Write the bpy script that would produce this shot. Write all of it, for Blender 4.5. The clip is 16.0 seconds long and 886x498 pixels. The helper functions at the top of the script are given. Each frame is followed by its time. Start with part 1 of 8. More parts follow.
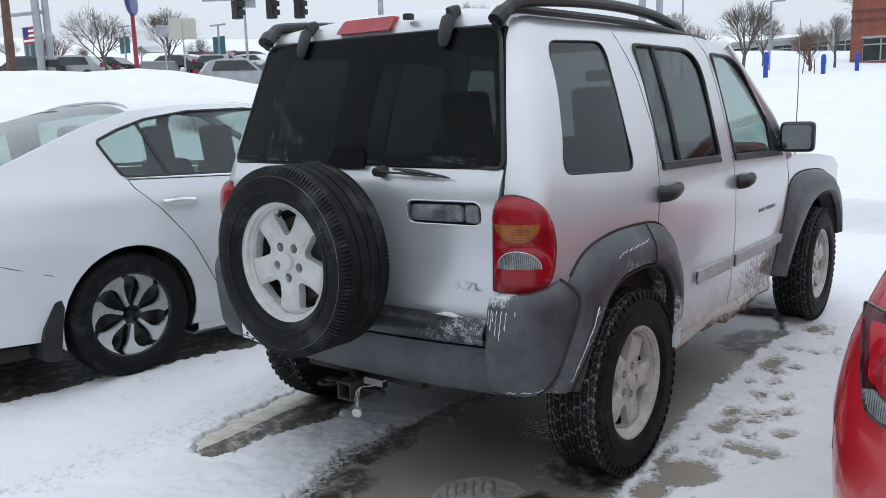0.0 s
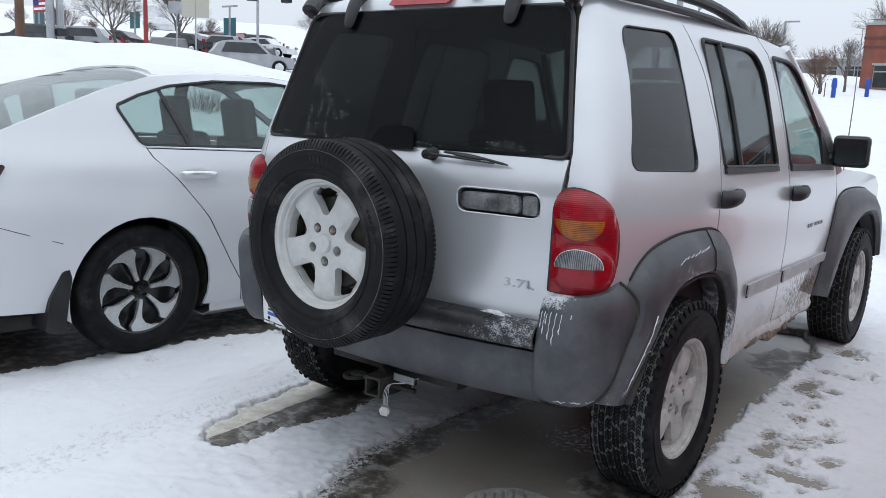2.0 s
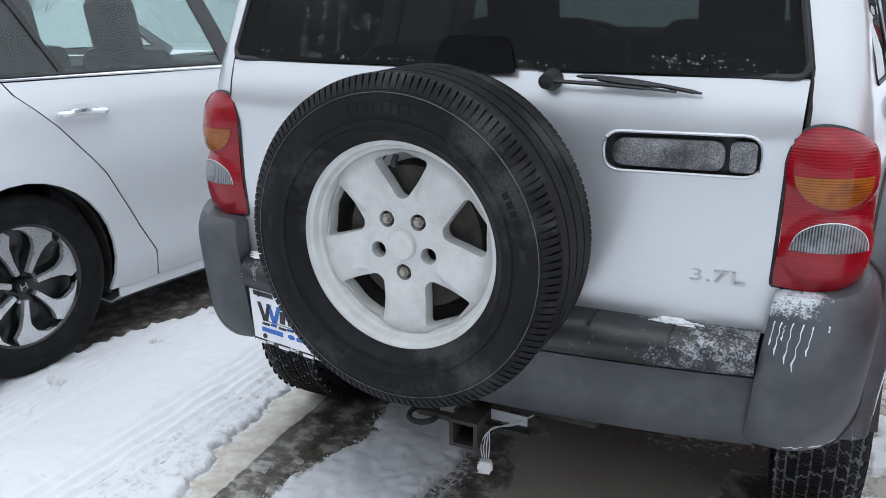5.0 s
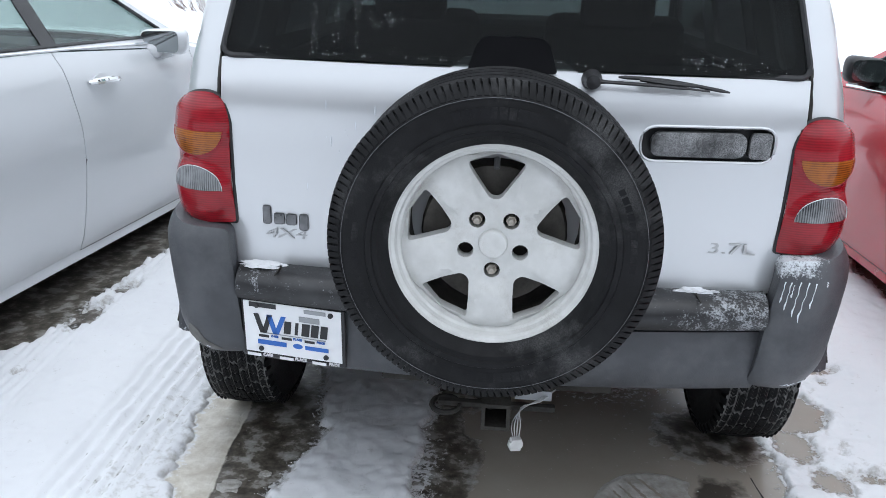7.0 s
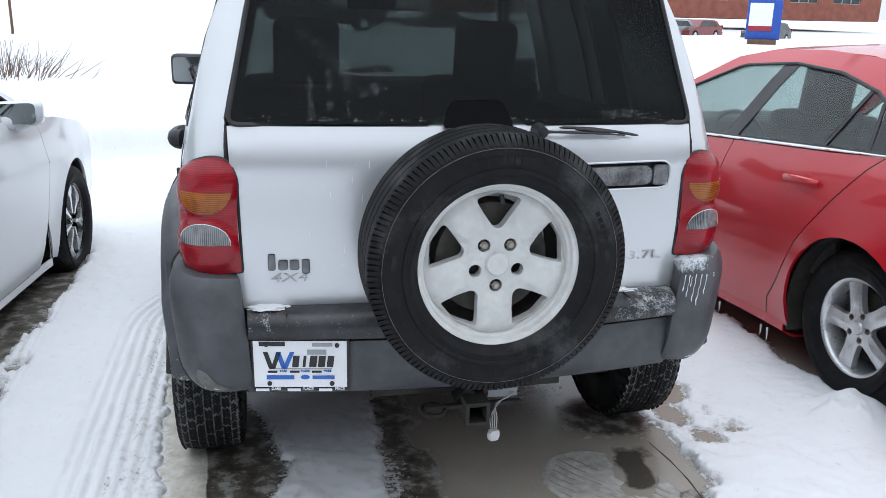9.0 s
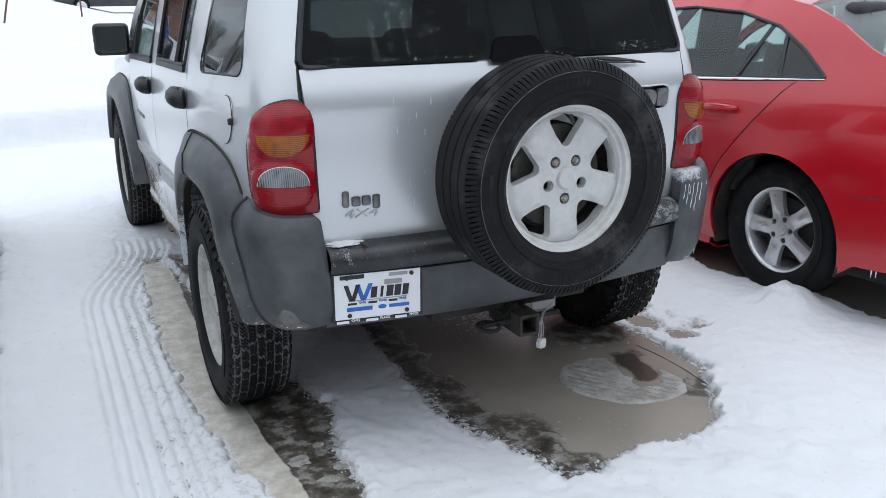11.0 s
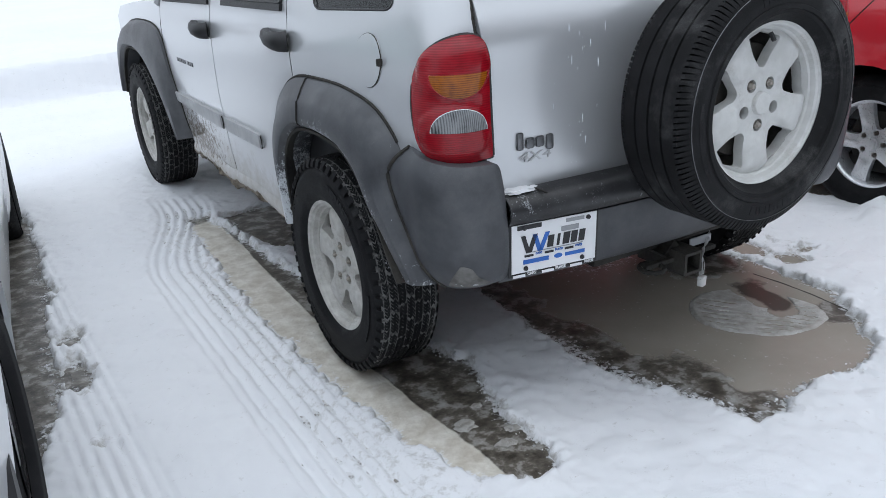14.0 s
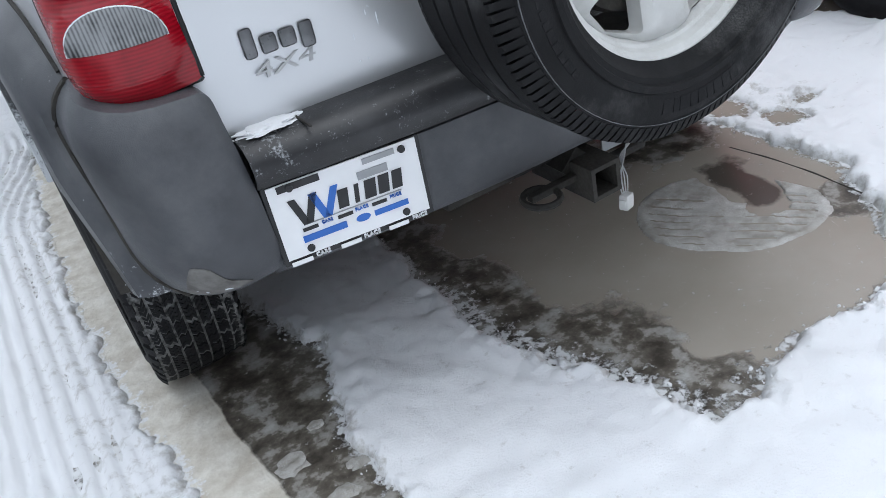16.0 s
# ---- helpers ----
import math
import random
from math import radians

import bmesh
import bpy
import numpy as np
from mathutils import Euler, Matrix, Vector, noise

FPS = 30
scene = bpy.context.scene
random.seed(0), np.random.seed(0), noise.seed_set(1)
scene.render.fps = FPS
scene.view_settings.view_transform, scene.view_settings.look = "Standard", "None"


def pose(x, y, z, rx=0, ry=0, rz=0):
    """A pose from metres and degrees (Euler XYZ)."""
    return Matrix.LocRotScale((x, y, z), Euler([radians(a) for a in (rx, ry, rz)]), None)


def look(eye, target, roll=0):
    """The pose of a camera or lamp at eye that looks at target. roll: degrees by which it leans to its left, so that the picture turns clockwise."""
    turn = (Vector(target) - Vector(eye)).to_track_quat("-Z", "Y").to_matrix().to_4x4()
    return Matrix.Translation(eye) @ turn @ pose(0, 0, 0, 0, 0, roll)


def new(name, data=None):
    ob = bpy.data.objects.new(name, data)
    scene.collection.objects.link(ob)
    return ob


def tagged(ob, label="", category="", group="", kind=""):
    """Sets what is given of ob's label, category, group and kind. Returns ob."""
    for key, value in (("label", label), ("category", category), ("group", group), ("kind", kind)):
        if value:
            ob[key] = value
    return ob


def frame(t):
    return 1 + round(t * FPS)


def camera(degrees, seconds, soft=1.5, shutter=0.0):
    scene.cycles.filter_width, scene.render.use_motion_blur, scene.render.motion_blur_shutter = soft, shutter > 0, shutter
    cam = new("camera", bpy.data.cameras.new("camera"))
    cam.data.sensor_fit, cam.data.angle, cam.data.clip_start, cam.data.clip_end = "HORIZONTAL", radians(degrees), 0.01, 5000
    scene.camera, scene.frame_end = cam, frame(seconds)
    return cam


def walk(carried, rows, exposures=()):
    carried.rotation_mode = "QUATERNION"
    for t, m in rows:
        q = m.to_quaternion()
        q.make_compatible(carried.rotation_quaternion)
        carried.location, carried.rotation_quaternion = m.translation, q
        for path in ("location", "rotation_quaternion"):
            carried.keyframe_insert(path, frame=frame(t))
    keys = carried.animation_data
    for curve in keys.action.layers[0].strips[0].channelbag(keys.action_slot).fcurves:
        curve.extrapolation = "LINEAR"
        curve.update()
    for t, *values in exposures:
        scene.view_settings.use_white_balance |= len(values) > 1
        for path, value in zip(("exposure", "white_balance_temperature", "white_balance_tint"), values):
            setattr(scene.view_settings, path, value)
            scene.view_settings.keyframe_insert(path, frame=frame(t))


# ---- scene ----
cam = camera(56.0, 16.0, 0.7)
PATH = [
    (0, (2.129, -2.787, 1.407), (0.919, -1.233, 1.062), -1.7),
    (0.5, (2.126, -2.773, 1.383), (0.949, -1.202, 1.001), -2.4),
    (1, (2.067, -2.794, 1.371), (0.935, -1.198, 0.958), -1.6),
    (1.5, (1.932, -2.856, 1.361), (0.786, -1.267, 0.961), 0.3),
    (2, (1.87, -2.735, 1.349), (0.67, -1.174, 0.999), 2.3),
    (2.5, (1.826, -2.549, 1.381), (0.722, -0.906, 1.098), 4.4),
    (3, (1.582, -2.504, 1.349), (0.678, -0.773, 0.917), 5.2),
    (3.5, (1.319, -2.529, 1.367), (0.439, -0.818, 0.821), 2.1),
    (4, (1.155, -2.458, 1.376), (0.096, -0.865, 0.793), 1.9),
    (4.5, (0.952, -2.267, 1.381), (-0.202, -0.766, 0.738), 1.3),
    (4.7, (0.865, -2.237, 1.37), (-0.191, -0.654, 0.754), 0.7),
    (6.8, (0.101, -2.455, 1.441), (-0.044, -0.577, 0.769), 0.9),
    (7, (0.015, -2.476, 1.431), (-0.122, -0.597, 0.76), 1.9),
    (7.5, (-0.186, -2.534, 1.436), (-0.26, -0.643, 0.787), 5.8),
    (8, (-0.237, -2.747, 1.444), (-0.141, -0.84, 0.85), 2.6),
    (8.5, (-0.335, -2.829, 1.476), (-0.082, -0.932, 0.895), 0.9),
    (8.7, (-0.434, -2.809, 1.482), (-0.109, -0.916, 0.925), 1.1),
    (10.8, (-1.214, -2.871, 1.4), (-0.375, -1.141, 0.848), -0.2),
    (11, (-1.297, -2.797, 1.385), (-0.459, -1.079, 0.798), -0.6),
    (11.5, (-1.49, -2.655, 1.372), (-0.557, -0.99, 0.773), 2.3),
    (12, (-1.675, -2.732, 1.368), (-0.648, -1.126, 0.762), 0.7),
    (12.5, (-1.824, -2.679, 1.415), (-0.71, -1.142, 0.784), 0.6),
    (13, (-1.976, -2.447, 1.397), (-0.927, -0.847, 0.815), -1.5),
    (13.5, (-1.989, -2.365, 1.402), (-1.074, -0.679, 0.836), -4.0),
    (14, (-1.751, -2.322, 1.375), (-0.832, -0.707, 0.636), -3.4),
    (14.5, (-1.446, -2.201, 1.326), (-0.53, -0.667, 0.426), -3.8),
    (15, (-1.213, -1.998, 1.262), (-0.269, -0.513, 0.311), -5.2),
    (15.5, (-1.023, -1.849, 1.235), (-0.118, -0.383, 0.22), -8.1),
    (16, (-0.874, -1.823, 1.172), (-0.149, -0.286, 0.117), -13.2),
]
EXPOSURES = [(0.0, 0.12), (2.5, 0.20), (3.5, 0.26), (4.0, 0.42), (4.5, 0.44), (7.0, 0.60), (8.5, 0.55), (11.0, 0.30), (13.5, 0.21), (14.5, 0.30), (15.0, 0.33), (16.0, 0.58)]
walk(cam, [(t, look(eye, target, roll)) for t, eye, target, roll in PATH], EXPOSURES)

# ---- world and light: flat overcast winter sky ----
world = bpy.data.worlds.new("overcast_sky")
scene.world = world
world.use_nodes = True
wn, wl = world.node_tree.nodes, world.node_tree.links
sky = wn.new("ShaderNodeTexSky")
sky.sky_type, sky.sun_disc = "NISHITA", False
sky.sun_elevation, sky.sun_rotation = radians(70), radians(150)
sky.dust_density, sky.air_density = 4.0, 1.2
bg = wn["Background"]
bg.inputs["Strength"].default_value = 0.06
wl.new(sky.outputs[0], bg.inputs["Color"])
cloud = wn.new("ShaderNodeBackground")
cloud.inputs["Color"].default_value = (0.785, 0.86, 0.963, 1)
cloud.inputs["Strength"].default_value = 0.95
mixw = wn.new("ShaderNodeMixShader")
mixw.inputs[0].default_value = 0.9
# overcast: brighter overhead than at the horizon
wc, wsep, wmap = wn.new("ShaderNodeTexCoord"), wn.new("ShaderNodeSeparateXYZ"), wn.new("ShaderNodeMapRange")
wl.new(wc.outputs["Generated"], wsep.inputs[0])
wl.new(wsep.outputs["Z"], wmap.inputs["Value"])
wmap.inputs["To Min"].default_value, wmap.inputs["To Max"].default_value = 0.84, 1.66
wl.new(wmap.outputs[0], cloud.inputs["Strength"])
wl.new(bg.outputs[0], mixw.inputs[1])
wl.new(cloud.outputs[0], mixw.inputs[2])
wl.new(mixw.outputs[0], wn["World Output"].inputs["Surface"])
sun_data = bpy.data.lights.new("sun", "SUN")
sun_data.energy, sun_data.angle, sun_data.color = 0.3, radians(30), (0.96, 0.98, 1.0)
sun = new("sun", sun_data)
sun.matrix_world = look((0.6, -2.0, 12), (0, 0, 0))

# ---- materials ----


def nodes_of(name):
    m = bpy.data.materials.new(name)
    m.use_nodes = True
    t = m.node_tree
    return m, t, t.nodes["Principled BSDF"]


def noise_node(t, scale, detail=4.0, rough=0.55, coords="Object"):
    tc, n = t.nodes.new("ShaderNodeTexCoord"), t.nodes.new("ShaderNodeTexNoise")
    n.inputs["Scale"].default_value, n.inputs["Detail"].default_value, n.inputs["Roughness"].default_value = scale, detail, rough
    t.links.new(tc.outputs[coords], n.inputs["Vector"])
    return n


def ramp(t, src, stops):
    r = t.nodes.new("ShaderNodeValToRGB")
    while len(r.color_ramp.elements) < len(stops):
        r.color_ramp.elements.new(0.5)
    for e, (p, c) in zip(r.color_ramp.elements, stops):
        e.position = p
        e.color = (c, c, c, 1) if isinstance(c, (int, float)) else (*c, 1)
    t.links.new(src, r.inputs["Fac"])
    return r


def mixc(t, fac, a, b):
    m = t.nodes.new("ShaderNodeMix")
    m.data_type = "RGBA"
    if isinstance(fac, (int, float)):
        m.inputs[0].default_value = fac
    else:
        t.links.new(fac, m.inputs[0])
    for sock, v in ((m.inputs[6], a), (m.inputs[7], b)):
        if isinstance(v, tuple):
            sock.default_value = (*v, 1)
        else:
            t.links.new(v, sock)
    return m.outputs[2]


def bump(t, p, src, strength, dist):
    b = t.nodes.new("ShaderNodeBump")
    b.inputs["Strength"].default_value, b.inputs["Distance"].default_value = strength, dist
    t.links.new(src, b.inputs["Height"])
    t.links.new(b.outputs[0], p.inputs["Normal"])


def surface(name, a, b, rough=(0.4, 0.6), metal=0.0, scale=6.0, fine=120.0, relief=0.0, coat=0.0, spec=0.5):
    """Two-scale procedural surface: broad blotches between colours a and b, fine grain in gloss and relief."""
    m, t, p = nodes_of(name)
    broad, grain = noise_node(t, scale, 5.0), noise_node(t, fine, 3.0)
    f = ramp(t, broad.outputs["Fac"], [(0.36, 0.0), (0.66, 1.0)])
    t.links.new(mixc(t, f.outputs[0], a, b), p.inputs["Base Color"])
    r = t.nodes.new("ShaderNodeMapRange")
    r.inputs["From Min"].default_value, r.inputs["From Max"].default_value = 0.3, 0.7
    r.inputs["To Min"].default_value, r.inputs["To Max"].default_value = rough
    t.links.new(grain.outputs["Fac"], r.inputs["Value"])
    t.links.new(r.outputs[0], p.inputs["Roughness"])
    p.inputs["Metallic"].default_value = metal
    p.inputs["Coat Weight"].default_value = coat
    p.inputs["Coat Roughness"].default_value = 0.06
    p.inputs["Specular IOR Level"].default_value = spec
    if relief:
        bump(t, p, grain.outputs["Fac"], 0.5, relief)
    return m


def grimy_paint(name, colour, metal, rough, dirt, coat, salt=0.25, low=0.44, splash=False, mirror=0.12):
    """Car paint under road salt: dried splash streaks, and brown slush thrown on the lower edge with a ragged border."""
    m, t, p = nodes_of(name)
    tc = t.nodes.new("ShaderNodeTexCoord")
    broad, grain = noise_node(t, 3.0, 6.0, 0.6), noise_node(t, 300.0, 2.0)
    sep = t.nodes.new("ShaderNodeSeparateXYZ")
    t.links.new(tc.outputs["Object"], sep.inputs[0])
    ragged = noise_node(t, 14.0, 6.0, 0.7)
    add = t.nodes.new("ShaderNodeMath")
    add.operation = "MULTIPLY_ADD"
    add.inputs[1].default_value = 0.34
    t.links.new(ragged.outputs["Fac"], add.inputs[0])
    t.links.new(sep.outputs["Z"], add.inputs[2])
    band = ramp(t, add.outputs[0], [(low + 0.06, 0.75), (low + 0.22, 0.0)])
    film = ramp(t, broad.outputs["Fac"], [(0.4, 0.0), (0.75, salt)])
    c1 = mixc(t, film.outputs[0], colour, (0.62, 0.62, 0.62))
    c2 = mixc(t, band.outputs[0], c1, dirt)
    grime = band.outputs[0]
    if splash:
        # mud thrown up behind the front wheel
        gap = t.nodes.new("ShaderNodeVectorMath")
        gap.operation = "SUBTRACT"
        gap.inputs[1].default_value = (0.0, 1.58, 0.49)
        t.links.new(tc.outputs["Object"], gap.inputs[0])
        scl = t.nodes.new("ShaderNodeVectorMath")
        scl.operation = "MULTIPLY"
        scl.inputs[1].default_value = (0.0, 1.7, 5.0)
        t.links.new(gap.outputs[0], scl.inputs[0])
        ln = t.nodes.new("ShaderNodeVectorMath")
        ln.operation = "LENGTH"
        t.links.new(scl.outputs[0], ln.inputs[0])
        fleck = noise_node(t, 38.0, 6.0, 0.75)
        s1 = t.nodes.new("ShaderNodeMath")
        s1.operation = "MULTIPLY_ADD"
        s1.inputs[1].default_value = -0.28
        t.links.new(ln.outputs["Value"], s1.inputs[0])
        t.links.new(fleck.outputs["Fac"], s1.inputs[2])
        mud = ramp(t, s1.outputs[0], [(0.33, 0.0), (0.47, 0.9)])
        c2 = mixc(t, mud.outputs[0], c2, (0.115, 0.08, 0.048))
        most = t.nodes.new("ShaderNodeMath")
        most.operation = "MAXIMUM"
        t.links.new(grime, most.inputs[0])
        t.links.new(mud.outputs[0], most.inputs[1])
        grime = most.outputs[0]
    t.links.new(c2, p.inputs["Base Color"])
    mr = t.nodes.new("ShaderNodeMath")
    mr.operation = "MULTIPLY_ADD"
    mr.inputs[1].default_value, mr.inputs[2].default_value = 0.45, rough
    t.links.new(grime, mr.inputs[0])
    t.links.new(mr.outputs[0], p.inputs["Roughness"])
    mm = t.nodes.new("ShaderNodeMath")
    mm.operation = "MULTIPLY_ADD"
    mm.inputs[1].default_value, mm.inputs[2].default_value = -metal, metal
    t.links.new(grime, mm.inputs[0])
    t.links.new(mm.outputs[0], p.inputs["Metallic"])
    p.inputs["Coat Weight"].default_value = coat
    p.inputs["Coat Roughness"].default_value = mirror
    bump(t, p, grain.outputs["Fac"], 0.06, 0.0006)
    return m


def tinted_glass(name, tint, rough=0.0, dust=0.05, gloss=0.045):
    """Sheet glass: tinted see-through with a mirror coat, and a thin dust film in specks."""
    m, t, p = nodes_of(name)
    tr, gl, df = t.nodes.new("ShaderNodeBsdfTransparent"), t.nodes.new("ShaderNodeBsdfGlossy"), t.nodes.new("ShaderNodeBsdfDiffuse")
    tr.inputs[0].default_value = (*tint, 1)
    gl.inputs["Roughness"].default_value = rough
    df.inputs["Color"].default_value = (0.6, 0.62, 0.64, 1)
    lw, pw, fr = t.nodes.new("ShaderNodeLayerWeight"), t.nodes.new("ShaderNodeMath"), t.nodes.new("ShaderNodeMath")
    lw.inputs["Blend"].default_value = 0.5
    pw.operation, fr.operation = "POWER", "MULTIPLY_ADD"
    pw.inputs[1].default_value = 5.0
    fr.inputs[1].default_value, fr.inputs[2].default_value = 0.85, gloss
    t.links.new(lw.outputs["Facing"], pw.inputs[0])
    t.links.new(pw.outputs[0], fr.inputs[0])
    m1, m2 = t.nodes.new("ShaderNodeMixShader"), t.nodes.new("ShaderNodeMixShader")
    t.links.new(fr.outputs[0], m1.inputs[0])
    t.links.new(tr.outputs[0], m1.inputs[1])
    t.links.new(gl.outputs[0], m1.inputs[2])
    n1, n2 = noise_node(t, 4.0, 5.0, 0.6), noise_node(t, 260.0, 2.0, 0.6)
    mul = t.nodes.new("ShaderNodeMath")
    mul.operation = "MULTIPLY"
    a, b = ramp(t, n1.outputs["Fac"], [(0.35, 0.3), (0.75, 1.0)]), ramp(t, n2.outputs["Fac"], [(0.45, dust * 0.5), (0.72, dust * 2.5)])
    t.links.new(a.outputs[0], mul.inputs[0])
    t.links.new(b.outputs[0], mul.inputs[1])
    t.links.new(mul.outputs[0], m2.inputs[0])
    t.links.new(m1.outputs[0], m2.inputs[1])
    t.links.new(df.outputs[0], m2.inputs[2])
    t.links.new(m2.outputs[0], t.nodes["Material Output"].inputs["Surface"])
    t.nodes.remove(p)
    return m


def salted(name, a, b, salt, rough, scale, band, relief, spec=0.5):
    """Plastic or rubber between colours a and b, with dried salt in soft, grainy patches."""
    m, t, p = nodes_of(name)
    broad, patch, grain = noise_node(t, scale * 2.3, 4.0), noise_node(t, scale, 7.0, 0.68), noise_node(t, 420.0, 3.0)
    f = ramp(t, broad.outputs["Fac"], [(0.36, 0.0), (0.66, 1.0)])
    mul = t.nodes.new("ShaderNodeMath")
    mul.operation = "MULTIPLY"
    g = ramp(t, grain.outputs["Fac"], [(0.38, 0.25), (0.62, 1.0)])
    q = ramp(t, patch.outputs["Fac"], [(band[0], 0.0), (band[1], 0.9)])
    t.links.new(g.outputs[0], mul.inputs[0])
    t.links.new(q.outputs[0], mul.inputs[1])
    t.links.new(mixc(t, mul.outputs[0], mixc(t, f.outputs[0], a, b), salt), p.inputs["Base Color"])
    r = t.nodes.new("ShaderNodeMapRange")
    r.inputs["To Min"].default_value, r.inputs["To Max"].default_value = rough
    t.links.new(grain.outputs["Fac"], r.inputs["Value"])
    t.links.new(r.outputs[0], p.inputs["Roughness"])
    p.inputs["Specular IOR Level"].default_value = spec
    bump(t, p, grain.outputs["Fac"], 0.5, relief)
    return m


def attr(t, name):
    a = t.nodes.new("ShaderNodeAttribute")
    a.attribute_name = name
    return a.outputs["Fac"]


def sum_of(t, a, b, k=1.0):
    """a * k + b"""
    m = t.nodes.new("ShaderNodeMath")
    m.operation = "MULTIPLY_ADD"
    m.inputs[1].default_value = k
    t.links.new(a, m.inputs[0])
    t.links.new(b, m.inputs[2])
    return m.outputs[0]


def frosted_plastic(name, a, b, rough, salt=0.12, frost=0.85):
    """Grained plastic; the frost attribute marks where white crystals have grown on it, in grains and short runs."""
    m, t, p = nodes_of(name)
    broad, patch, grain = noise_node(t, 9.0, 5.0), noise_node(t, 5.0, 7.0, 0.68), noise_node(t, 420.0, 3.0)
    crystals, veil = noise_node(t, 210.0, 5.0, 0.7), noise_node(t, 34.0, 6.0, 0.7)
    f = ramp(t, broad.outputs["Fac"], [(0.36, 0.0), (0.66, 1.0)])
    q = ramp(t, patch.outputs["Fac"], [(0.46, 0.0), (0.78, salt)])
    c = mixc(t, q.outputs[0], mixc(t, f.outputs[0], a, b), (0.40, 0.405, 0.41))
    w = t.nodes.new("ShaderNodeMapRange")
    w.inputs["From Min"].default_value, w.inputs["From Max"].default_value, w.inputs["To Max"].default_value = 1.27, 1.46, frost
    t.links.new(sum_of(t, attr(t, "frost"), sum_of(t, crystals.outputs["Fac"], veil.outputs["Fac"], 0.9), 0.58), w.inputs["Value"])
    t.links.new(mixc(t, w.outputs[0], c, (0.66, 0.69, 0.72)), p.inputs["Base Color"])
    r = t.nodes.new("ShaderNodeMapRange")
    r.inputs["To Min"].default_value, r.inputs["To Max"].default_value = rough
    t.links.new(grain.outputs["Fac"], r.inputs["Value"])
    t.links.new(r.outputs[0], p.inputs["Roughness"])
    bump(t, p, sum_of(t, w.outputs[0], grain.outputs["Fac"], 0.8), 0.5, 0.0009)
    return m


def lens(name, deep, bright, ribs, along="Z", rough=0.22):
    """Moulded lamp plastic: clear glossy skin over ribbed prisms that alternate between a deep and a bright tone."""
    m, t, p = nodes_of(name)
    tc, w = t.nodes.new("ShaderNodeTexCoord"), t.nodes.new("ShaderNodeTexWave")
    w.bands_direction = along
    w.inputs["Scale"].default_value, w.inputs["Distortion"].default_value, w.inputs["Detail"].default_value = ribs, 0.6, 2.0
    t.links.new(tc.outputs["Object"], w.inputs["Vector"])
    broad = noise_node(t, 26.0, 4.0, 0.6)
    f = ramp(t, sum_of(t, w.outputs["Fac"], broad.outputs["Fac"], 0.35), [(0.42, 0.0), (0.86, 1.0)])
    t.links.new(mixc(t, f.outputs[0], deep, bright), p.inputs["Base Color"])
    p.inputs["Roughness"].default_value = rough
    p.inputs["Coat Weight"].default_value, p.inputs["Coat Roughness"].default_value = 0.45, 0.025
    p.inputs["Specular IOR Level"].default_value = 0.25
    bump(t, p, w.outputs["Fac"], 0.25, 0.0012)
    return m


SILVER = grimy_paint("silver_paint", (0.60, 0.612, 0.628), 0.52, 0.30, (0.40, 0.36, 0.30), 0.6, low=0.49, splash=True, mirror=0.06)
WHITE_PAINT = grimy_paint("white_pearl_paint", (0.655, 0.67, 0.69), 0.0, 0.28, (0.45, 0.44, 0.42), 0.8, salt=0.1, low=0.10, mirror=0.03)
RED_PAINT = grimy_paint("red_paint", (0.50, 0.007, 0.018), 0.05, 0.24, (0.34, 0.03, 0.03), 0.7, salt=0.01, low=0.12, mirror=0.04)
CLADDING = frosted_plastic("grey_plastic_cladding", (0.042, 0.044, 0.050), (0.064, 0.067, 0.074), (0.36, 0.5), 0.15)
MOULDING = salted("dusty_grey_moulding", (0.38, 0.385, 0.395), (0.47, 0.475, 0.48), (0.5, 0.5, 0.5), (0.4, 0.55), 9.0, (0.5, 0.8), 0.0005)
BLACK_PLASTIC = surface("black_plastic", (0.009, 0.009, 0.010), (0.022, 0.022, 0.024), (0.38, 0.6), scale=9, fine=500, relief=0.0005)
STEP_PAD = frosted_plastic("frosted_black_step_pad", (0.008, 0.008, 0.009), (0.020, 0.020, 0.022), (0.28, 0.5), 0.08, 0.5)
RUBBER = salted("tyre_rubber", (0.005, 0.005, 0.006), (0.011, 0.011, 0.012), (0.09, 0.09, 0.088), (0.55, 0.8), 9.0, (0.56, 0.82), 0.0015, 0.2)
SPARE_RUBBER = salted("grimy_spare_rubber", (0.0045, 0.0045, 0.005), (0.010, 0.010, 0.011), (0.11, 0.11, 0.109), (0.45, 0.8), 6.5, (0.52, 0.76), 0.0012, 0.2)
FROSTED = salted("frosted_black_plastic", (0.012, 0.012, 0.013), (0.025, 0.025, 0.027), (0.34, 0.345, 0.35), (0.4, 0.6), 14.0, (0.36, 0.60), 0.001)
ALLOY = salted("dirty_alloy", (0.53, 0.53, 0.512), (0.62, 0.62, 0.605), (0.30, 0.275, 0.235), (0.38, 0.55), 9.0, (0.53, 0.80), 0.0004)
ROAD_ALLOY = salted("road_grimed_alloy", (0.44, 0.43, 0.40), (0.58, 0.57, 0.54), (0.20, 0.175, 0.14), (0.45, 0.65), 11.0, (0.44, 0.72), 0.0006)
BRAKE_DUST = surface("brake_dust", (0.035, 0.031, 0.027), (0.085, 0.078, 0.068), (0.7, 0.9), scale=18, fine=200, relief=0.001)
TREAD_SALT = surface("salt_in_grooves", (0.012, 0.012, 0.012), (0.21, 0.21, 0.206), (0.7, 0.9), scale=70, fine=320, relief=0.002)
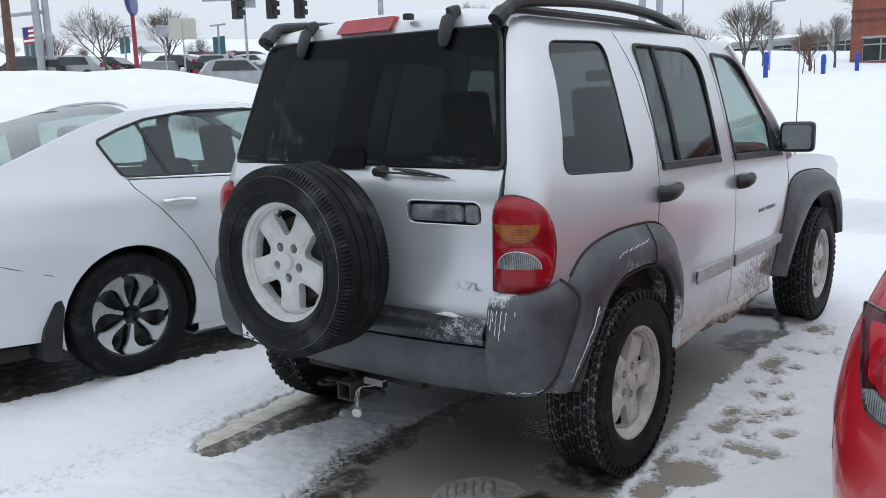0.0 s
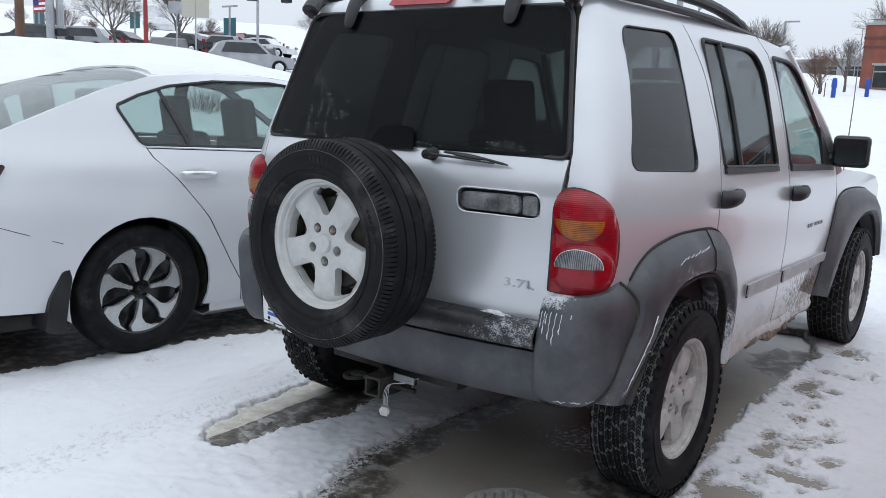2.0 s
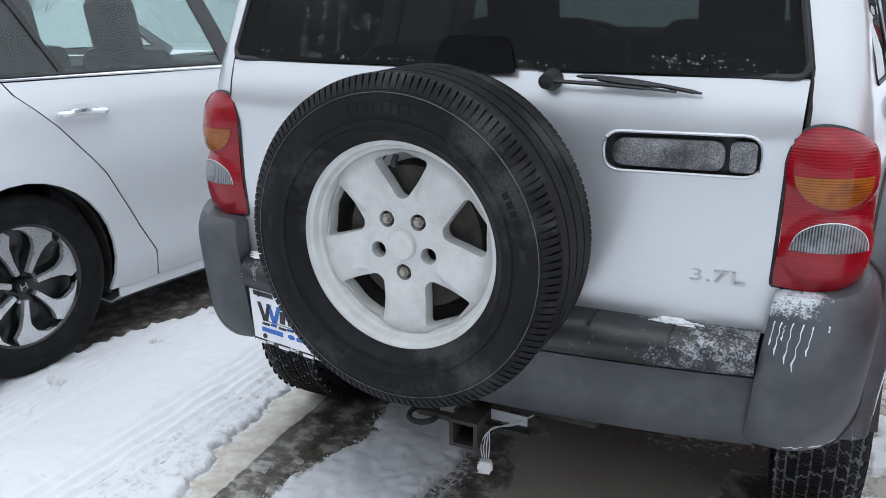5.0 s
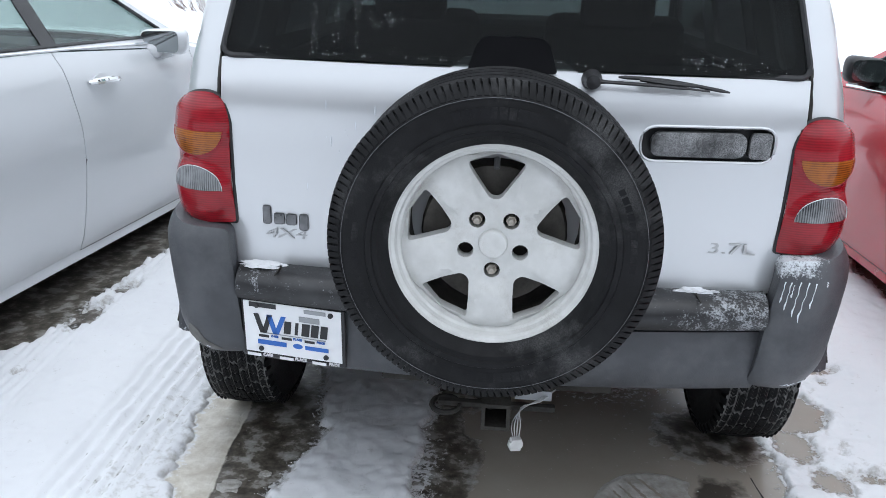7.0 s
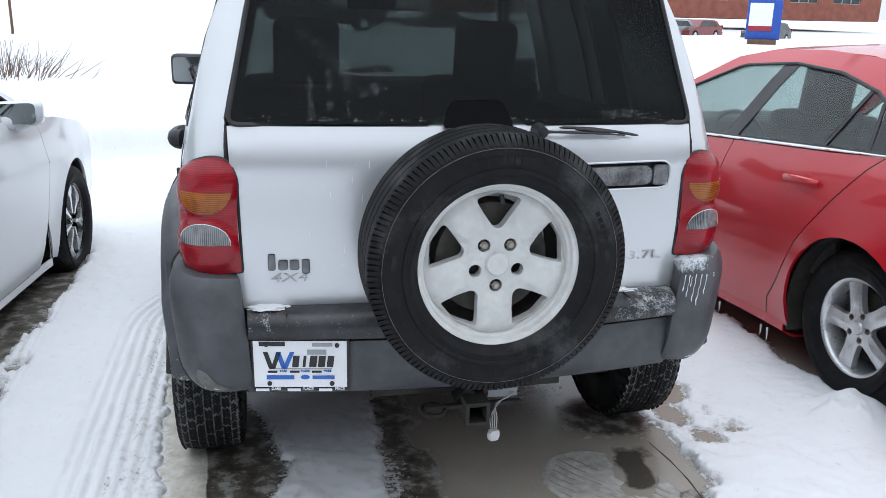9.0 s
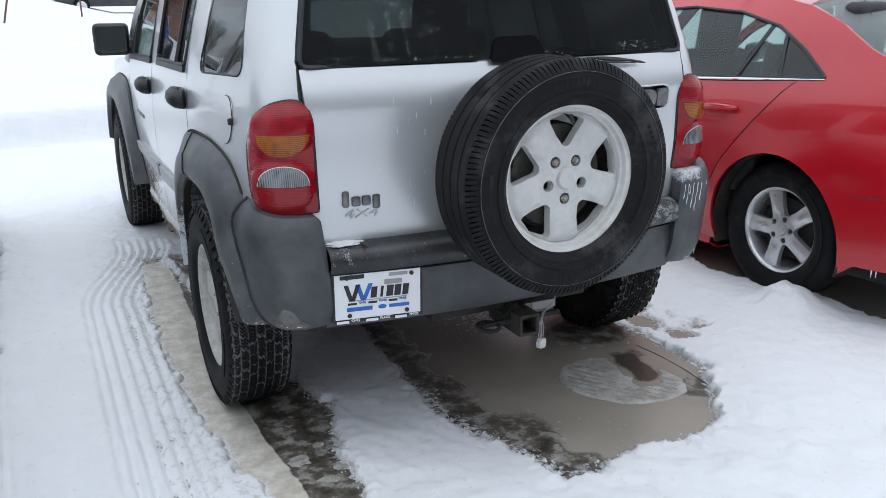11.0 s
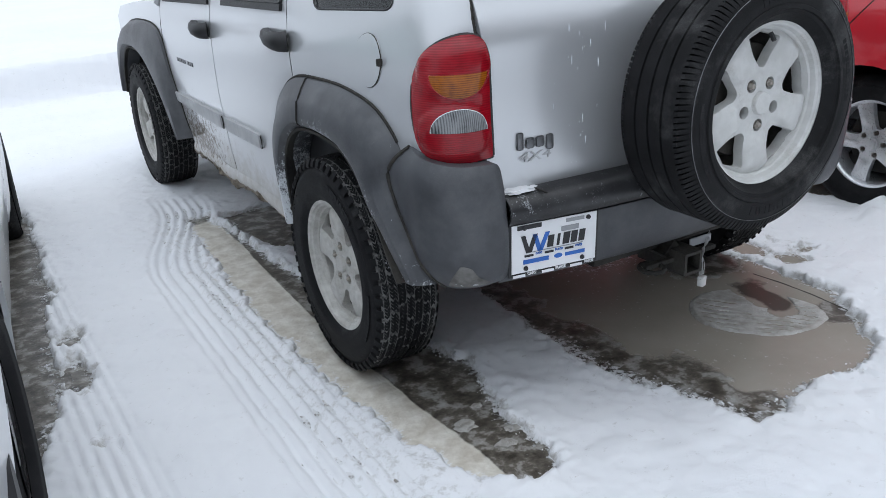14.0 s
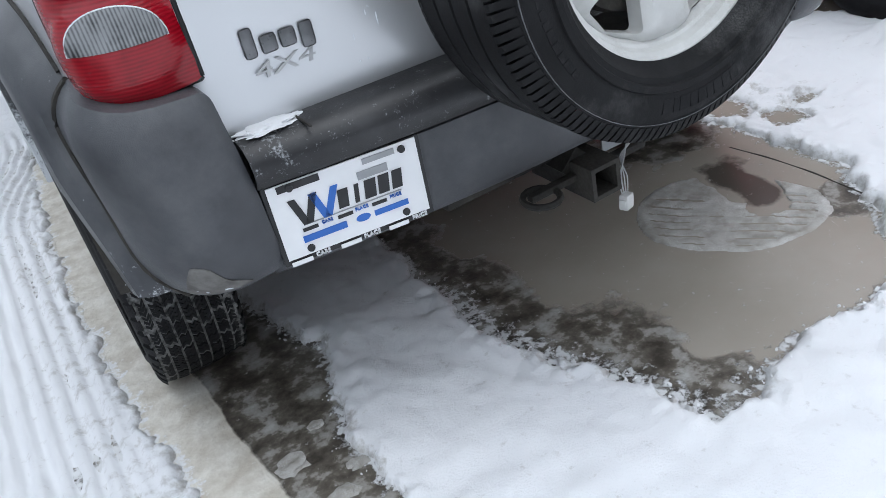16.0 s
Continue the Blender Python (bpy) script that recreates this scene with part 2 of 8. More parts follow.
ALLOY_BRIGHT = surface("machined_alloy", (0.62, 0.63, 0.64), (0.74, 0.75, 0.76), (0.24, 0.38), metal=0.75, scale=12, fine=200)
GLOSS_BLACK = surface("gloss_black", (0.006, 0.006, 0.007), (0.016, 0.016, 0.017), (0.12, 0.3), scale=8, fine=200)
CHROME = surface("chrome", (0.75, 0.76, 0.78), (0.82, 0.83, 0.84), (0.06, 0.16), metal=1.0, scale=8)
NUT_METAL = surface("worn_nut_metal", (0.24, 0.215, 0.18), (0.40, 0.37, 0.33), (0.3, 0.5), metal=0.5, scale=60)
STEEL = surface("rusty_steel", (0.09, 0.075, 0.065), (0.18, 0.16, 0.145), (0.5, 0.75), metal=0.5, scale=30, relief=0.001)
UNDER = surface("underbody_black", (0.012, 0.011, 0.010), (0.04, 0.036, 0.03), (0.7, 0.95), scale=8, relief=0.002)
MUD = surface("frozen_mud", (0.085, 0.066, 0.046), (0.27, 0.235, 0.19), (0.7, 0.95), scale=40, fine=220, relief=0.003)
ROAD_MUD = surface("grey_road_mud", (0.10, 0.095, 0.088), (0.19, 0.185, 0.175), (0.8, 0.95), scale=30, fine=200, relief=0.002)
TRIM = surface("interior_charcoal", (0.03, 0.031, 0.033), (0.05, 0.051, 0.054), (0.7, 0.9), scale=10, fine=400, relief=0.0006)
CLOTH = surface("grey_seat_cloth", (0.035, 0.035, 0.037), (0.055, 0.055, 0.058), (0.8, 0.98), scale=10, fine=500, relief=0.001)
LINER = surface("headliner", (0.30, 0.30, 0.29), (0.36, 0.36, 0.35), (0.85, 0.98), scale=10, fine=400)
RED_LENS = lens("red_lens", (0.19, 0.002, 0.007), (0.31, 0.004, 0.013), 55.0)
DARK_RED_LENS = lens("dark_red_lens", (0.040, 0.0015, 0.004), (0.085, 0.002, 0.008), 2.0, rough=0.12)
BRIGHT_RED = lens("bright_red_lens", (0.36, 0.003, 0.012), (0.46, 0.006, 0.018), 3.0, rough=0.15)
AMBER_LENS = lens("amber_lens", (0.11, 0.026, 0.003), (0.36, 0.105, 0.009), 60.0)
CLEAR_LENS = lens("clear_ribbed_lens", (0.03, 0.032, 0.034), (0.26, 0.268, 0.275), 60.0, "X", rough=0.1)
BRIGHT_LENS = lens("silvered_clear_lens", (0.20, 0.205, 0.21), (0.52, 0.54, 0.56), 9.0, "X", rough=0.08)
FADED_RED = surface("faded_red_lens", (0.33, 0.035, 0.045), (0.42, 0.06, 0.07), (0.3, 0.5), scale=14, fine=300)
PRIVACY = tinted_glass("privacy_glass", (0.33, 0.35, 0.36), dust=0.014, gloss=0.055)
REAR_GLASS = tinted_glass("dusty_rear_glass", (0.235, 0.255, 0.255), dust=0.008, gloss=0.010)
GREEN_GLASS = tinted_glass("green_tinted_glass", (0.76, 0.825, 0.81), dust=0.012)
MIRROR = surface("mirror_glass", (0.40, 0.43, 0.435), (0.46, 0.49, 0.495), (0.02, 0.04), metal=1.0)
PLATE_WHITE = surface("white_plate", (0.78, 0.79, 0.80), (0.84, 0.84, 0.85), (0.3, 0.45), scale=12)
INK_BLACK = surface("black_ink", (0.012, 0.012, 0.014), (0.02, 0.02, 0.022), (0.4, 0.5))
INK_BLUE = surface("blue_ink", (0.02, 0.12, 0.45), (0.03, 0.15, 0.52), (0.4, 0.5))
INK_GREY = surface("grey_ink", (0.28, 0.29, 0.30), (0.34, 0.35, 0.36), (0.4, 0.5))
GALV_ROD = surface("aerial_steel", (0.28, 0.29, 0.30), (0.36, 0.37, 0.38), (0.3, 0.5), metal=0.6)
BADGE = surface("grey_badge", (0.13, 0.135, 0.14), (0.2, 0.2, 0.21), (0.25, 0.4), metal=0.5, scale=40)
COVER = surface("dark_smoked_cover", (0.004, 0.004, 0.005), (0.007, 0.007, 0.008), (0.35, 0.5), scale=8, fine=300, spec=0.03)
ICE = surface("ice", (0.72, 0.76, 0.80), (0.84, 0.87, 0.9), (0.1, 0.3), scale=60, fine=300, relief=0.001)


def snow_material():
    """Trodden snow: the thin attribute marks where it has melted to grey slush, worn through in ragged specks."""
    m, t, p = nodes_of("trodden_snow")
    broad, mid, fine = noise_node(t, 0.9, 6.0, 0.6), noise_node(t, 26.0, 6.0, 0.66), noise_node(t, 240.0, 4.0, 0.65)
    patch = noise_node(t, 6.0, 6.0, 0.6)
    a = ramp(t, broad.outputs["Fac"], [(0.3, (0.71, 0.725, 0.75)), (0.7, (0.775, 0.785, 0.80))])
    b = ramp(t, patch.outputs["Fac"], [(0.35, 0.0), (0.7, 0.30)])
    c = mixc(t, b.outputs[0], a.outputs[0], (0.70, 0.71, 0.73))
    grit = noise_node(t, 19.0, 8.0, 0.75)
    g = ramp(t, grit.outputs["Fac"], [(0.655, 0.0), (0.74, 0.6)])
    c = mixc(t, g.outputs[0], c, (0.42, 0.395, 0.35))
    tuft = noise_node(t, 3.1, 7.0, 0.7)
    g2 = ramp(t, tuft.outputs["Fac"], [(0.69, 0.0), (0.75, 0.45)])
    c = mixc(t, g2.outputs[0], c, (0.40, 0.375, 0.34))
    wear = noise_node(t, 30.0, 8.0, 0.72)
    w = ramp(t, sum_of(t, attr(t, "thin"), wear.outputs["Fac"], 0.24), [(0.60, 0.0), (0.82, 0.8)])
    c = mixc(t, w.outputs[0], c, (0.36, 0.345, 0.315))
    t.links.new(c, p.inputs["Base Color"])
    p.inputs["Roughness"].default_value = 0.66
    p.inputs["Specular IOR Level"].default_value = 0.3
    bump(t, p, sum_of(t, fine.outputs["Fac"], mid.outputs["Fac"], 0.5), 0.6, 0.008)
    return m


def far_snow_material():
    m, t, p = nodes_of("clean_snow")
    broad, mid = noise_node(t, 0.15, 6.0, 0.6), noise_node(t, 6.0, 6.0, 0.65)
    a = ramp(t, broad.outputs["Fac"], [(0.3, (0.68, 0.695, 0.72)), (0.7, (0.75, 0.757, 0.77))])
    t.links.new(a.outputs[0], p.inputs["Base Color"])
    p.inputs["Roughness"].default_value = 0.8
    bump(t, p, mid.outputs["Fac"], 0.5, 0.03)
    return m


def wet_concrete_material():
    """Worn concrete under meltwater: attributes mark dark churned slush, pale tan ice, brown seep and rime at the snow's edge."""
    m, t, p = nodes_of("wet_concrete")
    broad, mid, fine = noise_node(t, 2.2, 6.0, 0.6), noise_node(t, 15.0, 10.0, 0.62), noise_node(t, 160.0, 4.0, 0.6)
    tan = ramp(t, broad.outputs["Fac"], [(0.3, (0.265, 0.238, 0.200)), (0.7, (0.335, 0.305, 0.265))])
    dark = ramp(t, mid.outputs["Fac"], [(0.38, (0.042, 0.036, 0.029)), (0.475, (0.095, 0.083, 0.068)), (0.52, (0.125, 0.112, 0.094)), (0.56, (0.24, 0.228, 0.205)), (0.68, (0.36, 0.355, 0.34))])
    sl = ramp(t, sum_of(t, attr(t, "slush"), mid.outputs["Fac"], 0.8), [(0.80, 0.0), (0.92, 1.0)])
    c = mixc(t, sl.outputs[0], tan.outputs[0], dark.outputs[0])
    ice = ramp(t, sum_of(t, attr(t, "pale"), mid.outputs["Fac"], 1.0), [(0.78, 0.0), (0.98, 0.95)])
    icec = ramp(t, mid.outputs["Fac"], [(0.38, (0.47, 0.43, 0.36)), (0.62, (0.66, 0.635, 0.57))])
    c = mixc(t, ice.outputs[0], c, icec.outputs[0])
    seep = ramp(t, sum_of(t, attr(t, "seep"), mid.outputs["Fac"], 1.0), [(0.74, 0.0), (1.05, 0.9)])
    c = mixc(t, seep.outputs[0], c, (0.046, 0.040, 0.033))
    wear = noise_node(t, 48.0, 8.0, 0.7)
    rime = ramp(t, sum_of(t, attr(t, "rime"), wear.outputs["Fac"], 0.24), [(0.64, 0.0), (0.72, 0.95)])
    c = mixc(t, rime.outputs[0], c, (0.66, 0.67, 0.68))
    t.links.new(c, p.inputs["Base Color"])
    both = t.nodes.new("ShaderNodeMath")
    both.operation = "MAXIMUM"
    t.links.new(ice.outputs[0], both.inputs[0])
    t.links.new(rime.outputs[0], both.inputs[1])
    rough = sum_of(t, sl.outputs[0], both.outputs[0], 0.35)
    mr = t.nodes.new("ShaderNodeMapRange")
    mr.inputs["To Min"].default_value, mr.inputs["To Max"].default_value = 0.26, 0.6
    t.links.new(rough, mr.inputs["Value"])
    t.links.new(mr.outputs[0], p.inputs["Roughness"])
    hm = t.nodes.new("ShaderNodeMath")
    hm.operation = "MULTIPLY"
    t.links.new(rough, hm.inputs[0])
    t.links.new(mid.outputs["Fac"], hm.inputs[1])
    bump(t, p, hm.outputs[0], 0.7, 0.014)
    return m


SNOW, FAR_SNOW, CONCRETE = snow_material(), far_snow_material(), wet_concrete_material()

# ---- building helpers ----
from mathutils.geometry import delaunay_2d_cdt


def mesh_of(bm, material, sharp=35.0, smooth=True):
    me = bpy.data.meshes.new("mesh")
    bm.to_mesh(me)
    bm.free()
    return finish(me, material, sharp, smooth)


def finish(me, material, sharp=35.0, smooth=True):
    me.materials.append(material)
    if smooth:
        me.polygons.foreach_set("use_smooth", [True] * len(me.polygons))
        me.set_sharp_from_angle(angle=radians(sharp))
    return me


def put(name, me, parent=None, m=None, label=""):
    me.name = name
    ob = new(name, me)
    ob.parent = parent
    if m is not None:
        ob.matrix_basis = m
    return tagged(ob, label)


def part(name, bm, material, parent=None, label="", m=None, sharp=35.0):
    return put(name, mesh_of(bm, material, sharp), parent, m, label)


def thing(name, label, category, group="", m=None, kind=""):
    ob = new(name)
    ob.empty_display_size = 0.2
    if m is not None:
        ob.matrix_basis = m
    return tagged(ob, label, category, group, kind)


def table(v, rows):
    """Piecewise linear look-up in rows of (value, result)."""
    if v <= rows[0][0]:
        return rows[0][1]
    for (a, p), (b, q) in zip(rows, rows[1:]):
        if v <= b:
            return p + (q - p) * (v - a) / (b - a)
    return rows[-1][1]


def inside(pts, poly):
    """Which of the points (n, 2) lie inside the polygon."""
    pts, poly = np.asarray(pts, float), np.asarray(poly, float)
    x, y, hit = pts[:, 0], pts[:, 1], np.zeros(len(pts), bool)
    for (x0, y0), (x1, y1) in zip(poly, np.roll(poly, -1, 0)):
        cross = (y0 > y) != (y1 > y)
        with np.errstate(divide="ignore", invalid="ignore"):
            hit ^= cross & (x < (x1 - x0) * (y - y0) / (y1 - y0 + 1e-15) + x0)
    return hit


def edge_distance(pts, poly):
    """Distance of the points (n, 2) from the polygon's edge."""
    pts, poly = np.asarray(pts, float), np.asarray(poly, float)
    best = np.full(len(pts), 1e9)
    for a, b in zip(poly, np.roll(poly, -1, 0)):
        d = b - a
        s = np.clip(((pts - a) @ d) / max(d @ d, 1e-12), 0, 1)
        best = np.minimum(best, np.hypot(*(pts - a - s[:, None] * d).T))
    return best


def rounded(pts, r, n=5):
    """A polygon with its corners rounded: r a number, or one for each corner."""
    out, k = [], len(pts)
    for i, p in enumerate(pts):
        rad = r if isinstance(r, (int, float)) else r[i]
        p, a, b = Vector(p), Vector(pts[i - 1]), Vector(pts[(i + 1) % k])
        if rad <= 0:
            out.append(tuple(p))
            continue
        s = p + (a - p).normalized() * min(rad, (a - p).length * 0.48)
        e = p + (b - p).normalized() * min(rad, (b - p).length * 0.48)
        for j in range(n + 1):
            f = j / n
            out.append(tuple(s * (1 - f) ** 2 + p * 2 * f * (1 - f) + e * f * f))
    return out


def ellipse(cx, cy, rx, ry, n=28):
    return [(cx + rx * math.cos(2 * math.pi * i / n), cy + ry * math.sin(2 * math.pi * i / n)) for i in range(n)]


def refine(poly, step):
    out = []
    for a, b in zip(poly, poly[1:] + poly[:1]):
        n = max(1, int(math.hypot(b[0] - a[0], b[1] - a[1]) / step))
        out += [(a[0] + (b[0] - a[0]) * i / n, a[1] + (b[1] - a[1]) * i / n) for i in range(n)]
    return out


def mark(ob, name, value):
    """A soft mask over a part's points, from value(x, y, z)."""
    me = ob.data
    co = np.empty(len(me.vertices) * 3)
    me.vertices.foreach_get("co", co)
    me.attributes.new(name, "FLOAT", "POINT").data.foreach_set("value", [float(value(*p)) for p in co.reshape(-1, 3)])


def panel(outline, f, holes=(), step=0.05, thick=0.02):
    """A sheet of that thickness: the outline less the holes, in a flat domain (u, v), carried into space by f(u, v, out)."""
    loops = [refine(outline, step)] + [refine(list(h), step) for h in holes]
    pts, edges = [], []
    for loop in loops:
        k = len(pts)
        pts += loop
        edges += [(k + i, k + (i + 1) % len(loop)) for i in range(len(loop))]
    lo, hi = np.min(loops[0], 0), np.max(loops[0], 0)
    grid = np.array([(u, v) for u in np.arange(lo[0] + step / 2, hi[0], step) for v in np.arange(lo[1] + step / 2, hi[1], step)]).reshape(-1, 2)
    if len(grid):
        keep = inside(grid, loops[0]) & (edge_distance(grid, loops[0]) > step * 0.45)
        for h in loops[1:]:
            keep &= ~inside(grid, h) & (edge_distance(grid, h) > step * 0.45)
        pts += [tuple(g) for g in grid[keep]]
    vs, _, fs, *_ = delaunay_2d_cdt([Vector(p) for p in pts], edges, [], 0, 1e-6)
    mids = np.array([np.mean([vs[i][:] for i in t], 0) for t in fs])
    keep = inside(mids, loops[0])
    for h in loops[1:]:
        keep &= ~inside(mids, h)
    fs = [t for t, k in zip(fs, keep) if k]
    bm = bmesh.new()
    top = [bm.verts.new(f(v[0], v[1], 0.0)) for v in vs]
    low = [bm.verts.new(f(v[0], v[1], -thick)) for v in vs]
    count = {}
    for t in fs:
        for a, b in zip(t, [*t[1:], t[0]]):
            count[(a, b)] = True
    for t in fs:
        bm.faces.new([top[i] for i in t])
        bm.faces.new([low[i] for i in reversed(t)])
    for a, b in count:
        if (b, a) not in count:
            bm.faces.new((top[b], top[a], low[a], low[b]))
    bmesh.ops.delete(bm, geom=[v for v in bm.verts if not v.link_faces], context="VERTS")
    bmesh.ops.recalc_face_normals(bm, faces=bm.faces)
    return bm


def grid_mesh(rows, close_u=False, close_v=False, caps=False):
    """A quad sheet through rows of points."""
    bm = bmesh.new()
    vs = [[bm.verts.new(p) for p in row] for row in rows]
    nu, nv = len(vs), len(vs[0])
    for i in range(nu if close_u else nu - 1):
        for j in range(nv if close_v else nv - 1):
            a, b, c, d = vs[i][j], vs[(i + 1) % nu][j], vs[(i + 1) % nu][(j + 1) % nv], vs[i][(j + 1) % nv]
            if len({a, b, c, d}) == 4:
                bm.faces.new((a, b, c, d))
    if caps:
        for row in (vs[0], vs[-1]):
            bm.faces.new(row)
    bmesh.ops.recalc_face_normals(bm, faces=bm.faces)
    return bm


def thicken(bm, t):
    bmesh.ops.solidify(bm, geom=bm.faces[:], thickness=t)
    bmesh.ops.recalc_face_normals(bm, faces=bm.faces)
    return bm


def tube(path, radius, sides=8, squash=1.0, up=(0, 0, 1)):
    """A closed tube along a path; radius a number or one for each point; squash flattens it along up."""
    path = [Vector(p) for p in path]
    rows = []
    for i, p in enumerate(path):
        d = (path[min(i + 1, len(path) - 1)] - path[max(i - 1, 0)]).normalized()
        ref = Vector(up) if abs(d.dot(Vector(up))) < 0.95 else Vector((1, 0, 0))
        s = d.cross(ref).normalized()
        n = s.cross(d)
        r = radius if isinstance(radius, (int, float)) else radius[i]
        rows.append([p + (s * math.cos(a) + n * math.sin(a) * squash) * r for a in (2 * math.pi * k / sides for k in range(sides))])
    return grid_mesh(rows, close_v=True, caps=True)


def smooth_path(pts, n=6):
    """Points along a Catmull-Rom curve through pts."""
    P = [Vector(p) for p in pts]
    out = []
    for i in range(len(P) - 1):
        a, b, c, d = P[max(i - 1, 0)], P[i], P[i + 1], P[min(i + 2, len(P) - 1)]
        for k in range(n):
            t = k / n
            out.append(0.5 * (2 * b + (c - a) * t + (2 * a - 5 * b + 4 * c - d) * t * t + (3 * b - a - 3 * c + d) * t ** 3))
    return out + [P[-1]]


def lathe(profile, n=48, axis="x"):
    """A turned body: profile of (radius, place along the axis)."""
    rows = []
    for i in range(n):
        a = 2 * math.pi * i / n
        c, s = math.cos(a), math.sin(a)
        rows.append([{"x": (h, r * c, r * s), "y": (r * c, h, r * s), "z": (r * c, r * s, h)}[axis] for r, h in profile])
    return grid_mesh(rows, close_u=True)


def box(x0, x1, y0, y1, z0, z1, bev=0.0, seg=2):
    bm = bmesh.new()
    bmesh.ops.create_cube(bm, size=1.0, matrix=Matrix.LocRotScale(((x0 + x1) / 2, (y0 + y1) / 2, (z0 + z1) / 2), None, (abs(x1 - x0), abs(y1 - y0), abs(z1 - z0))))
    if bev:
        bmesh.ops.bevel(bm, geom=bm.edges[:] + bm.verts[:], offset=bev, segments=seg, affect="EDGES", profile=0.6)
    return bm


def merge(*bms):
    """Joins bmeshes into the first."""
    out = bms[0]
    for b in bms[1:]:
        me = bpy.data.meshes.new("join")
        b.to_mesh(me)
        b.free()
        out.from_mesh(me)
        bpy.data.meshes.remove(me)
    return out


def moved(bm, m):
    bmesh.ops.transform(bm, matrix=m, verts=bm.verts)
    return bm


def lettering(body, size, depth=0.002):
    """A mesh of raised letters, in the plane of x and z, facing -y."""
    cu = bpy.data.curves.new("letters", "FONT")
    cu.body, cu.size, cu.extrude, cu.align_x = body, size, depth, "CENTER"
    tmp = bpy.data.objects.new("letters", cu)
    me = bpy.data.meshes.new_from_object(tmp)
    bpy.data.objects.remove(tmp)
    bm = bmesh.new()
    bm.from_mesh(me)
    bpy.data.meshes.remove(me)
    return moved(bm, pose(0, 0, 0, 90))


# ---- ground: thin trodden snow over wet concrete, one sheet out to the horizon ----
def fbm(x, y, scale, octaves=4, seed=0):
    """Smooth value noise on arrays, about -1 to 1."""
    out, amp, tot = np.zeros_like(x), 1.0, 0.0
    rng = np.random.RandomState(1234 + seed)
    lattice = rng.rand(256, 256) * 2 - 1
    for o in range(octaves):
        u, v = x * scale * 2 ** o + 37.3 * o + 500, y * scale * 2 ** o + 11.7 * o + 500
        i, j = np.floor(u).astype(int), np.floor(v).astype(int)
        a, b = u - i, v - j
        a, b = a * a * (3 - 2 * a), b * b * (3 - 2 * b)
        g = lambda p, q: lattice[p % 256, q % 256]  # noqa: E731
        out += amp * ((g(i, j) * (1 - a) + g(i + 1, j) * a) * (1 - b) + (g(i, j + 1) * (1 - a) + g(i + 1, j + 1) * a) * b)
        tot += amp
        amp *= 0.5
    return out / tot


def step_up(a, b, v):
    t = np.clip((v - a) / (b - a), 0, 1)
    return t * t * (3 - 2 * t)


POOL = [(-0.12, 2.55), (-0.13, 0.3), (-0.18, -0.2), (-0.20, -0.50), (-0.14, -0.70), (-0.08, -0.85), (-0.03, -1.03), (0.06, -1.05), (0.13, -0.99),
        (0.24, -0.95), (0.44, -1.01), (0.64, -0.94), (0.76, -0.76), (0.88, -0.60), (0.87, -0.45), (0.87, -0.2), (0.84, 0.13), (0.81, 0.5), (0.79, 0.9), (0.76, 1.4), (0.79, 2.2), (0.6, 2.6)]
TYRE_STRIP = [(-0.88, 1.85), (-0.94, 0.9), (-0.93, 0.1), (-0.91, -0.14), (-0.88, -0.55), (-0.8, -0.76), (-0.72, -0.84), (-0.6, -0.85), (-0.6, -0.68),
              (-0.55, -0.45), (-0.52, -0.25), (-0.56, 0.05), (-0.68, 0.35), (-0.72, 0.9), (-0.74, 1.3), (-0.78, 1.85)]
MELT = [(-0.72, 1.75), (-0.66, 1.2), (-0.5, 1.05), (-0.32, 1.2), (-0.28, 1.65), (-0.45, 1.8)]
HONDA_BARE = [(-2.05, -1.5), (-1.98, -0.95), (-1.85, -0.3), (-1.68, 0.43), (-1.64, 1.05), (-1.58, 1.9), (-1.6, 2.5), (-3.4, 2.8), (-3.9, -1.6)]
# under the red car: snow opened to concrete, partly standing in for shade
RED_SHADE_BARE = [(1.8, 1.9), (1.78, 0.7), (1.74, 0.2), (1.9, -0.75), (2.3, -1.0), (3.2, -0.9), (3.0, 2.2)]
SPOTS = [(1.02, 0.09, 0.105, 0.13), (1.14, 0.42, 0.10, 0.045), (0.97, 0.59, 0.06, 0.06), (1.16, 0.91, 0.028, 0.045), (1.10, 1.12, 0.026, 0.05), (0.89, 1.59, 0.05, 0.11), (0.97, -0.13, 0.06, 0.08), (0.90, 2.39, 0.06, 0.10),
         (1.22, 0.66, 0.03, 0.035), (1.03, 0.28, 0.04, 0.03), (0.95, 0.80, 0.035, 0.06), (1.06, 0.74, 0.025, 0.04), (0.99, 1.30, 0.03, 0.07), (1.14, -0.28, 0.04, 0.03), (1.02, -0.33, 0.05, 0.06), (-1.60, 0.75, 0.05, 0.05), (-1.62, 0.45, 0.035, 0.10)]


def signed(pts, poly):
    """Positive inside the polygon, in metres from its edge."""
    d = edge_distance(pts, poly)
    return np.where(inside(pts, poly), d, -d)


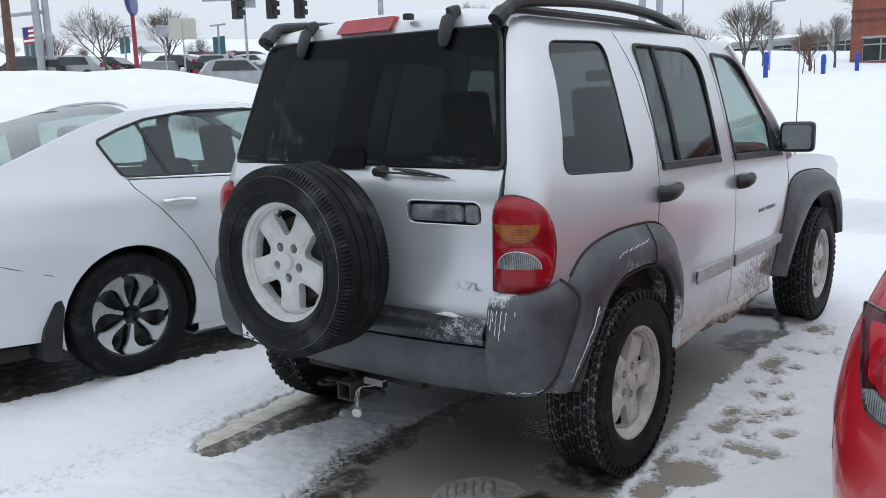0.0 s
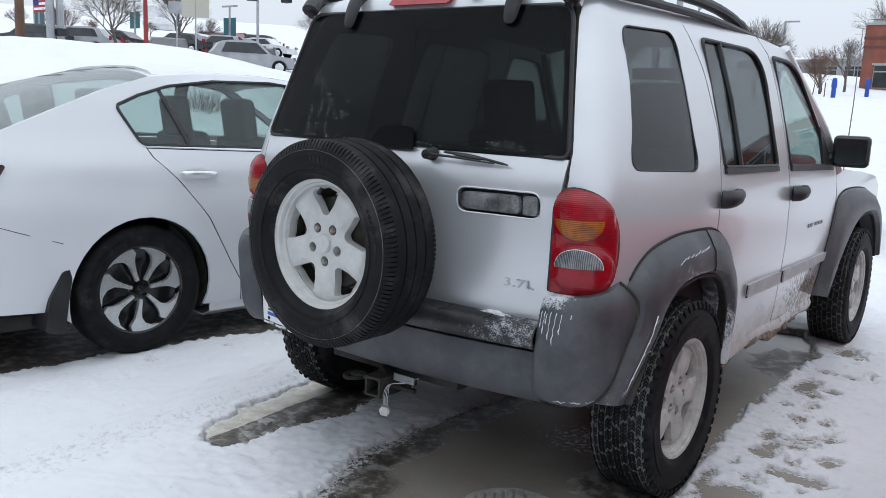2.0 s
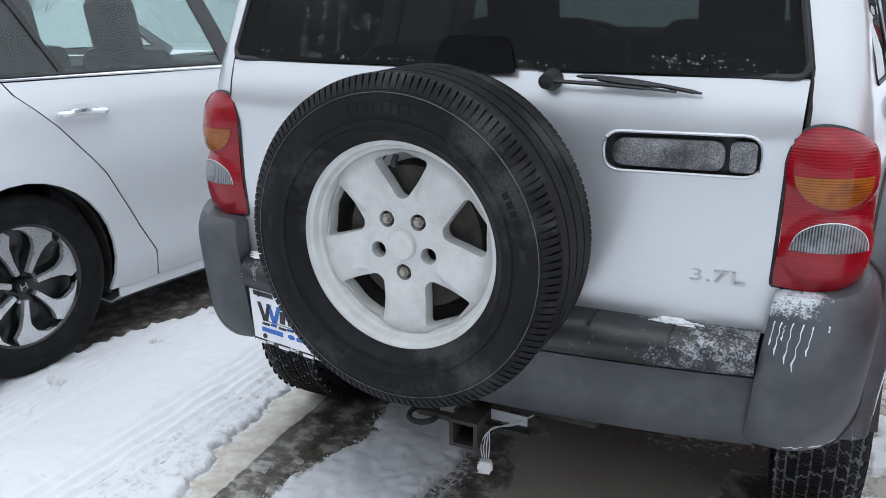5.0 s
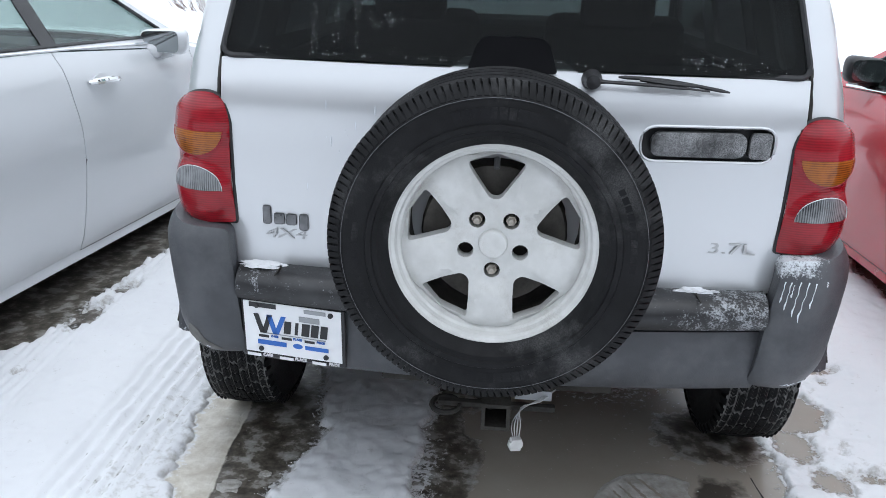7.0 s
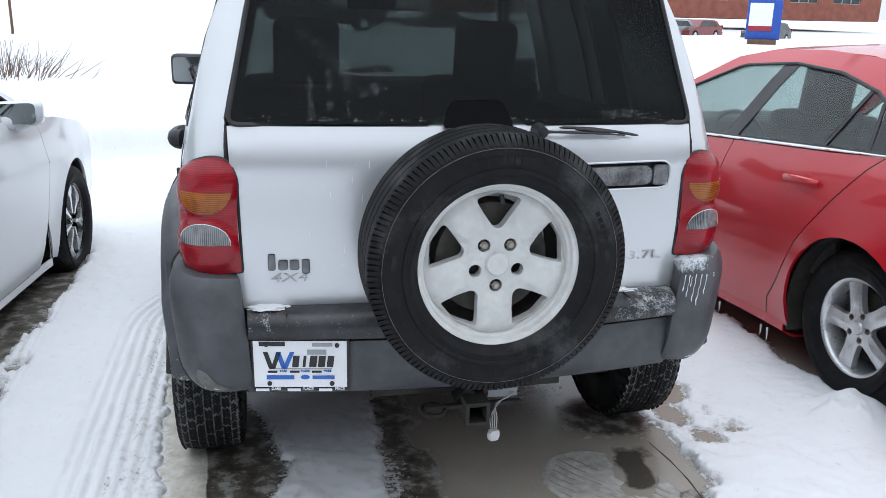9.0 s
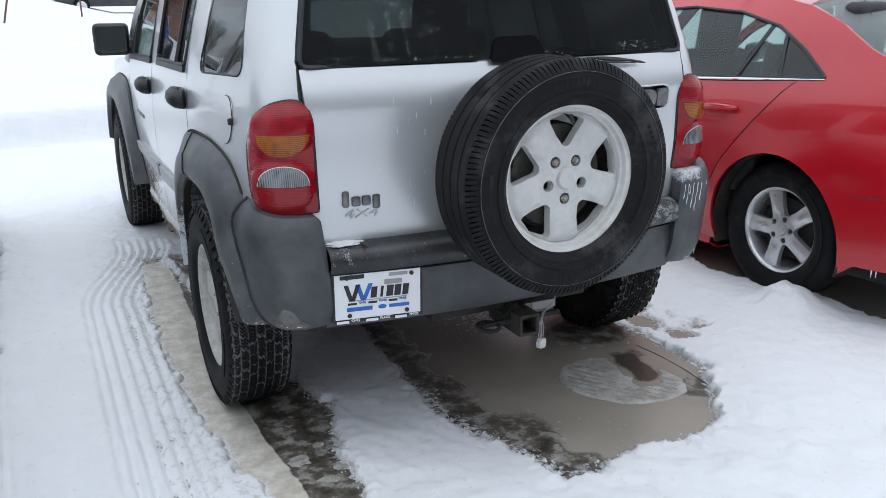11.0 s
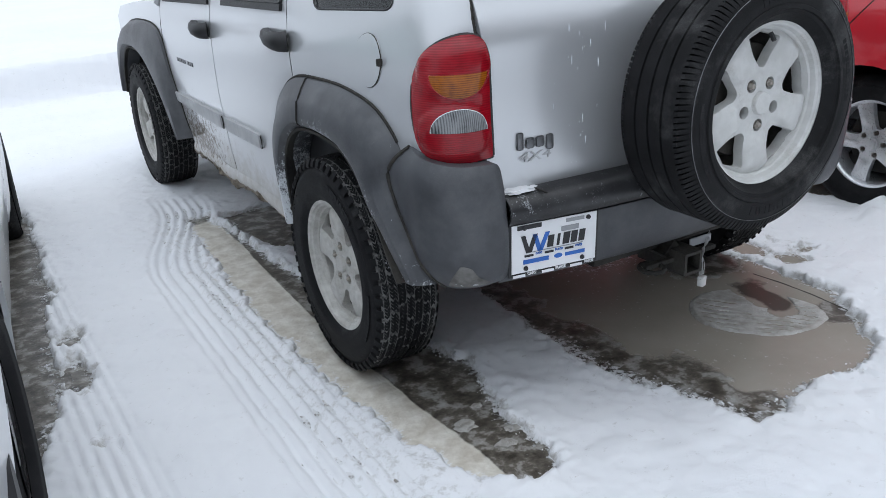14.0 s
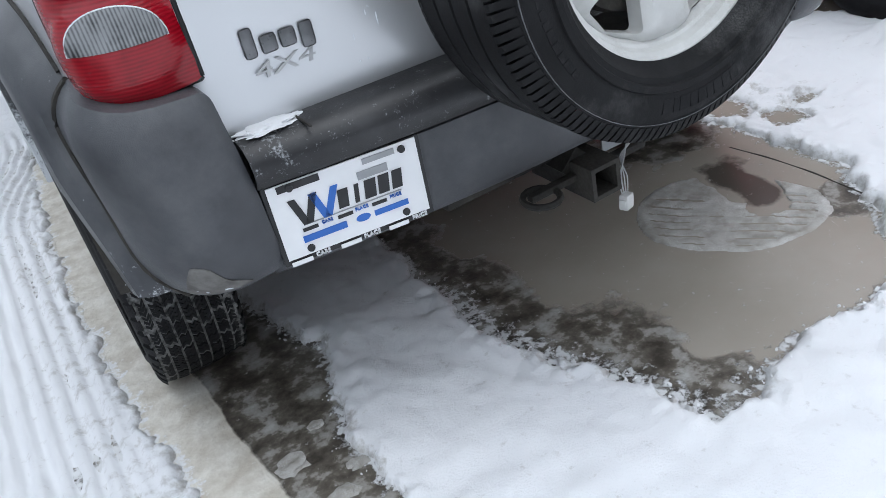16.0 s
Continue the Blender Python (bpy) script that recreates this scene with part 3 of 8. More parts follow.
def terrain(x, y):
    """The broad lie of the land: level round the cars, rising away, most of all to the front left."""
    d, az = np.hypot(x, y), np.degrees(np.arctan2(x, y))
    s = np.interp(az, [-180, -110, -75, -50, -30, -12, -2, 4, 33, 60, 110, 180], [0, 0.03, 0.085, 0.08, 0.075, 0.062, 0.053, 0.015, 0.008, 0.004, 0, 0])
    z = s * np.maximum(0, d - 14) * step_up(10, 30, d)
    z += 0.32 * step_up(5.95, 6.12, y + 0.25 * fbm(x, y, 0.7, 3, 5) + 0.02 * x * x * (np.abs(x) < 6)) * step_up(60, 20, d)
    berm = np.exp(-(((d - 27) / 4.5) ** 2)) * np.interp(az, [-100, -85, -60, -54, -44, -30], [0.3, 1.2, 1.45, 1.15, 0.3, 0])
    z += berm * (1 + 0.25 * fbm(x, y, 0.25, 3, 8)) * (y > -10)
    z += 0.02 * fbm(x, y, 0.12, 4, 2) * step_up(5, 12, d) + 0.12 * np.maximum(0, fbm(x, y, 0.5, 4, 3)) * step_up(14, 30, d)
    return z


def lie(x, y):
    return float(terrain(np.array([float(x)]), np.array([float(y)]))[0])


def bare_field(x, y):
    """Positive where the snow has gone, and where it is opened for shade under the red car, in metres from its ragged
    edge.
    """
    pts = np.stack([x, y], -1)
    wob = 0.028 * fbm(x, y, 4.0, 3, 1) + 0.032 * fbm(x, y, 17.0, 4, 4) + 0.012 * fbm(x, y, 55.0, 2, 7)
    bare = np.full(len(x), -9.0)
    for poly in (POOL, TYRE_STRIP, MELT, HONDA_BARE, RED_SHADE_BARE):
        lo, hi = np.min(poly, 0) - 0.4, np.max(poly, 0) + 0.4
        near = (x > lo[0]) & (x < hi[0]) & (y > lo[1]) & (y < hi[1])
        if near.any():
            bare[near] = np.maximum(bare[near], signed(pts[near], poly))
    bare = bare + wob
    for cx, cy, rx, ry in SPOTS:
        bare = np.maximum(bare, min(rx, ry) * (1 - np.hypot((x - cx) / rx, (y - cy) / ry)) + 0.75 * wob)
    # the trodden band beside the cars is worn through in small holes
    worn = step_up(0.80, 0.90, x) * step_up(1.32, 1.08, x) * step_up(-0.45, -0.25, y) * step_up(2.8, 2.2, y)
    worn = np.maximum(worn, 0.7 * step_up(-1.80, -1.70, x) * step_up(-1.45, -1.60, x) * step_up(-1.2, -0.8, y) * step_up(2.5, 1.8, y))
    holes = 0.12 * (fbm(x, y, 9.0, 5, 50) - 0.42)
    return np.maximum(bare, np.where(worn > 0.05, holes - 0.06 * (1 - worn), -9.0))


def snow_height(x, y):
    bare = bare_field(x, y)
    depth = 0.030 + 0.008 * fbm(x, y, 0.8, 3, 6)
    depth -= 0.012 * step_up(-0.75, -0.60, x) * step_up(0.10, -0.10, x) * step_up(-1.3, -0.8, y) * step_up(2.9, 2.5, y)
    depth -= 0.016 * step_up(0.75, 0.85, x) * step_up(1.45, 1.15, x) * step_up(-0.55, -0.3, y)
    depth -= 0.010 * step_up(-1.25, -1.0, x) * step_up(-0.7, -0.85, x) * step_up(2.4, 1.9, y)
    lumps = step_up(-0.8, -1.2, y) * step_up(-0.1, 0.5, x) + 0.3 * step_up(1.1, 1.5, x) * step_up(1.5, 0.2, y)
    z = depth + lumps * (0.026 * np.maximum(0, fbm(x, y, 2.6, 4, 9)) + 0.012 * fbm(x, y, 9.0, 3, 10))
    z += 0.0085 * fbm(x, y, 12.0, 2, 11) + 0.0045 * fbm(x, y, 30.0, 2, 12) - 0.012 * np.maximum(0, fbm(x, y, 3.0, 3, 17) - 0.3)
    z += 0.02 * np.maximum(0, fbm(x, y, 1.6, 4, 13) - 0.1) * step_up(2.2, 3.5, y)
    drift = np.exp(-(((x - 1.62) / 0.14) ** 2) - ((y + 0.33) / 0.13) ** 2)
    z += 0.10 * drift * (1 + 0.4 * fbm(x, y, 12.0, 3, 14))
    # the rolled track of the left-hand tyres, swinging in towards the front wheel
    mid = -1.08 + 0.24 * step_up(1.1, 2.1, y)
    off = x - mid
    track = step_up(0.15, 0.11, np.abs(off)) * step_up(2.3, 2.0, y) * step_up(-3.2, -0.2, y)
    z -= track * (0.014 + 0.009 * np.cos(off * 2 * math.pi / 0.045))
    off2 = x + 1.62 + 0.03 * y
    t2 = step_up(0.12, 0.09, np.abs(off2)) * step_up(2.8, 2.2, y)
    z -= t2 * 0.006 * (1 + np.cos(off2 * 2 * math.pi / 0.036))
    shelf = step_up(0.0, -0.024, bare)
    near_edge = np.exp(-((bare + 0.03) / 0.03) ** 2) * (bare < 0.02)
    z = z * shelf + near_edge * 0.012 * np.maximum(-0.2, fbm(x, y, 48.0, 2, 15)) - 0.03 * step_up(-0.012, 0.012, bare)
    far = step_up(9, 14, np.hypot(x, y))
    return z * (1 - far) + 0.05 * far + terrain(x, y)


def axis_steps(lo, hi, step, reach, grow=1.13):
    mid = list(np.arange(lo, hi + step / 2, step))
    out, d = [], step
    while (out[-1] if out else hi) < reach:
        d *= grow
        out.append((out[-1] if out else hi) + d)
    left, d = [], step
    while (left[-1] if left else lo) > -reach:
        d *= grow
        left.append((left[-1] if left else lo) - d)
    return np.array(left[::-1] + mid + out)


def sheet(xs, ys, height):
    gx, gy = np.meshgrid(xs, ys)
    z = height(gx.ravel(), gy.ravel())
    verts = np.stack([gx.ravel(), gy.ravel(), z], -1)
    nx, ny = len(xs), len(ys)
    i = (np.arange(ny - 1)[:, None] * nx + np.arange(nx - 1)[None]).ravel()
    quads = np.stack([i, i + 1, i + nx + 1, i + nx], -1)
    me = bpy.data.meshes.new("sheet")
    me.vertices.add(len(verts))
    me.vertices.foreach_set("co", verts.ravel())
    me.loops.add(quads.size)
    me.loops.foreach_set("vertex_index", quads.ravel())
    me.polygons.add(len(quads))
    me.polygons.foreach_set("loop_start", np.arange(0, quads.size, 4))
    me.update(calc_edges=True)
    return me, verts


ax, ay = axis_steps(-2.1, 1.9, 0.0095, 900, 1.10), axis_steps(-1.9, 2.5, 0.0095, 900, 1.10)
ay = np.concatenate([ay[ay < 2.5], np.arange(2.5, 3.2, 0.02), np.arange(3.2, 8.0, 0.05), 8.0 + 0.05 * 1.12 ** np.arange(0, 90)])
ay = ay[ay < 900]
me, v = sheet(ax, ay, snow_height)
b = bare_field(v[:, 0], v[:, 1])
thin = step_up(-0.040, 0.002, b)
# dirty, half-melted snow beside the wheel tracks
thin = np.maximum(thin, 0.42 * step_up(0.20, 0.03, np.abs(v[:, 0] + 0.96)) * step_up(2.2, 1.4, v[:, 1]))
thin = np.maximum(thin, 0.22 * step_up(0.26, 0.08, np.abs(v[:, 0] - 1.0)) * step_up(2.4, 1.2, v[:, 1]) * step_up(-0.5, -0.1, v[:, 1]))
wear = me.attributes.new("thin", "FLOAT", "POINT")
wear.data.foreach_set("value", thin)
tagged(put("ground", finish(me, SNOW, 180)), "thin trodden snow sheet over the car park, tyre-marked and broken open", "snow", kind="structure")

cx = np.concatenate([np.arange(-6, -1.3, 0.06), np.arange(-1.3, 1.6, 0.015), np.arange(1.6, 6.01, 0.06)])
cy = np.concatenate([np.arange(-4, -1.3, 0.06), np.arange(-1.3, 2.6, 0.015), np.arange(2.6, 5.01, 0.06)])
me, v = sheet(cx, cy, lambda x, y: 0 * x)
x, y = v[:, 0], v[:, 1]


def blob(x0, y0, rx, ry):
    return np.exp(-((((x - x0) / rx) ** 2 + ((y - y0) / ry) ** 2) ** 1.5))


strip = step_up(0.16, 0.11, np.abs(x + 0.635 + 0.05 * fbm(x, y, 6, 4, 20))) * step_up(0.4, 0.05, y) + 0.8 * step_up(-0.15, 0.35, fbm(x, y, 2.5, 4, 23)) * step_up(-0.9, -0.75, x) * (x < -0.2) * step_up(0.05, 0.3, y)
edge = step_up(0.20, 0.04, signed(v[:, :2], POOL) + 0.07 * fbm(x, y, 7, 4, 21)) * step_up(0.3, 0.02, x) * step_up(-1.15, -0.95, y)
edge += 0.8 * blob(0.02, -0.70, 0.13, 0.16) + 0.7 * blob(-0.1, -0.35, 0.12, 0.2)
front = blob(0.72, -0.10, 0.20, 0.17) + 0.9 * blob(0.72, 1.95, 0.22, 0.32) + 0.5 * blob(0.83, 1.75, 0.06, 0.10)
rear = 0.8 * blob(0.75, -0.72, 0.12, 0.10)
slush = np.clip(strip + 0.8 * edge + front + rear, 0, 1)
band = -0.86 + 0.05 * step_up(-0.1, -0.7, y) + 0.03 * step_up(0.8, 1.6, y)
pale = step_up(0.095, 0.06, np.abs(x - band + 0.02 * fbm(x, y, 5, 3, 40))) * step_up(1.9, 1.6, y)
pale += 0.35 * step_up(0.13, 0.06, np.abs(x + 0.95)) * step_up(1.7, 1.2, y)
seep = blob(0.69, -0.385, 0.085, 0.072) * 0.48 + 0.9 * blob(0.655, -0.49, 0.05, 0.10) + 0.5 * blob(0.62, -0.57, 0.05, 0.04)
edge_gap = bare_field(x, y)
rime = step_up(0.030, -0.01, edge_gap)
fringe = signed(v[:, :2], POOL)
# granular frozen fringe between the snow strip and the meltwater
rime = np.maximum(rime, 0.80 * step_up(0.11, 0.02, fringe) * step_up(-0.06, -0.02, fringe) * step_up(0.30, -0.05, x) * step_up(-0.15, -0.35, y))
rime = np.maximum(rime, 0.6 * blob(0.42, 0.22, 0.22, 0.18))
for nm, val in (("slush", slush * (1 - 0.8 * np.clip(pale, 0, 1))), ("pale", np.clip(pale, 0, 1)), ("seep", np.clip(seep, 0, 1)), ("rime", np.clip(rime, 0, 1))):
    me.attributes.new(nm, "FLOAT", "POINT").data.foreach_set("value", val)
tagged(put("parking_lot", finish(me, CONCRETE, 180)), "wet concrete car park with murky tan meltwater and dark slush", "pavement", kind="structure")

SLUSH_ICE = salted("slush_ice", (0.25, 0.235, 0.205), (0.36, 0.35, 0.325), (0.58, 0.58, 0.57), (0.3, 0.6), 14.0, (0.42, 0.64), 0.002)
# loose crumbs of snow along the broken edges, and pale ice lumps in the wheel track
rnd = random.Random(77)
crumbs = bmesh.new()
cand = np.array([rnd.choice(((rnd.gauss(-0.14, 0.08), rnd.uniform(-0.95, -0.1)), (rnd.uniform(-0.05, 0.6), rnd.gauss(-1.0, 0.05)), (rnd.gauss(1.0, 0.18), rnd.uniform(-0.3, 1.6)), (rnd.gauss(-0.56, 0.05), rnd.uniform(-0.85, 0.2)))) for k in range(900)])
keep = np.abs(bare_field(cand[:, 0], cand[:, 1])) < 0.03
cand = cand[keep][:170]
for (px, py), pz in zip(cand, np.maximum(0.0, snow_height(cand[:, 0], cand[:, 1]))):
    s = rnd.uniform(0.0012, 0.0048)
    bmesh.ops.create_icosphere(crumbs, subdivisions=1, radius=s, matrix=pose(px, py, pz + 0.1 * s, rnd.uniform(0, 90), rnd.uniform(0, 90), rnd.uniform(0, 360)) @ Matrix.Diagonal((rnd.uniform(0.8, 2.2), 1, rnd.uniform(0.4, 0.8), 1)))
tagged(part("snow_crumbs", crumbs, FAR_SNOW), "loose crumbs of snow along the melted edges", "snow", kind="stuff")
for k, (px, py, s) in enumerate(((-0.70, -0.55, 0.035), (-0.655, -0.69, 0.028), (-0.62, -0.48, 0.018), (-0.6, -0.64, 0.022))):
    lump = bmesh.new()
    bmesh.ops.create_icosphere(lump, subdivisions=3, radius=1.0)
    for w in lump.verts:
        n = noise.noise(w.co * 1.6 + Vector((k * 7, 0, 0)))
        w.co = Vector((px + w.co.x * s * (1 + 0.6 * n), py + w.co.y * s * 0.75 * (1 + 0.6 * n), w.co.z * 0.007 * (1 + n)))
    tagged(part("ice_lump", lump, SLUSH_ICE), "flat grey ice lump frozen into the slush", "ice", "ice lumps")

# a joint in the slab, and the rimed oval that a lifted tyre print left on the water
joint = grid_mesh([[(0.79 + 0.012 * math.sin(9 * t), t, 0.0014), (0.7935 + 0.012 * math.sin(9 * t) + 0.0015 * math.sin(40 * t), t, 0.0014)] for t in np.arange(-0.78, -0.3, 0.02)])
tagged(part("crack", thicken(joint, 0.002), UNDER), "dark open joint across the wet concrete slab", "crack", kind="structure")


def ice_print(cx, cy, rx, ry, turn, ridges, seed, gone=()):
    """A rimed patch on the puddle, ribbed by the tyre's tread and thawed through in places."""
    a = radians(turn)
    gx, gy = np.meshgrid(np.arange(-rx * 1.25, rx * 1.25, 0.005), np.arange(-ry * 1.25, ry * 1.25, 0.005))
    x, y = gx.ravel(), gy.ravel()
    wx, wy = cx + x * math.cos(a) - y * math.sin(a), cy + x * math.sin(a) + y * math.cos(a)
    r = np.hypot(x / rx, y / ry) + 0.12 * fbm(x + seed, y, 7, 4, 30)
    z = 0.004 * step_up(1.0, 0.90, r) + 0.0025 * np.exp(-((r - 0.95) / 0.04) ** 2) + 0.0012 * fbm(x, y, 60, 3, 35)
    wave = np.abs((y + 0.10 * x + 0.01 * fbm(x, y, 9, 2, 36)) / ridges % 1 - 0.5)
    z -= 0.007 * step_up(0.20, 0.12, wave) * step_up(0.94, 0.84, r) * (y < ry * 0.45) * step_up(-0.45, -0.2, fbm(x, y, 6, 3, 31))
    for hx, hy, hr in gone:
        z -= 0.012 * step_up(hr * 1.15, hr, np.hypot(wx - hx, wy - hy) + 0.03 * fbm(x, y, 14, 4, 33 + seed))
    z = np.where(r > 1.0, -0.006, z)
    n = gx.shape[1]
    keep = [(i, j) for i in range(gx.shape[0] - 1) for j in range(n - 1) if max(z[i * n + j], z[i * n + j + 1], z[(i + 1) * n + j], z[(i + 1) * n + j + 1]) > -0.003]
    bm = bmesh.new()
    made = {}

    def vert(k):
        if k not in made:
            made[k] = bm.verts.new((wx[k], wy[k], z[k] + 0.0005))
        return made[k]

    for i, j in keep:
        bm.faces.new([vert(i * n + j), vert(i * n + j + 1), vert((i + 1) * n + j + 1), vert((i + 1) * n + j)])
    return bm


tagged(part("ice_print", ice_print(0.525, -0.55, 0.235, 0.19, -47, 0.034, 0, ((0.70, -0.40, 0.105), (0.65, -0.51, 0.075), (0.61, -0.60, 0.045))), SLUSH_ICE), "ribbed grey ice left by a tyre on the meltwater", "ice", kind="stuff")




# ---- wheels, shared by the vehicles; axle along x, outer face towards +x, hub at the origin ----
def tyre_profile(r, w, rim):
    h = w / 2
    return [(rim - 0.012, -h * 0.78), (rim + 0.02, -h * 0.95), (rim + (r - rim) * 0.5, -h * 1.0), (r - 0.035, -h * 0.93), (r - 0.012, -h * 0.80), (r - 0.004, -h * 0.6), (r, 0),
            (r - 0.004, h * 0.6), (r - 0.012, h * 0.80), (r - 0.035, h * 0.93), (r - 0.05, h * 0.965), (r - 0.054, h * 0.955), (rim + (r - rim) * 0.5, h * 1.0),
            (rim + 0.030, h * 0.955), (rim + 0.026, h * 0.965), (rim + 0.014, h * 0.93), (rim - 0.004, h * 0.80), (rim - 0.012, h * 0.74)]


def polar(r, a):
    return (r * math.cos(radians(a)), r * math.sin(radians(a)))


def rim_barrel(rim, w, n=48):
    return lathe([(rim - 0.035, -w * 0.5), (rim - 0.028, -w * 0.2), (rim - 0.028, w * 0.30), (rim - 0.018, w * 0.36), (rim - 0.010, w * 0.385), (rim + 0.004, w * 0.40),
                  (rim + 0.008, w * 0.385), (rim + 0.004, w * 0.33), (rim - 0.014, w * 0.25), (rim - 0.02, -w * 0.5)], n)


def nut(r=0.0115, deep=0.022):
    bm = bmesh.new()
    bmesh.ops.create_cone(bm, segments=6, radius1=r, radius2=r * 0.92, depth=deep, cap_ends=True, matrix=pose(0, 0, 0, 0, 90))
    b2 = bmesh.new()
    bmesh.ops.create_cone(b2, segments=14, radius1=r * 0.72, radius2=r * 0.45, depth=0.008, cap_ends=True, matrix=pose(deep / 2 + 0.003, 0, 0, 0, 90))
    return merge(bm, b2)


def lip_ring(rim, w, n=64):
    """The rim's outer flange: a flat worn lip, a step, and the slope down to the spokes."""
    return lathe([(rim - 0.036, w * 0.20), (rim - 0.031, w * 0.27), (rim - 0.026, w * 0.285), (rim - 0.022, w * 0.345), (rim - 0.016, w * 0.36), (rim - 0.013, w * 0.385), (rim - 0.004, w * 0.40), (rim + 0.004, w * 0.40),
                  (rim + 0.008, w * 0.385), (rim + 0.004, w * 0.33), (rim - 0.010, w * 0.20), (rim - 0.036, w * 0.20)], n)


def suv_wheel(metal):
    """Meshes of the five-spoke alloy wheel: (name, mesh, label, place)."""
    rim, w = 0.217, 0.22
    holes = []
    for k in range(5):
        a = 90 + 72 * k
        holes.append(rounded([polar(0.172, a - 20), polar(0.178, a), polar(0.172, a + 20), polar(0.128, a + 15.5), polar(0.090, a + 6), polar(0.090, a - 6), polar(0.128, a - 15.5)], [0.012, 0, 0.012, 0.01, 0.010, 0.010, 0.01]))
    lugs = [ellipse(*polar(0.0572, 54 + 72 * k), 0.0165, 0.0165, 14) for k in range(5)]
    def f(u, v, out):
        r, a = math.hypot(u, v), math.degrees(math.atan2(v, u))
        near = abs((a - 90 + 36) % 72 - 36) / 36
        flat = float(step_up(0.40, 0.62, near) * step_up(0.07, 0.11, r))
        fall = float(step_up(0.168, 0.188, r))
        return (0.060 - 0.010 * (r / 0.19) ** 2 + 0.012 * flat - 0.012 * fall + out, u, v)
    face = panel(ellipse(0, 0, 0.189, 0.189, 72), f, holes + lugs, step=0.009, thick=0.030)
    body = merge(face, lip_ring(rim, w))
    barrel = lathe([(rim - 0.035, -w * 0.5), (rim - 0.030, -w * 0.2), (rim - 0.030, w * 0.24), (rim - 0.012, w * 0.22), (rim - 0.02, -w * 0.5)], 40)
    brake = lathe([(0.0, 0.0), (0.145, 0.0), (0.15, -0.02), (0.15, -0.05)], 32)
    out = [("rim", mesh_of(body, metal, 32), "", None), ("rim_barrel", mesh_of(barrel, BRAKE_DUST, 40), "dark inside of the rim", None),
           ("tyre", mesh_of(lathe(tyre_profile(0.345, 0.218, rim), 72), RUBBER, 50), "black all-terrain tyre", None),
           ("groove_band", mesh_of(lathe([(0.343, -0.094), (0.347, -0.06), (0.3475, 0.0), (0.347, 0.06), (0.343, 0.094)], 72), TREAD_SALT, 50), "salt packed in the tread grooves", None),
           ("tread", mesh_of(zigzag_tread(0.3465, 0.218, 7, 54, 0.0055), RUBBER, 30), "siped tread blocks", None),
           ("brake_drum", mesh_of(brake, BRAKE_DUST), "dark brake drum", pose(0.01, 0, 0))]
    cap = lathe([(0.0, 0.010), (0.026, 0.0095), (0.0285, 0.007), (0.030, -0.004)], 28)
    out.append(("centre_cap", mesh_of(cap, metal), "", pose(0.062, 0, 0)))
    out.append(("sidewall_relief", mesh_of(sidewall_marks(0.285, 0.1075), RUBBER, 30), "", None))
    n = mesh_of(nut(), NUT_METAL, 30)
    for k in range(5):
        y, z = polar(0.0572, 54 + 72 * k)
        out.append(("lug_nut", n, "", pose(0.048, y, z)))
    return out


def zigzag_tread(r, w, rows, count, deep):
    """All-terrain tread: rows of chevron blocks, each cut through by a zigzag sipe, with lugs over the shoulders; joined in one mesh."""
    bm = bmesh.new()
    span = w * 0.86

    def slab(xs, angles, lo, hi):
        rings = []
        for x, (a0, a1) in zip(xs, angles):
            d = 0.011 * (abs(x) / (span / 2)) ** 3
            rings.append([bm.verts.new((x, q * math.cos(a), q * math.sin(a))) for a, q in ((a0, lo - d), (a0, hi - d), (a1, hi - d), (a1, lo - d))])
        for p, q in zip(rings, rings[1:]):
            for k in range(3):
                bm.faces.new((p[k], p[k + 1], q[k + 1], q[k]))
        bm.faces.new(rings[0])
        bm.faces.new(rings[-1])

    step = 2 * math.pi / count
    for k in range(rows):
        c = -span / 2 + span * (k + 0.5) / rows
        half = span / rows * 0.41
        way = 1 if k % 2 else -1
        for i in range(count):
            a0 = step * (i + 0.5 * (k % 2) + 0.07 * math.sin(i * 2.7 + k))
            for lo, hi in ((0.08, 0.30), (0.36, 0.58), (0.64, 0.84)):
                bend = 0.17 * way
                xs = (c - half, c - half * 0.3, c + half * 0.3, c + half)
                zig = (-bend, bend * 0.8, -bend * 0.3, bend)
                slab(xs, [(a0 + step * (lo + z), a0 + step * (hi + z)) for z in zig], r - 0.004, r + deep)
    for side in (-1, 1):
        for i in range(count):
            a0 = step * (i + 0.25)
            rings = []
            for x, q in ((0.84, 0.004), (0.91, -0.006), (0.955, -0.020), (0.92, -0.026), (0.80, -0.012)):
                rings.append([bm.verts.new((side * x * w / 2, (r + q) * math.cos(a), (r + q) * math.sin(a))) for a in (a0, a0 + step * 0.55)])
            for p, q in zip(rings, rings[1:] + rings[:1]):
                bm.faces.new((p[0], p[1], q[1], q[0]))
            bm.faces.new([p[0] for p in rings])
            bm.faces.new([p[1] for p in rings])
    bmesh.ops.recalc_face_normals(bm, faces=bm.faces)
    return bm


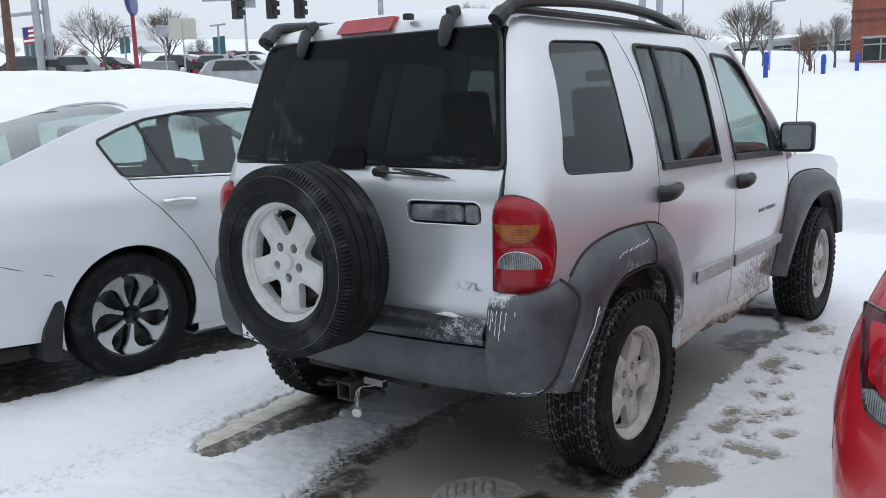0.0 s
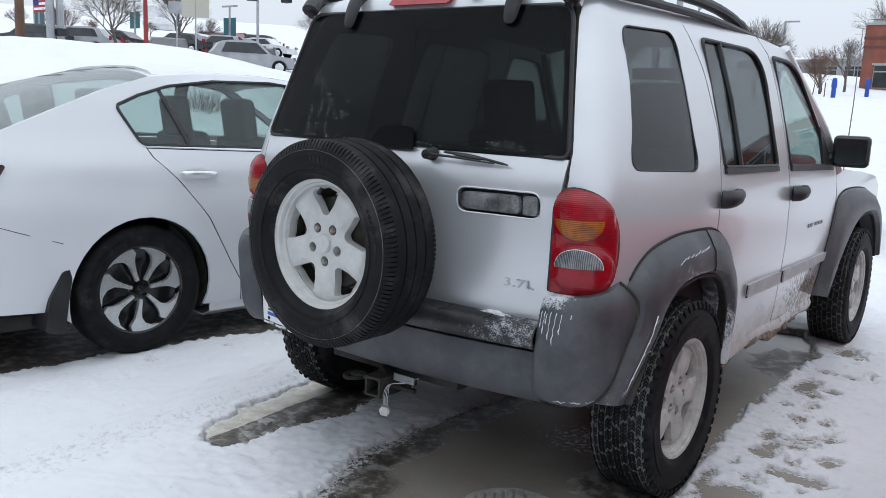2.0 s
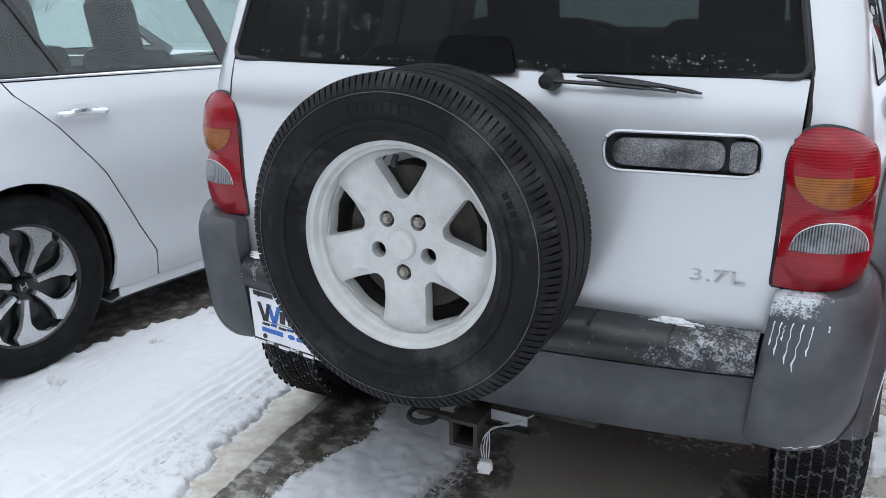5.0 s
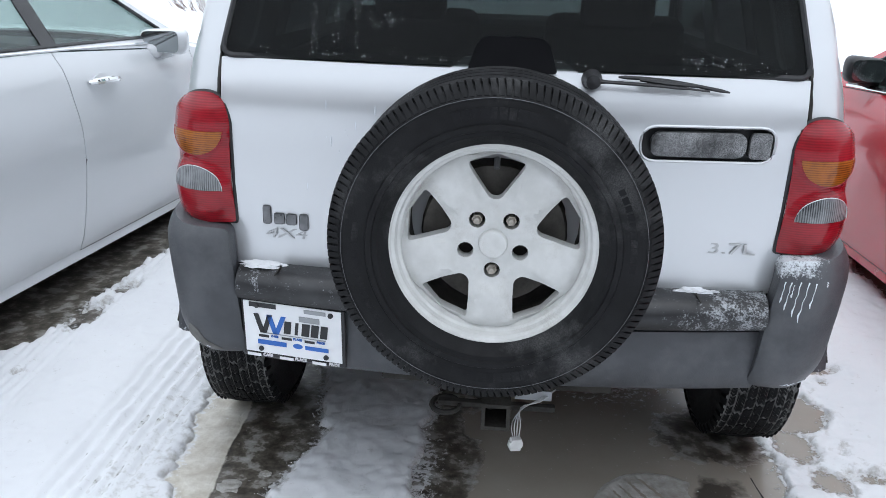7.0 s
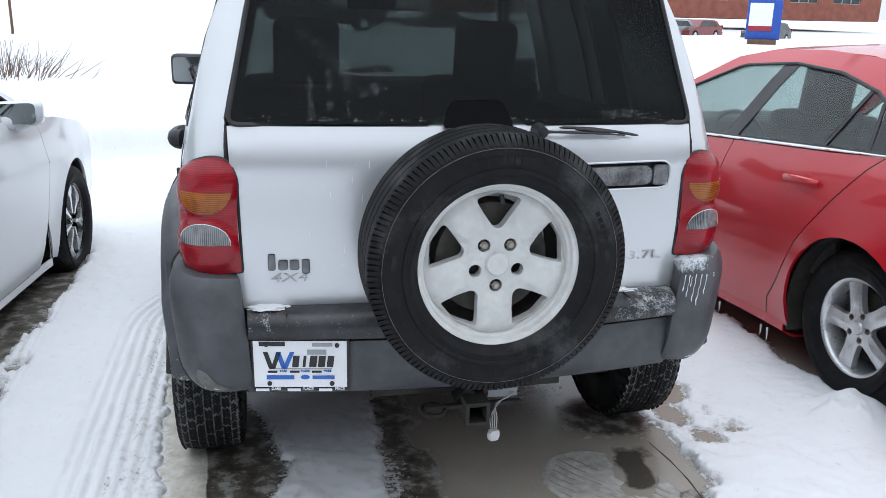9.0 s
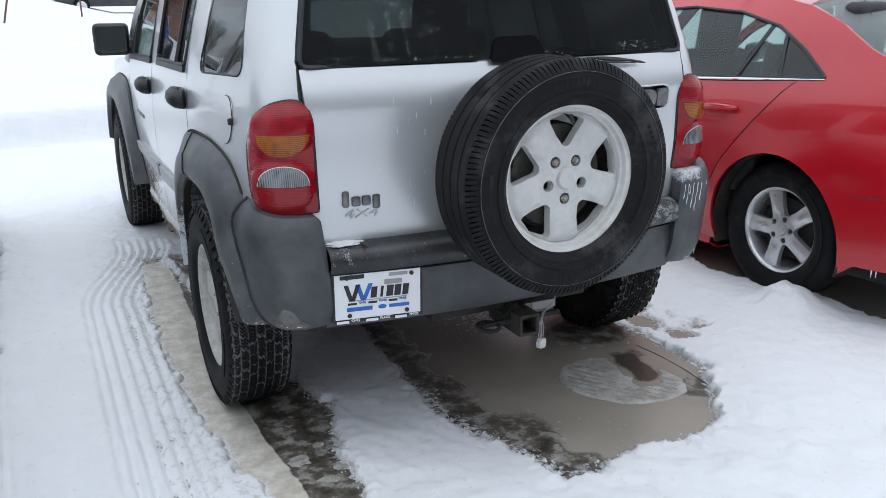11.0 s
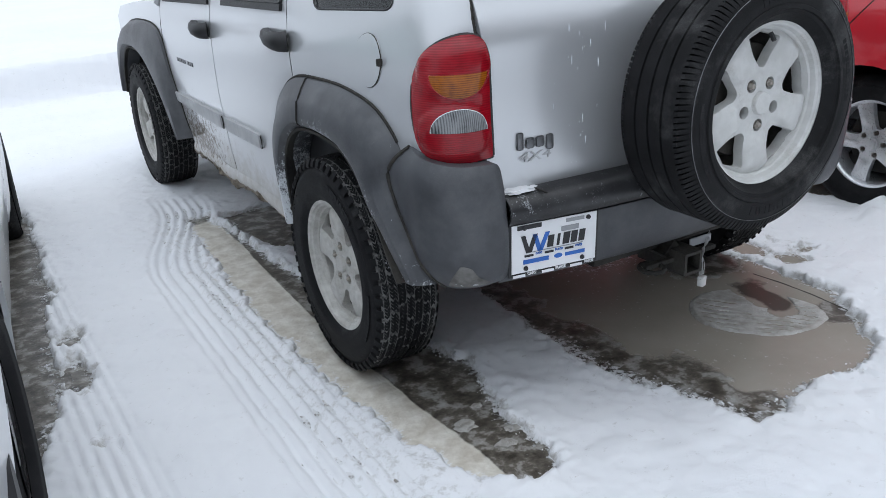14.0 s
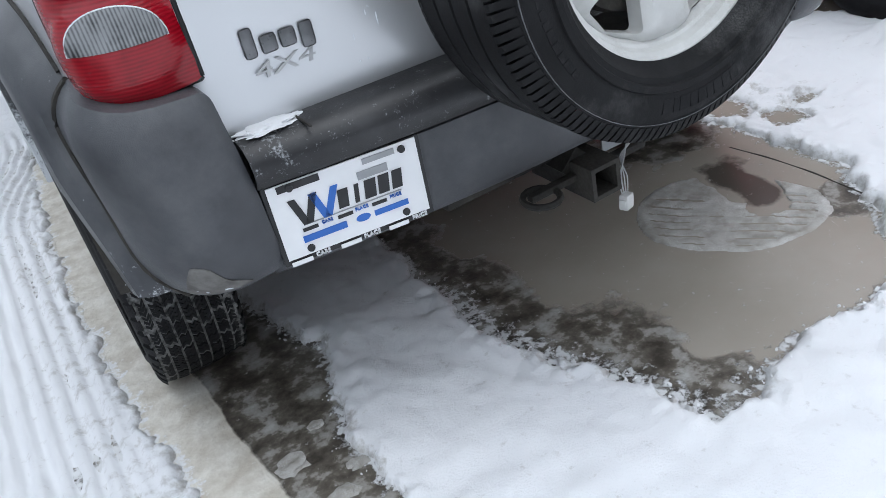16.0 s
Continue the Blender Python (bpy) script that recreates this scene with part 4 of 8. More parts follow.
def sidewall_marks(r, x):
    """Raised plain bars in arcs on the tyre's sidewall."""
    bm = bmesh.new()
    rnd = random.Random(12)
    for mid, n in ((90, 9), (270, 9), (190, 12), (10, 10)):
        a = mid + n * 2.3
        for k in range(n):
            w = rnd.uniform(1.2, 2.0)
            a -= w + 2.2
            h = 0.011 if n < 10 else 0.006
            q = []
            for aa in (a - w, a + w):
                for rr in (r - h, r + h):
                    q.append(polar(rr, aa))
            vs = [bm.verts.new((xx, *p)) for xx in (x - 0.003, x + 0.0014) for p in q]
            for i0 in ((4, 5, 7, 6), (0, 1, 5, 4), (2, 3, 7, 6), (1, 3, 7, 5), (0, 2, 6, 4)):
                bm.faces.new([vs[i] for i in i0])
    bmesh.ops.recalc_face_normals(bm, faces=bm.faces)
    return bm


def spare_meshes():
    """The same rim in a worn road tyre: straight ribs with fine cross cuts, notched shoulders, ringed sidewall."""
    parts = suv_wheel(ALLOY)
    rim, r, h = 0.217, 0.325, 0.1175
    prof = [(rim - 0.012, -h * 0.78), (rim + 0.02, -h * 0.95), (rim + 0.06, -h), (r - 0.035, -h * 0.93), (r - 0.016, -h * 0.80)]
    for c in (-0.066, -0.022, 0.022, 0.066):
        prof += [(r - 0.007, c - 0.0205), (r + 0.002, c - 0.0185), (r + 0.002, c + 0.0185), (r - 0.007, c + 0.0205)]
    prof += [(r - 0.009, h * 0.80), (r - 0.018, h * 0.90), (r - 0.029, h * 0.955), (r - 0.0305, h * 0.968), (r - 0.0325, h * 0.968), (r - 0.034, h * 0.962), (r - 0.050, h * 0.995), (r - 0.066, h * 1.0),
             (rim + 0.031, h * 0.985), (rim + 0.029, h * 1.015), (rim + 0.019, h * 1.015), (rim + 0.017, h * 0.97), (rim + 0.008, h * 0.95), (rim - 0.004, h * 0.80), (rim - 0.012, h * 0.74)]
    nuts = [p for p in parts if p[0] == "lug_nut"]
    # two nuts are missing
    out = [p for p in parts if p[0] not in ("tyre", "tread", "groove_band", "lug_nut", "sidewall_relief")] + [nuts[0], nuts[1], nuts[3]]
    out.append(("sidewall_relief", mesh_of(sidewall_marks(0.268, 0.1165), RUBBER, 30), "", None))
    out.append(("sidewall_line", mesh_of(lathe([(0.2945, h * 0.955), (0.2949, h * 0.972), (0.2955, h * 0.972), (0.2959, h * 0.955)], 96), BADGE, 30), "thin pale moulding line", None))
    out.insert(1, ("tyre", mesh_of(lathe(prof, 96), SPARE_RUBBER, 30), "black worn road tyre, salt-stained", None))
    out.insert(2, ("tread", mesh_of(notched_shoulder(r, h, 140), SPARE_RUBBER, 30), "", None))
    return out


def notched_shoulder(r, h, count):
    """Shoulder lugs of a road tyre, joined in one mesh."""
    bm = bmesh.new()
    step = 2 * math.pi / count
    for side in (-1, 1):
        for i in range(count):
            a0 = step * (i + 0.5 * (side > 0))
            rings = []
            for x, q, lag in ((0.70, 0.003, 0.35), (0.80, 0.001, 0.2), (0.88, -0.010, 0.08), (0.945, -0.025, 0.0), (0.90, -0.034, 0.0), (0.68, -0.012, 0.35)):
                rings.append([bm.verts.new((side * x * h, (r + q) * math.cos(a), (r + q) * math.sin(a))) for a in (a0 + lag * step, a0 + (lag + 0.72) * step)])
            for p, q in zip(rings, rings[1:] + rings[:1]):
                bm.faces.new((p[0], p[1], q[1], q[0]))
            bm.faces.new([p[0] for p in rings])
            bm.faces.new([p[1] for p in rings])
    bmesh.ops.recalc_face_normals(bm, faces=bm.faces)
    return bm


def place_wheel(parts, parent, m, label, name="wheel", valve=False):
    """Rim as the wheel itself, its other pieces under it."""
    head = put(name, parts[0][1], parent, m, label)
    for nm, me, lab, mm in parts[1:]:
        o = put(nm, me, head, mm, lab)
        if nm in ("sidewall_relief", "tread"):
            o["kind"] = "stuff"
    return head


def wrap_map(W, R, r, sx=1):
    """A vehicle's side and rounded rear corner as one surface over (u, z): u runs along the side as y, then on round the rear."""
    def f(u, z, out):
        yc = R(z) + r
        if u >= yc:
            return (sx * (W(u, z) + out), u, z)
        w, a = W(yc, z), (yc - u) / r
        if a <= math.pi / 2:
            return (sx * (w - r + (r + out) * math.cos(a)), yc - (r + out) * math.sin(a), z)
        return (sx * (w - r - ((yc - u) - r * math.pi / 2)), R(z) - out, z)
    def back(x, z):
        yc = R(z) + r
        return yc - r * math.pi / 2 - (W(yc, z) - r - x)
    return f, back


# ---- the silver off-roader ----
def suv_w(y, z):
    w = table(z, [(0.30, 0.775), (0.40, 0.80), (0.55, 0.815), (0.75, 0.823), (1.0, 0.825), (1.07, 0.82), (1.14, 0.803), (1.30, 0.752), (1.45, 0.698), (1.61, 0.632), (1.67, 0.60), (1.71, 0.55)])
    if z > 1.1:
        w += 0.045 * min(1, max(0, (y + 0.4) / 1.4)) * min(1, (z - 1.1) / 0.45)
    if 0.62 < z < 1.05:
        w += 0.006 * math.sin((z - 0.62) / 0.43 * math.pi)
    if y < 0.2:
        w -= 0.040 * ((0.2 - y) / 0.65) ** 1.4 * (1 if z < 1.1 else max(0.2, 1 - (z - 1.1) / 0.4))
    if y > 1.7:
        w -= 0.05 * ((y - 1.7) / 1.6) ** 2
    return w


def suv_r(z):
    return table(z, [(0.40, -0.60), (0.70, -0.605), (0.9, -0.615), (1.08, -0.612), (1.19, -0.585), (1.66, -0.43), (1.72, -0.40)])


FLARE_OUT = [(-0.556, 0.472), (-0.508, 0.56), (-0.460, 0.65), (-0.424, 0.74), (-0.425, 0.815), (-0.322, 0.905), (-0.16, 0.943), (0.01, 0.950), (0.18, 0.938), (0.305, 0.88), (0.39, 0.79), (0.42, 0.66), (0.37, 0.43)]
FLARE_IN = [(-0.487, 0.468), (-0.437, 0.53), (-0.385, 0.61), (-0.330, 0.67), (-0.270, 0.74), (-0.18, 0.79), (-0.08, 0.805), (0.04, 0.808), (0.17, 0.79), (0.265, 0.735), (0.32, 0.65), (0.325, 0.56), (0.30, 0.42)]
FFLARE_OUT = [(1.77, 0.44), (1.82, 0.56), (1.875, 0.70), (1.92, 0.82), (1.97, 0.91), (2.08, 0.955), (2.30, 0.965), (2.65, 0.945), (2.88, 0.90), (3.01, 0.82), (3.08, 0.70), (3.11, 0.55)]
FFLARE_IN = [(1.81, 0.43), (1.90, 0.52), (2.02, 0.62), (2.14, 0.70), (2.26, 0.76), (2.42, 0.805), (2.6, 0.815), (2.78, 0.80), (2.89, 0.745), (2.97, 0.67), (3.02, 0.58), (3.04, 0.50)]


def flare_rows(out, inn, wfun, sx, n=5):
    """A wheel arch flare's sections: a sloping outer face, a crease, then an upright face turned in at the lip."""
    o, i = smooth_path([(*p, 0) for p in out], n), smooth_path([(*p, 0) for p in inn], n)
    rows = []
    for a, b in zip(o, i):
        q = lambda s: a.lerp(b, s)  # noqa: E731
        base = wfun(a.x, a.y)
        mid = Vector((sum(p.x for p in i) / len(i), 0.4, 0))
        deep = b.lerp(mid, 0.04)
        t = 0.010 * max(0.0, (-0.05 - a.x) / 0.45) + (0.028 * max(0.0, (0.64 - b.y) / 0.18) if a.x < 0 else 0.0) if a.x < 1 else 0.0
        pts = [(base - 0.01, q(0)), (base + 0.014, q(0.04)), (0.855 - t, q(0.22)), (0.868 - t, q(0.42)), (0.875 - t, q(0.49)), (0.880 - t, q(0.88)), (0.877 - t, q(0.97)), (0.869 - t, q(1.0)), (0.845 - t, deep), (0.77, deep)]
        rows.append([(sx * x, p.x, p.y) for x, p in pts])
    return rows


def flare(out, inn, wfun, sx):
    return thicken(grid_mesh(flare_rows(out, inn, wfun, sx)), 0.006)


def mud_crust(path, seed):
    """A lumpy ridge of frozen dirt along a path."""
    rnd = random.Random(seed)
    sizes = [0.005 + 0.016 * rnd.random() ** 2 for _ in path]
    bm = tube(smooth_path(path, 4), list(np.interp(np.linspace(0, len(path) - 1, len(smooth_path(path, 4))), range(len(path)), sizes)), 9, squash=1.3)
    for v in bm.verts:
        n = Vector((noise.noise(v.co * 60), noise.noise(v.co * 60 + Vector((9, 0, 0))), noise.noise(v.co * 60 + Vector((0, 9, 0)))))
        v.co += n * 0.010
    return bm


def wheel_well(inn, sx):
    i = smooth_path([(*p, 0) for p in inn], 4)
    mid = Vector((sum(p.x for p in i) / len(i), 0.42, 0))
    rows = [[(sx * x, b.lerp(mid, k).x, b.lerp(mid, k).y) for x, k in ((0.86, 0.03), (0.72, -0.03), (0.48, -0.03), (0.47, 0.5))] for b in i]
    return thicken(grid_mesh(rows), 0.01)


QWIN = rounded([(-0.275, 1.605), (0.10, 1.615), (0.065, 1.145), (-0.395, 1.165)], [0.05, 0.06, 0.05, 0.05])
RWIN = rounded([(0.335, 1.612), (0.86, 1.605), (0.925, 1.53), (0.925, 1.135), (0.305, 1.15)], [0.03, 0.09, 0.06, 0.02, 0.02])
FWIN = rounded([(1.10, 1.595), (1.40, 1.585), (1.83, 1.105), (1.115, 1.128)], [0.03, 0.10, 0.02, 0.02])
C_GAP = [(0.20, 1.70), (0.275, 1.50), (0.295, 1.26), (0.255, 1.12), (0.222, 0.99), (0.212, 0.925)]
F_GAP = [(1.00, 1.672), (1.055, 1.60), (1.092, 1.12), (1.108, 0.62), (1.10, 0.42)]


def seat(parent, x, y, z, rows=1):
    """A cushioned seat with a headrest."""
    s = part("seat", merge(box(x - 0.25, x + 0.25, y - 0.22, y + 0.30, z - 0.1, z + 0.06, 0.05, 3), moved(box(-0.25, 0.25, -0.07, 0.07, 0, 0.62, 0.06, 3), pose(x, y - 0.22, z, 14))), CLOTH, parent, "grey cloth seat")
    h = moved(box(-0.13, 0.13, -0.05, 0.05, -0.06, 0.2, 0.045, 4), pose(x, y - 0.40, z + 0.63, 10))
    part("headrest", merge(h, tube([(x - 0.06, y - 0.37, z + 0.54), (x - 0.06, y - 0.40, z + 0.68)], 0.007), tube([(x + 0.06, y - 0.37, z + 0.54), (x + 0.06, y - 0.40, z + 0.68)], 0.007)), CLOTH, s)


def door_handle(parent, f, u, z, sx, material, label):
    """Pull handle in a shallow cup: a flattened bar, thicker at its rear end."""
    pts = [f(u + d, z + 0.004 * math.sin(d * 20), o) for d, o in ((-0.085, 0.008), (-0.07, 0.03), (-0.02, 0.038), (0.03, 0.032), (0.08, 0.018), (0.095, 0.004))]
    h = tube(smooth_path(pts, 3), [0.030 - 0.012 * i / 15 for i in range(16)], 10, up=(0, 0, 1), squash=1.15)
    part("door_handle", h, material, parent, label)


def bumper_corner(sx):
    """The bumper end's surface: boxier than the body, proud of it at the rear and flush at the side."""
    f, back = wrap_map(lambda y, z: suv_w(y, z) - 0.004, suv_r, 0.095, sx)
    u0 = back(0.625, 0.65)

    def cf(u, z, o):
        s = min(1.0, max(0.0, (u - u0) / 0.25))
        k = min(1.0, max(0.0, (s - 0.30) / 0.70))
        b = 0.072 - 0.026 * k + 0.004 * math.exp(-(((s - 0.34) / 0.12) ** 2))
        e = (z - 0.64) / 0.172
        b *= 1 - 0.42 * max(0.0, abs(e)) ** 5 - (0.10 * max(0, -e))
        edge = max(0.0, 1 - (u - u0) / 0.03)
        return f(u, z, o + b - 0.012 * edge * edge)
    return cf, u0


def suv():
    car = thing("suv", "salt-caked silver off-road car with spare wheel on its tailgate", "car", "", pose(0.012, 0, 0))
    r = 0.115
    for sx in (1, -1):
        f, back = wrap_map(suv_w, suv_r, r, sx)
        gap = lambda z: table(z, [(0.5, 0.655), (1.19, 0.662), (1.65, 0.562), (1.70, 0.545)])  # noqa: E731
        rear = [(back(gap(z), z), z) for z in (0.60, 0.75, 0.9, 1.0, 1.1, 1.19, 1.3, 1.45, 1.6, 1.70)]
        arch = [(0.16, 0.90), (0.0, 0.92), (-0.2, 0.91), (-0.34, 0.86), (-0.40, 0.77), (-0.46, 0.60)]
        q = part("quarter_panel", panel(rear + C_GAP + arch, f, [QWIN], 0.04, 0.02), SILVER, car, "silver rear quarter panel with a dark side window")
        pane = lambda u, z, o: f(u, z, o - 0.004)  # noqa: E731
        part("window", panel(QWIN, pane, (), 0.06, 0.004), PRIVACY, q, "dark privacy glass").visible_shadow = False
        seal = [(p[0] * 1.0, p[1]) for p in QWIN]
        part("seal", tube([f(*p, 0.0) for p in seal + seal[:2]], 0.0035, 6), BLACK_PLASTIC, q)
        # rear door
        c2 = [(u + 0.007, z) for u, z in C_GAP]
        low = [(0.29, 0.87), (0.37, 0.80), (0.40, 0.68), (0.385, 0.54), (0.36, 0.42)]
        f2 = [(u - 0.004, z) for u, z in reversed(F_GAP)]
        d = part("rear_door", panel(c2 + low + f2, f, [RWIN], 0.045, 0.02), SILVER, car, "silver rear door, muddy along its foot")
        part("window", panel(RWIN, pane, (), 0.06, 0.004), PRIVACY, d, "dark privacy glass").visible_shadow = False
        part("seal", tube([f(*p, 0.002) for p in RWIN + RWIN[:2]], 0.008, 6), BLACK_PLASTIC, d)
        part("window_divider", tube([f(0.50, 1.61, 0.001), f(0.485, 1.38, 0.001), f(0.475, 1.15, 0.001)], 0.011, 6), BLACK_PLASTIC, d)
        part("beltline_strip", panel([(0.30, 1.148), (0.925, 1.133), (0.925, 1.112), (0.30, 1.126)], lambda u, z, o: f(u, z, o + 0.011), (), 0.05, 0.016), BLACK_PLASTIC, d)
        door_handle(d, f, 0.31, 1.045, sx, BLACK_PLASTIC, "black pull handle")
        mold = lambda u, z, o: f(u, z, o + 0.014)  # noqa: E731
        part("side_moulding", panel(rounded([(0.64, 0.612), (1.07, 0.605), (1.07, 0.66), (0.64, 0.667)], 0.012), mold, (), 0.05, 0.022), MOULDING, d, "dusty side moulding")
        # shadow line round the moulding, drawn in as a dark tube
        part("moulding_edge", tube([f(u, z, 0.006) for u, z in ((0.64, 0.662), (0.637, 0.640), (0.643, 0.611), (0.86, 0.605), (1.07, 0.602))], 0.0025, 5), UNDER, d)
        # front door
        f3 = [(u + 0.004, z) for u, z in F_GAP]
        fd = f3 + [(1.76, 0.42), (1.90, 0.55), (1.95, 0.75), (1.945, 0.97), (1.93, 1.085), (1.885, 1.105), (1.44, 1.60), (1.38, 1.645)]
        d = part("front_door", panel(fd, f, [FWIN], 0.045, 0.02), SILVER, car, "silver front door, muddy along its foot")
        part("window", panel(FWIN, pane, (), 0.06, 0.004), GREEN_GLASS, d, "clear faintly green glass").visible_shadow = False
        part("seal", tube([f(*p, 0.002) for p in FWIN + FWIN[:2]], 0.0085, 6), BLACK_PLASTIC, d)
        part("beltline_strip", panel([(1.115, 1.126), (1.84, 1.103), (1.84, 1.082), (1.115, 1.104)], lambda u, z, o: f(u, z, o + 0.010), (), 0.05, 0.016), BLACK_PLASTIC, d)
        part("mirror_sail", panel(rounded([(1.66, 1.108), (1.84, 1.10), (1.66, 1.30)], 0.01), lambda u, z, o: f(u, z, o + 0.008), (), 0.05, 0.014), BLACK_PLASTIC, d)
        door_handle(d, f, 1.195, 1.01, sx, BLACK_PLASTIC, "black pull handle")
        part("side_moulding", panel(rounded([(1.125, 0.602), (1.90, 0.615), (1.93, 0.655), (1.125, 0.662)], 0.012), mold, (), 0.05, 0.022), MOULDING, d, "dusty side moulding")
        # the front moulding's shadow line, likewise a black tube
        part("moulding_edge", tube([f(u, z, 0.006) for u, z in ((1.124, 0.655), (1.121, 0.632), (1.126, 0.602), (1.5, 0.604), (1.90, 0.612))], 0.0025, 5), UNDER, d)
        for k in range(9):
            if k != 5:
                part("nameplate_bar", box(-0.002, 0.002, -0.010, 0.010, -0.008, 0.008), BADGE, d, "", pose(sx * (suv_w(1.6, 0.83) + 0.002), 1.70 - 0.03 * k, 0.83))
        # mirror
        housing = box(-0.085, 0.085, -0.035, 0.06, -0.078, 0.078, 0.030, 3)
        m = part("wing_mirror", merge(moved(housing, pose(sx * 0.905, 1.80, 1.18, 0, 0, sx * 8)), tube([(sx * 0.79, 1.79, 1.135), (sx * 0.85, 1.80, 1.15)], 0.032, 8)), BLACK_PLASTIC, car, "black door mirror")
        part("mirror_glass", panel(rounded([(-0.07, -0.062), (0.07, -0.062), (0.07, 0.062), (-0.07, 0.062)], 0.02), lambda u, v, o: (u, -0.037 - o, v), (), 0.05, 0.004), MIRROR, m, "", pose(sx * 0.905, 1.80, 1.18, 0, 0, sx * 8))
        for line in (C_GAP, F_GAP, [(1.955, 0.50), (1.955, 0.75), (1.95, 0.97), (1.935, 1.088)]):
            part("panel_gap", tube([f(u + 0.003, z, -0.004) for u, z in line], 0.0045, 5), UNDER, car)
        part("panel_gap", tube([f(back(gap(z), z), z, -0.003) for z in np.linspace(0.80, 1.69, 14)], 0.0055, 5), UNDER, car)
        # fender and arches
        fend = [(1.96, 0.60), (1.96, 0.97), (1.94, 1.085), (2.1, 1.07), (2.6, 1.04), (3.1, 0.99), (3.28, 0.92), (3.3, 0.6), (3.15, 0.72), (3.0, 0.86), (2.65, 0.90), (2.3, 0.90), (2.08, 0.86), (1.99, 0.72)]
        part("fender", panel(fend, f, (), 0.07, 0.02), SILVER, car, "silver front wing")
        mark(part("rear_flare", flare(FLARE_OUT, FLARE_IN, suv_w, sx), CLADDING, car, "grey plastic wheel arch flare, salt-chipped"), "frost", lambda x, y, z: 0.30 * step_up(0.62, 0.46, z) + 0.16 * step_up(0.10, 0.30, y) + 0.42 * step_up(0.43, 0.40, math.hypot(y + 0.03, z - 0.42)) + 0.1)
        part("front_flare", flare(FFLARE_OUT, FFLARE_IN, suv_w, sx), CLADDING, car, "grey plastic wheel arch flare")
        part("sill_mud", mud_crust([(sx * (0.792 + 0.010 * math.sin(7 * y)), y, 0.362 + 0.012 * math.sin(9 * y) + 0.16 * max(0.0, y - 1.55) ** 1.5) for y in np.arange(0.37, 1.82, 0.03)], 3 + sx), MUD, car, "crust of frozen brown mud")
        rows = flare_rows(FLARE_OUT, FLARE_IN, suv_w, sx)
        part("flare_seam", tube([(x + sx * 0.001, y, z) for x, y, z in rows[37][:8]], 0.003, 5), UNDER, car)
        part("flare_gap", tube([(x + sx * 0.012, y, z) for x, y, z in (r[0] for r in rows[21:])], 0.0045, 5), UNDER, car)
        if sx > 0:
            rnd = random.Random(8)
            run = [Vector(rows[k][5]).lerp(Vector(rows[k][4]), 0.55 + 0.12 * rnd.random()) + Vector((0.0015, 0, 0)) for k in range(17, 2, -2)]
            part("salt_run", tube(run, [0.0022] + [0.0011] * 6 + [0.0006], 5), ICE, car, "thin white run of dried salt")
            for k in (1, 3, 4, 6):
                part("salt_run", tube([run[k], run[k] + Vector((0.001, 0.022, 0.004 + 0.01 * rnd.random())), run[k] + Vector((0.001, 0.045 * rnd.random() + 0.02, 0.006))], [0.0018, 0.0011, 0.0005], 5), ICE, car)
            for k in range(9):
                p = Vector(rows[27 + k][4]).lerp(Vector(rows[27 + k][3]), rnd.random()) + Vector((0.0015, 0, 0))
                part("salt_chip", tube([p, p + Vector((0.001, 0.008 + 0.012 * rnd.random(), 0.010))], [0.0015, 0.0008], 5), ICE, car)
        rows = flare_rows(FFLARE_OUT, FFLARE_IN, suv_w, sx)
        part("flare_gap", tube([(x + sx * 0.012, y, z) for x, y, z in (r[0] for r in rows[2:])], 0.0035, 5), UNDER, car)
        part("wheel_well", wheel_well(FLARE_IN, sx), UNDER, car, "black wheel well lining")
        part("wheel_well", wheel_well(FFLARE_IN, sx), UNDER, car, "black wheel well lining")
        sill = [[(sx * x, y, z + 0.01 * math.sin(9 * y)) for x, z in ((0.80, 0.425), (0.808, 0.40), (0.80, 0.365), (0.77, 0.34), (0.70, 0.335))] for y in np.arange(0.33, 1.80, 0.06)]
        part("sill", thicken(grid_mesh(sill), 0.008), SILVER, car, "mud-crusted sill")
        # tail lamp
        ub = back(0.632, 0.95)
        lamp = rounded([(ub, 0.806), (ub + 0.010, 1.075), (ub + 0.07, 1.122), (ub + 0.16, 1.098), (ub + 0.212, 1.02), (ub + 0.226, 0.93), (ub + 0.198, 0.828), (ub + 0.11, 0.802)], [0.006, 0.05, 0.05, 0.05, 0.05, 0.05, 0.05, 0.03])
        uc = ub + 0.100
        def lf(u, z, o):
            e = (u - ub - 0.11) / 0.12
            b = 0.010 * max(0.0, 1 - abs(e) ** 3) + 0.004
            for zc in (1.034, 0.880):
                d = ((u - uc) / 0.094) ** 2 + ((z - zc) / 0.072) ** 2
                b += 0.015 * max(0.0, 1 - d) ** 0.55
            return f(u, z, o + b)
        l = part("tail_lamp", panel(lamp, lf, (), 0.009, 0.03), RED_LENS, car, "red tail lamp with amber and clear windows")
        on = lambda u, z, o: lf(u, z, o + 0.0016)  # noqa: E731
        ua = ub + 0.086
        amber = [(ua + 0.064 * math.cos(a), 1.026 + 0.060 * math.sin(a)) for a in np.linspace(math.pi, 2 * math.pi, 20)]
        clear = [(ua + 0.063 * math.cos(a), 0.886 + 0.056 * math.sin(a)) for a in np.linspace(0, math.pi, 20)]
        part("amber_lens", panel(amber, on, (), 0.008, 0.005), AMBER_LENS, l, "amber indicator lens")
        part("reversing_lens", panel(clear, on, (), 0.008, 0.005), CLEAR_LENS, l, "clear ribbed reversing lens")
        part("lens_edge", tube([lf(u, z, 0.0016) for u, z in clear + clear[:1]], 0.0011, 6), ALLOY_BRIGHT, l)
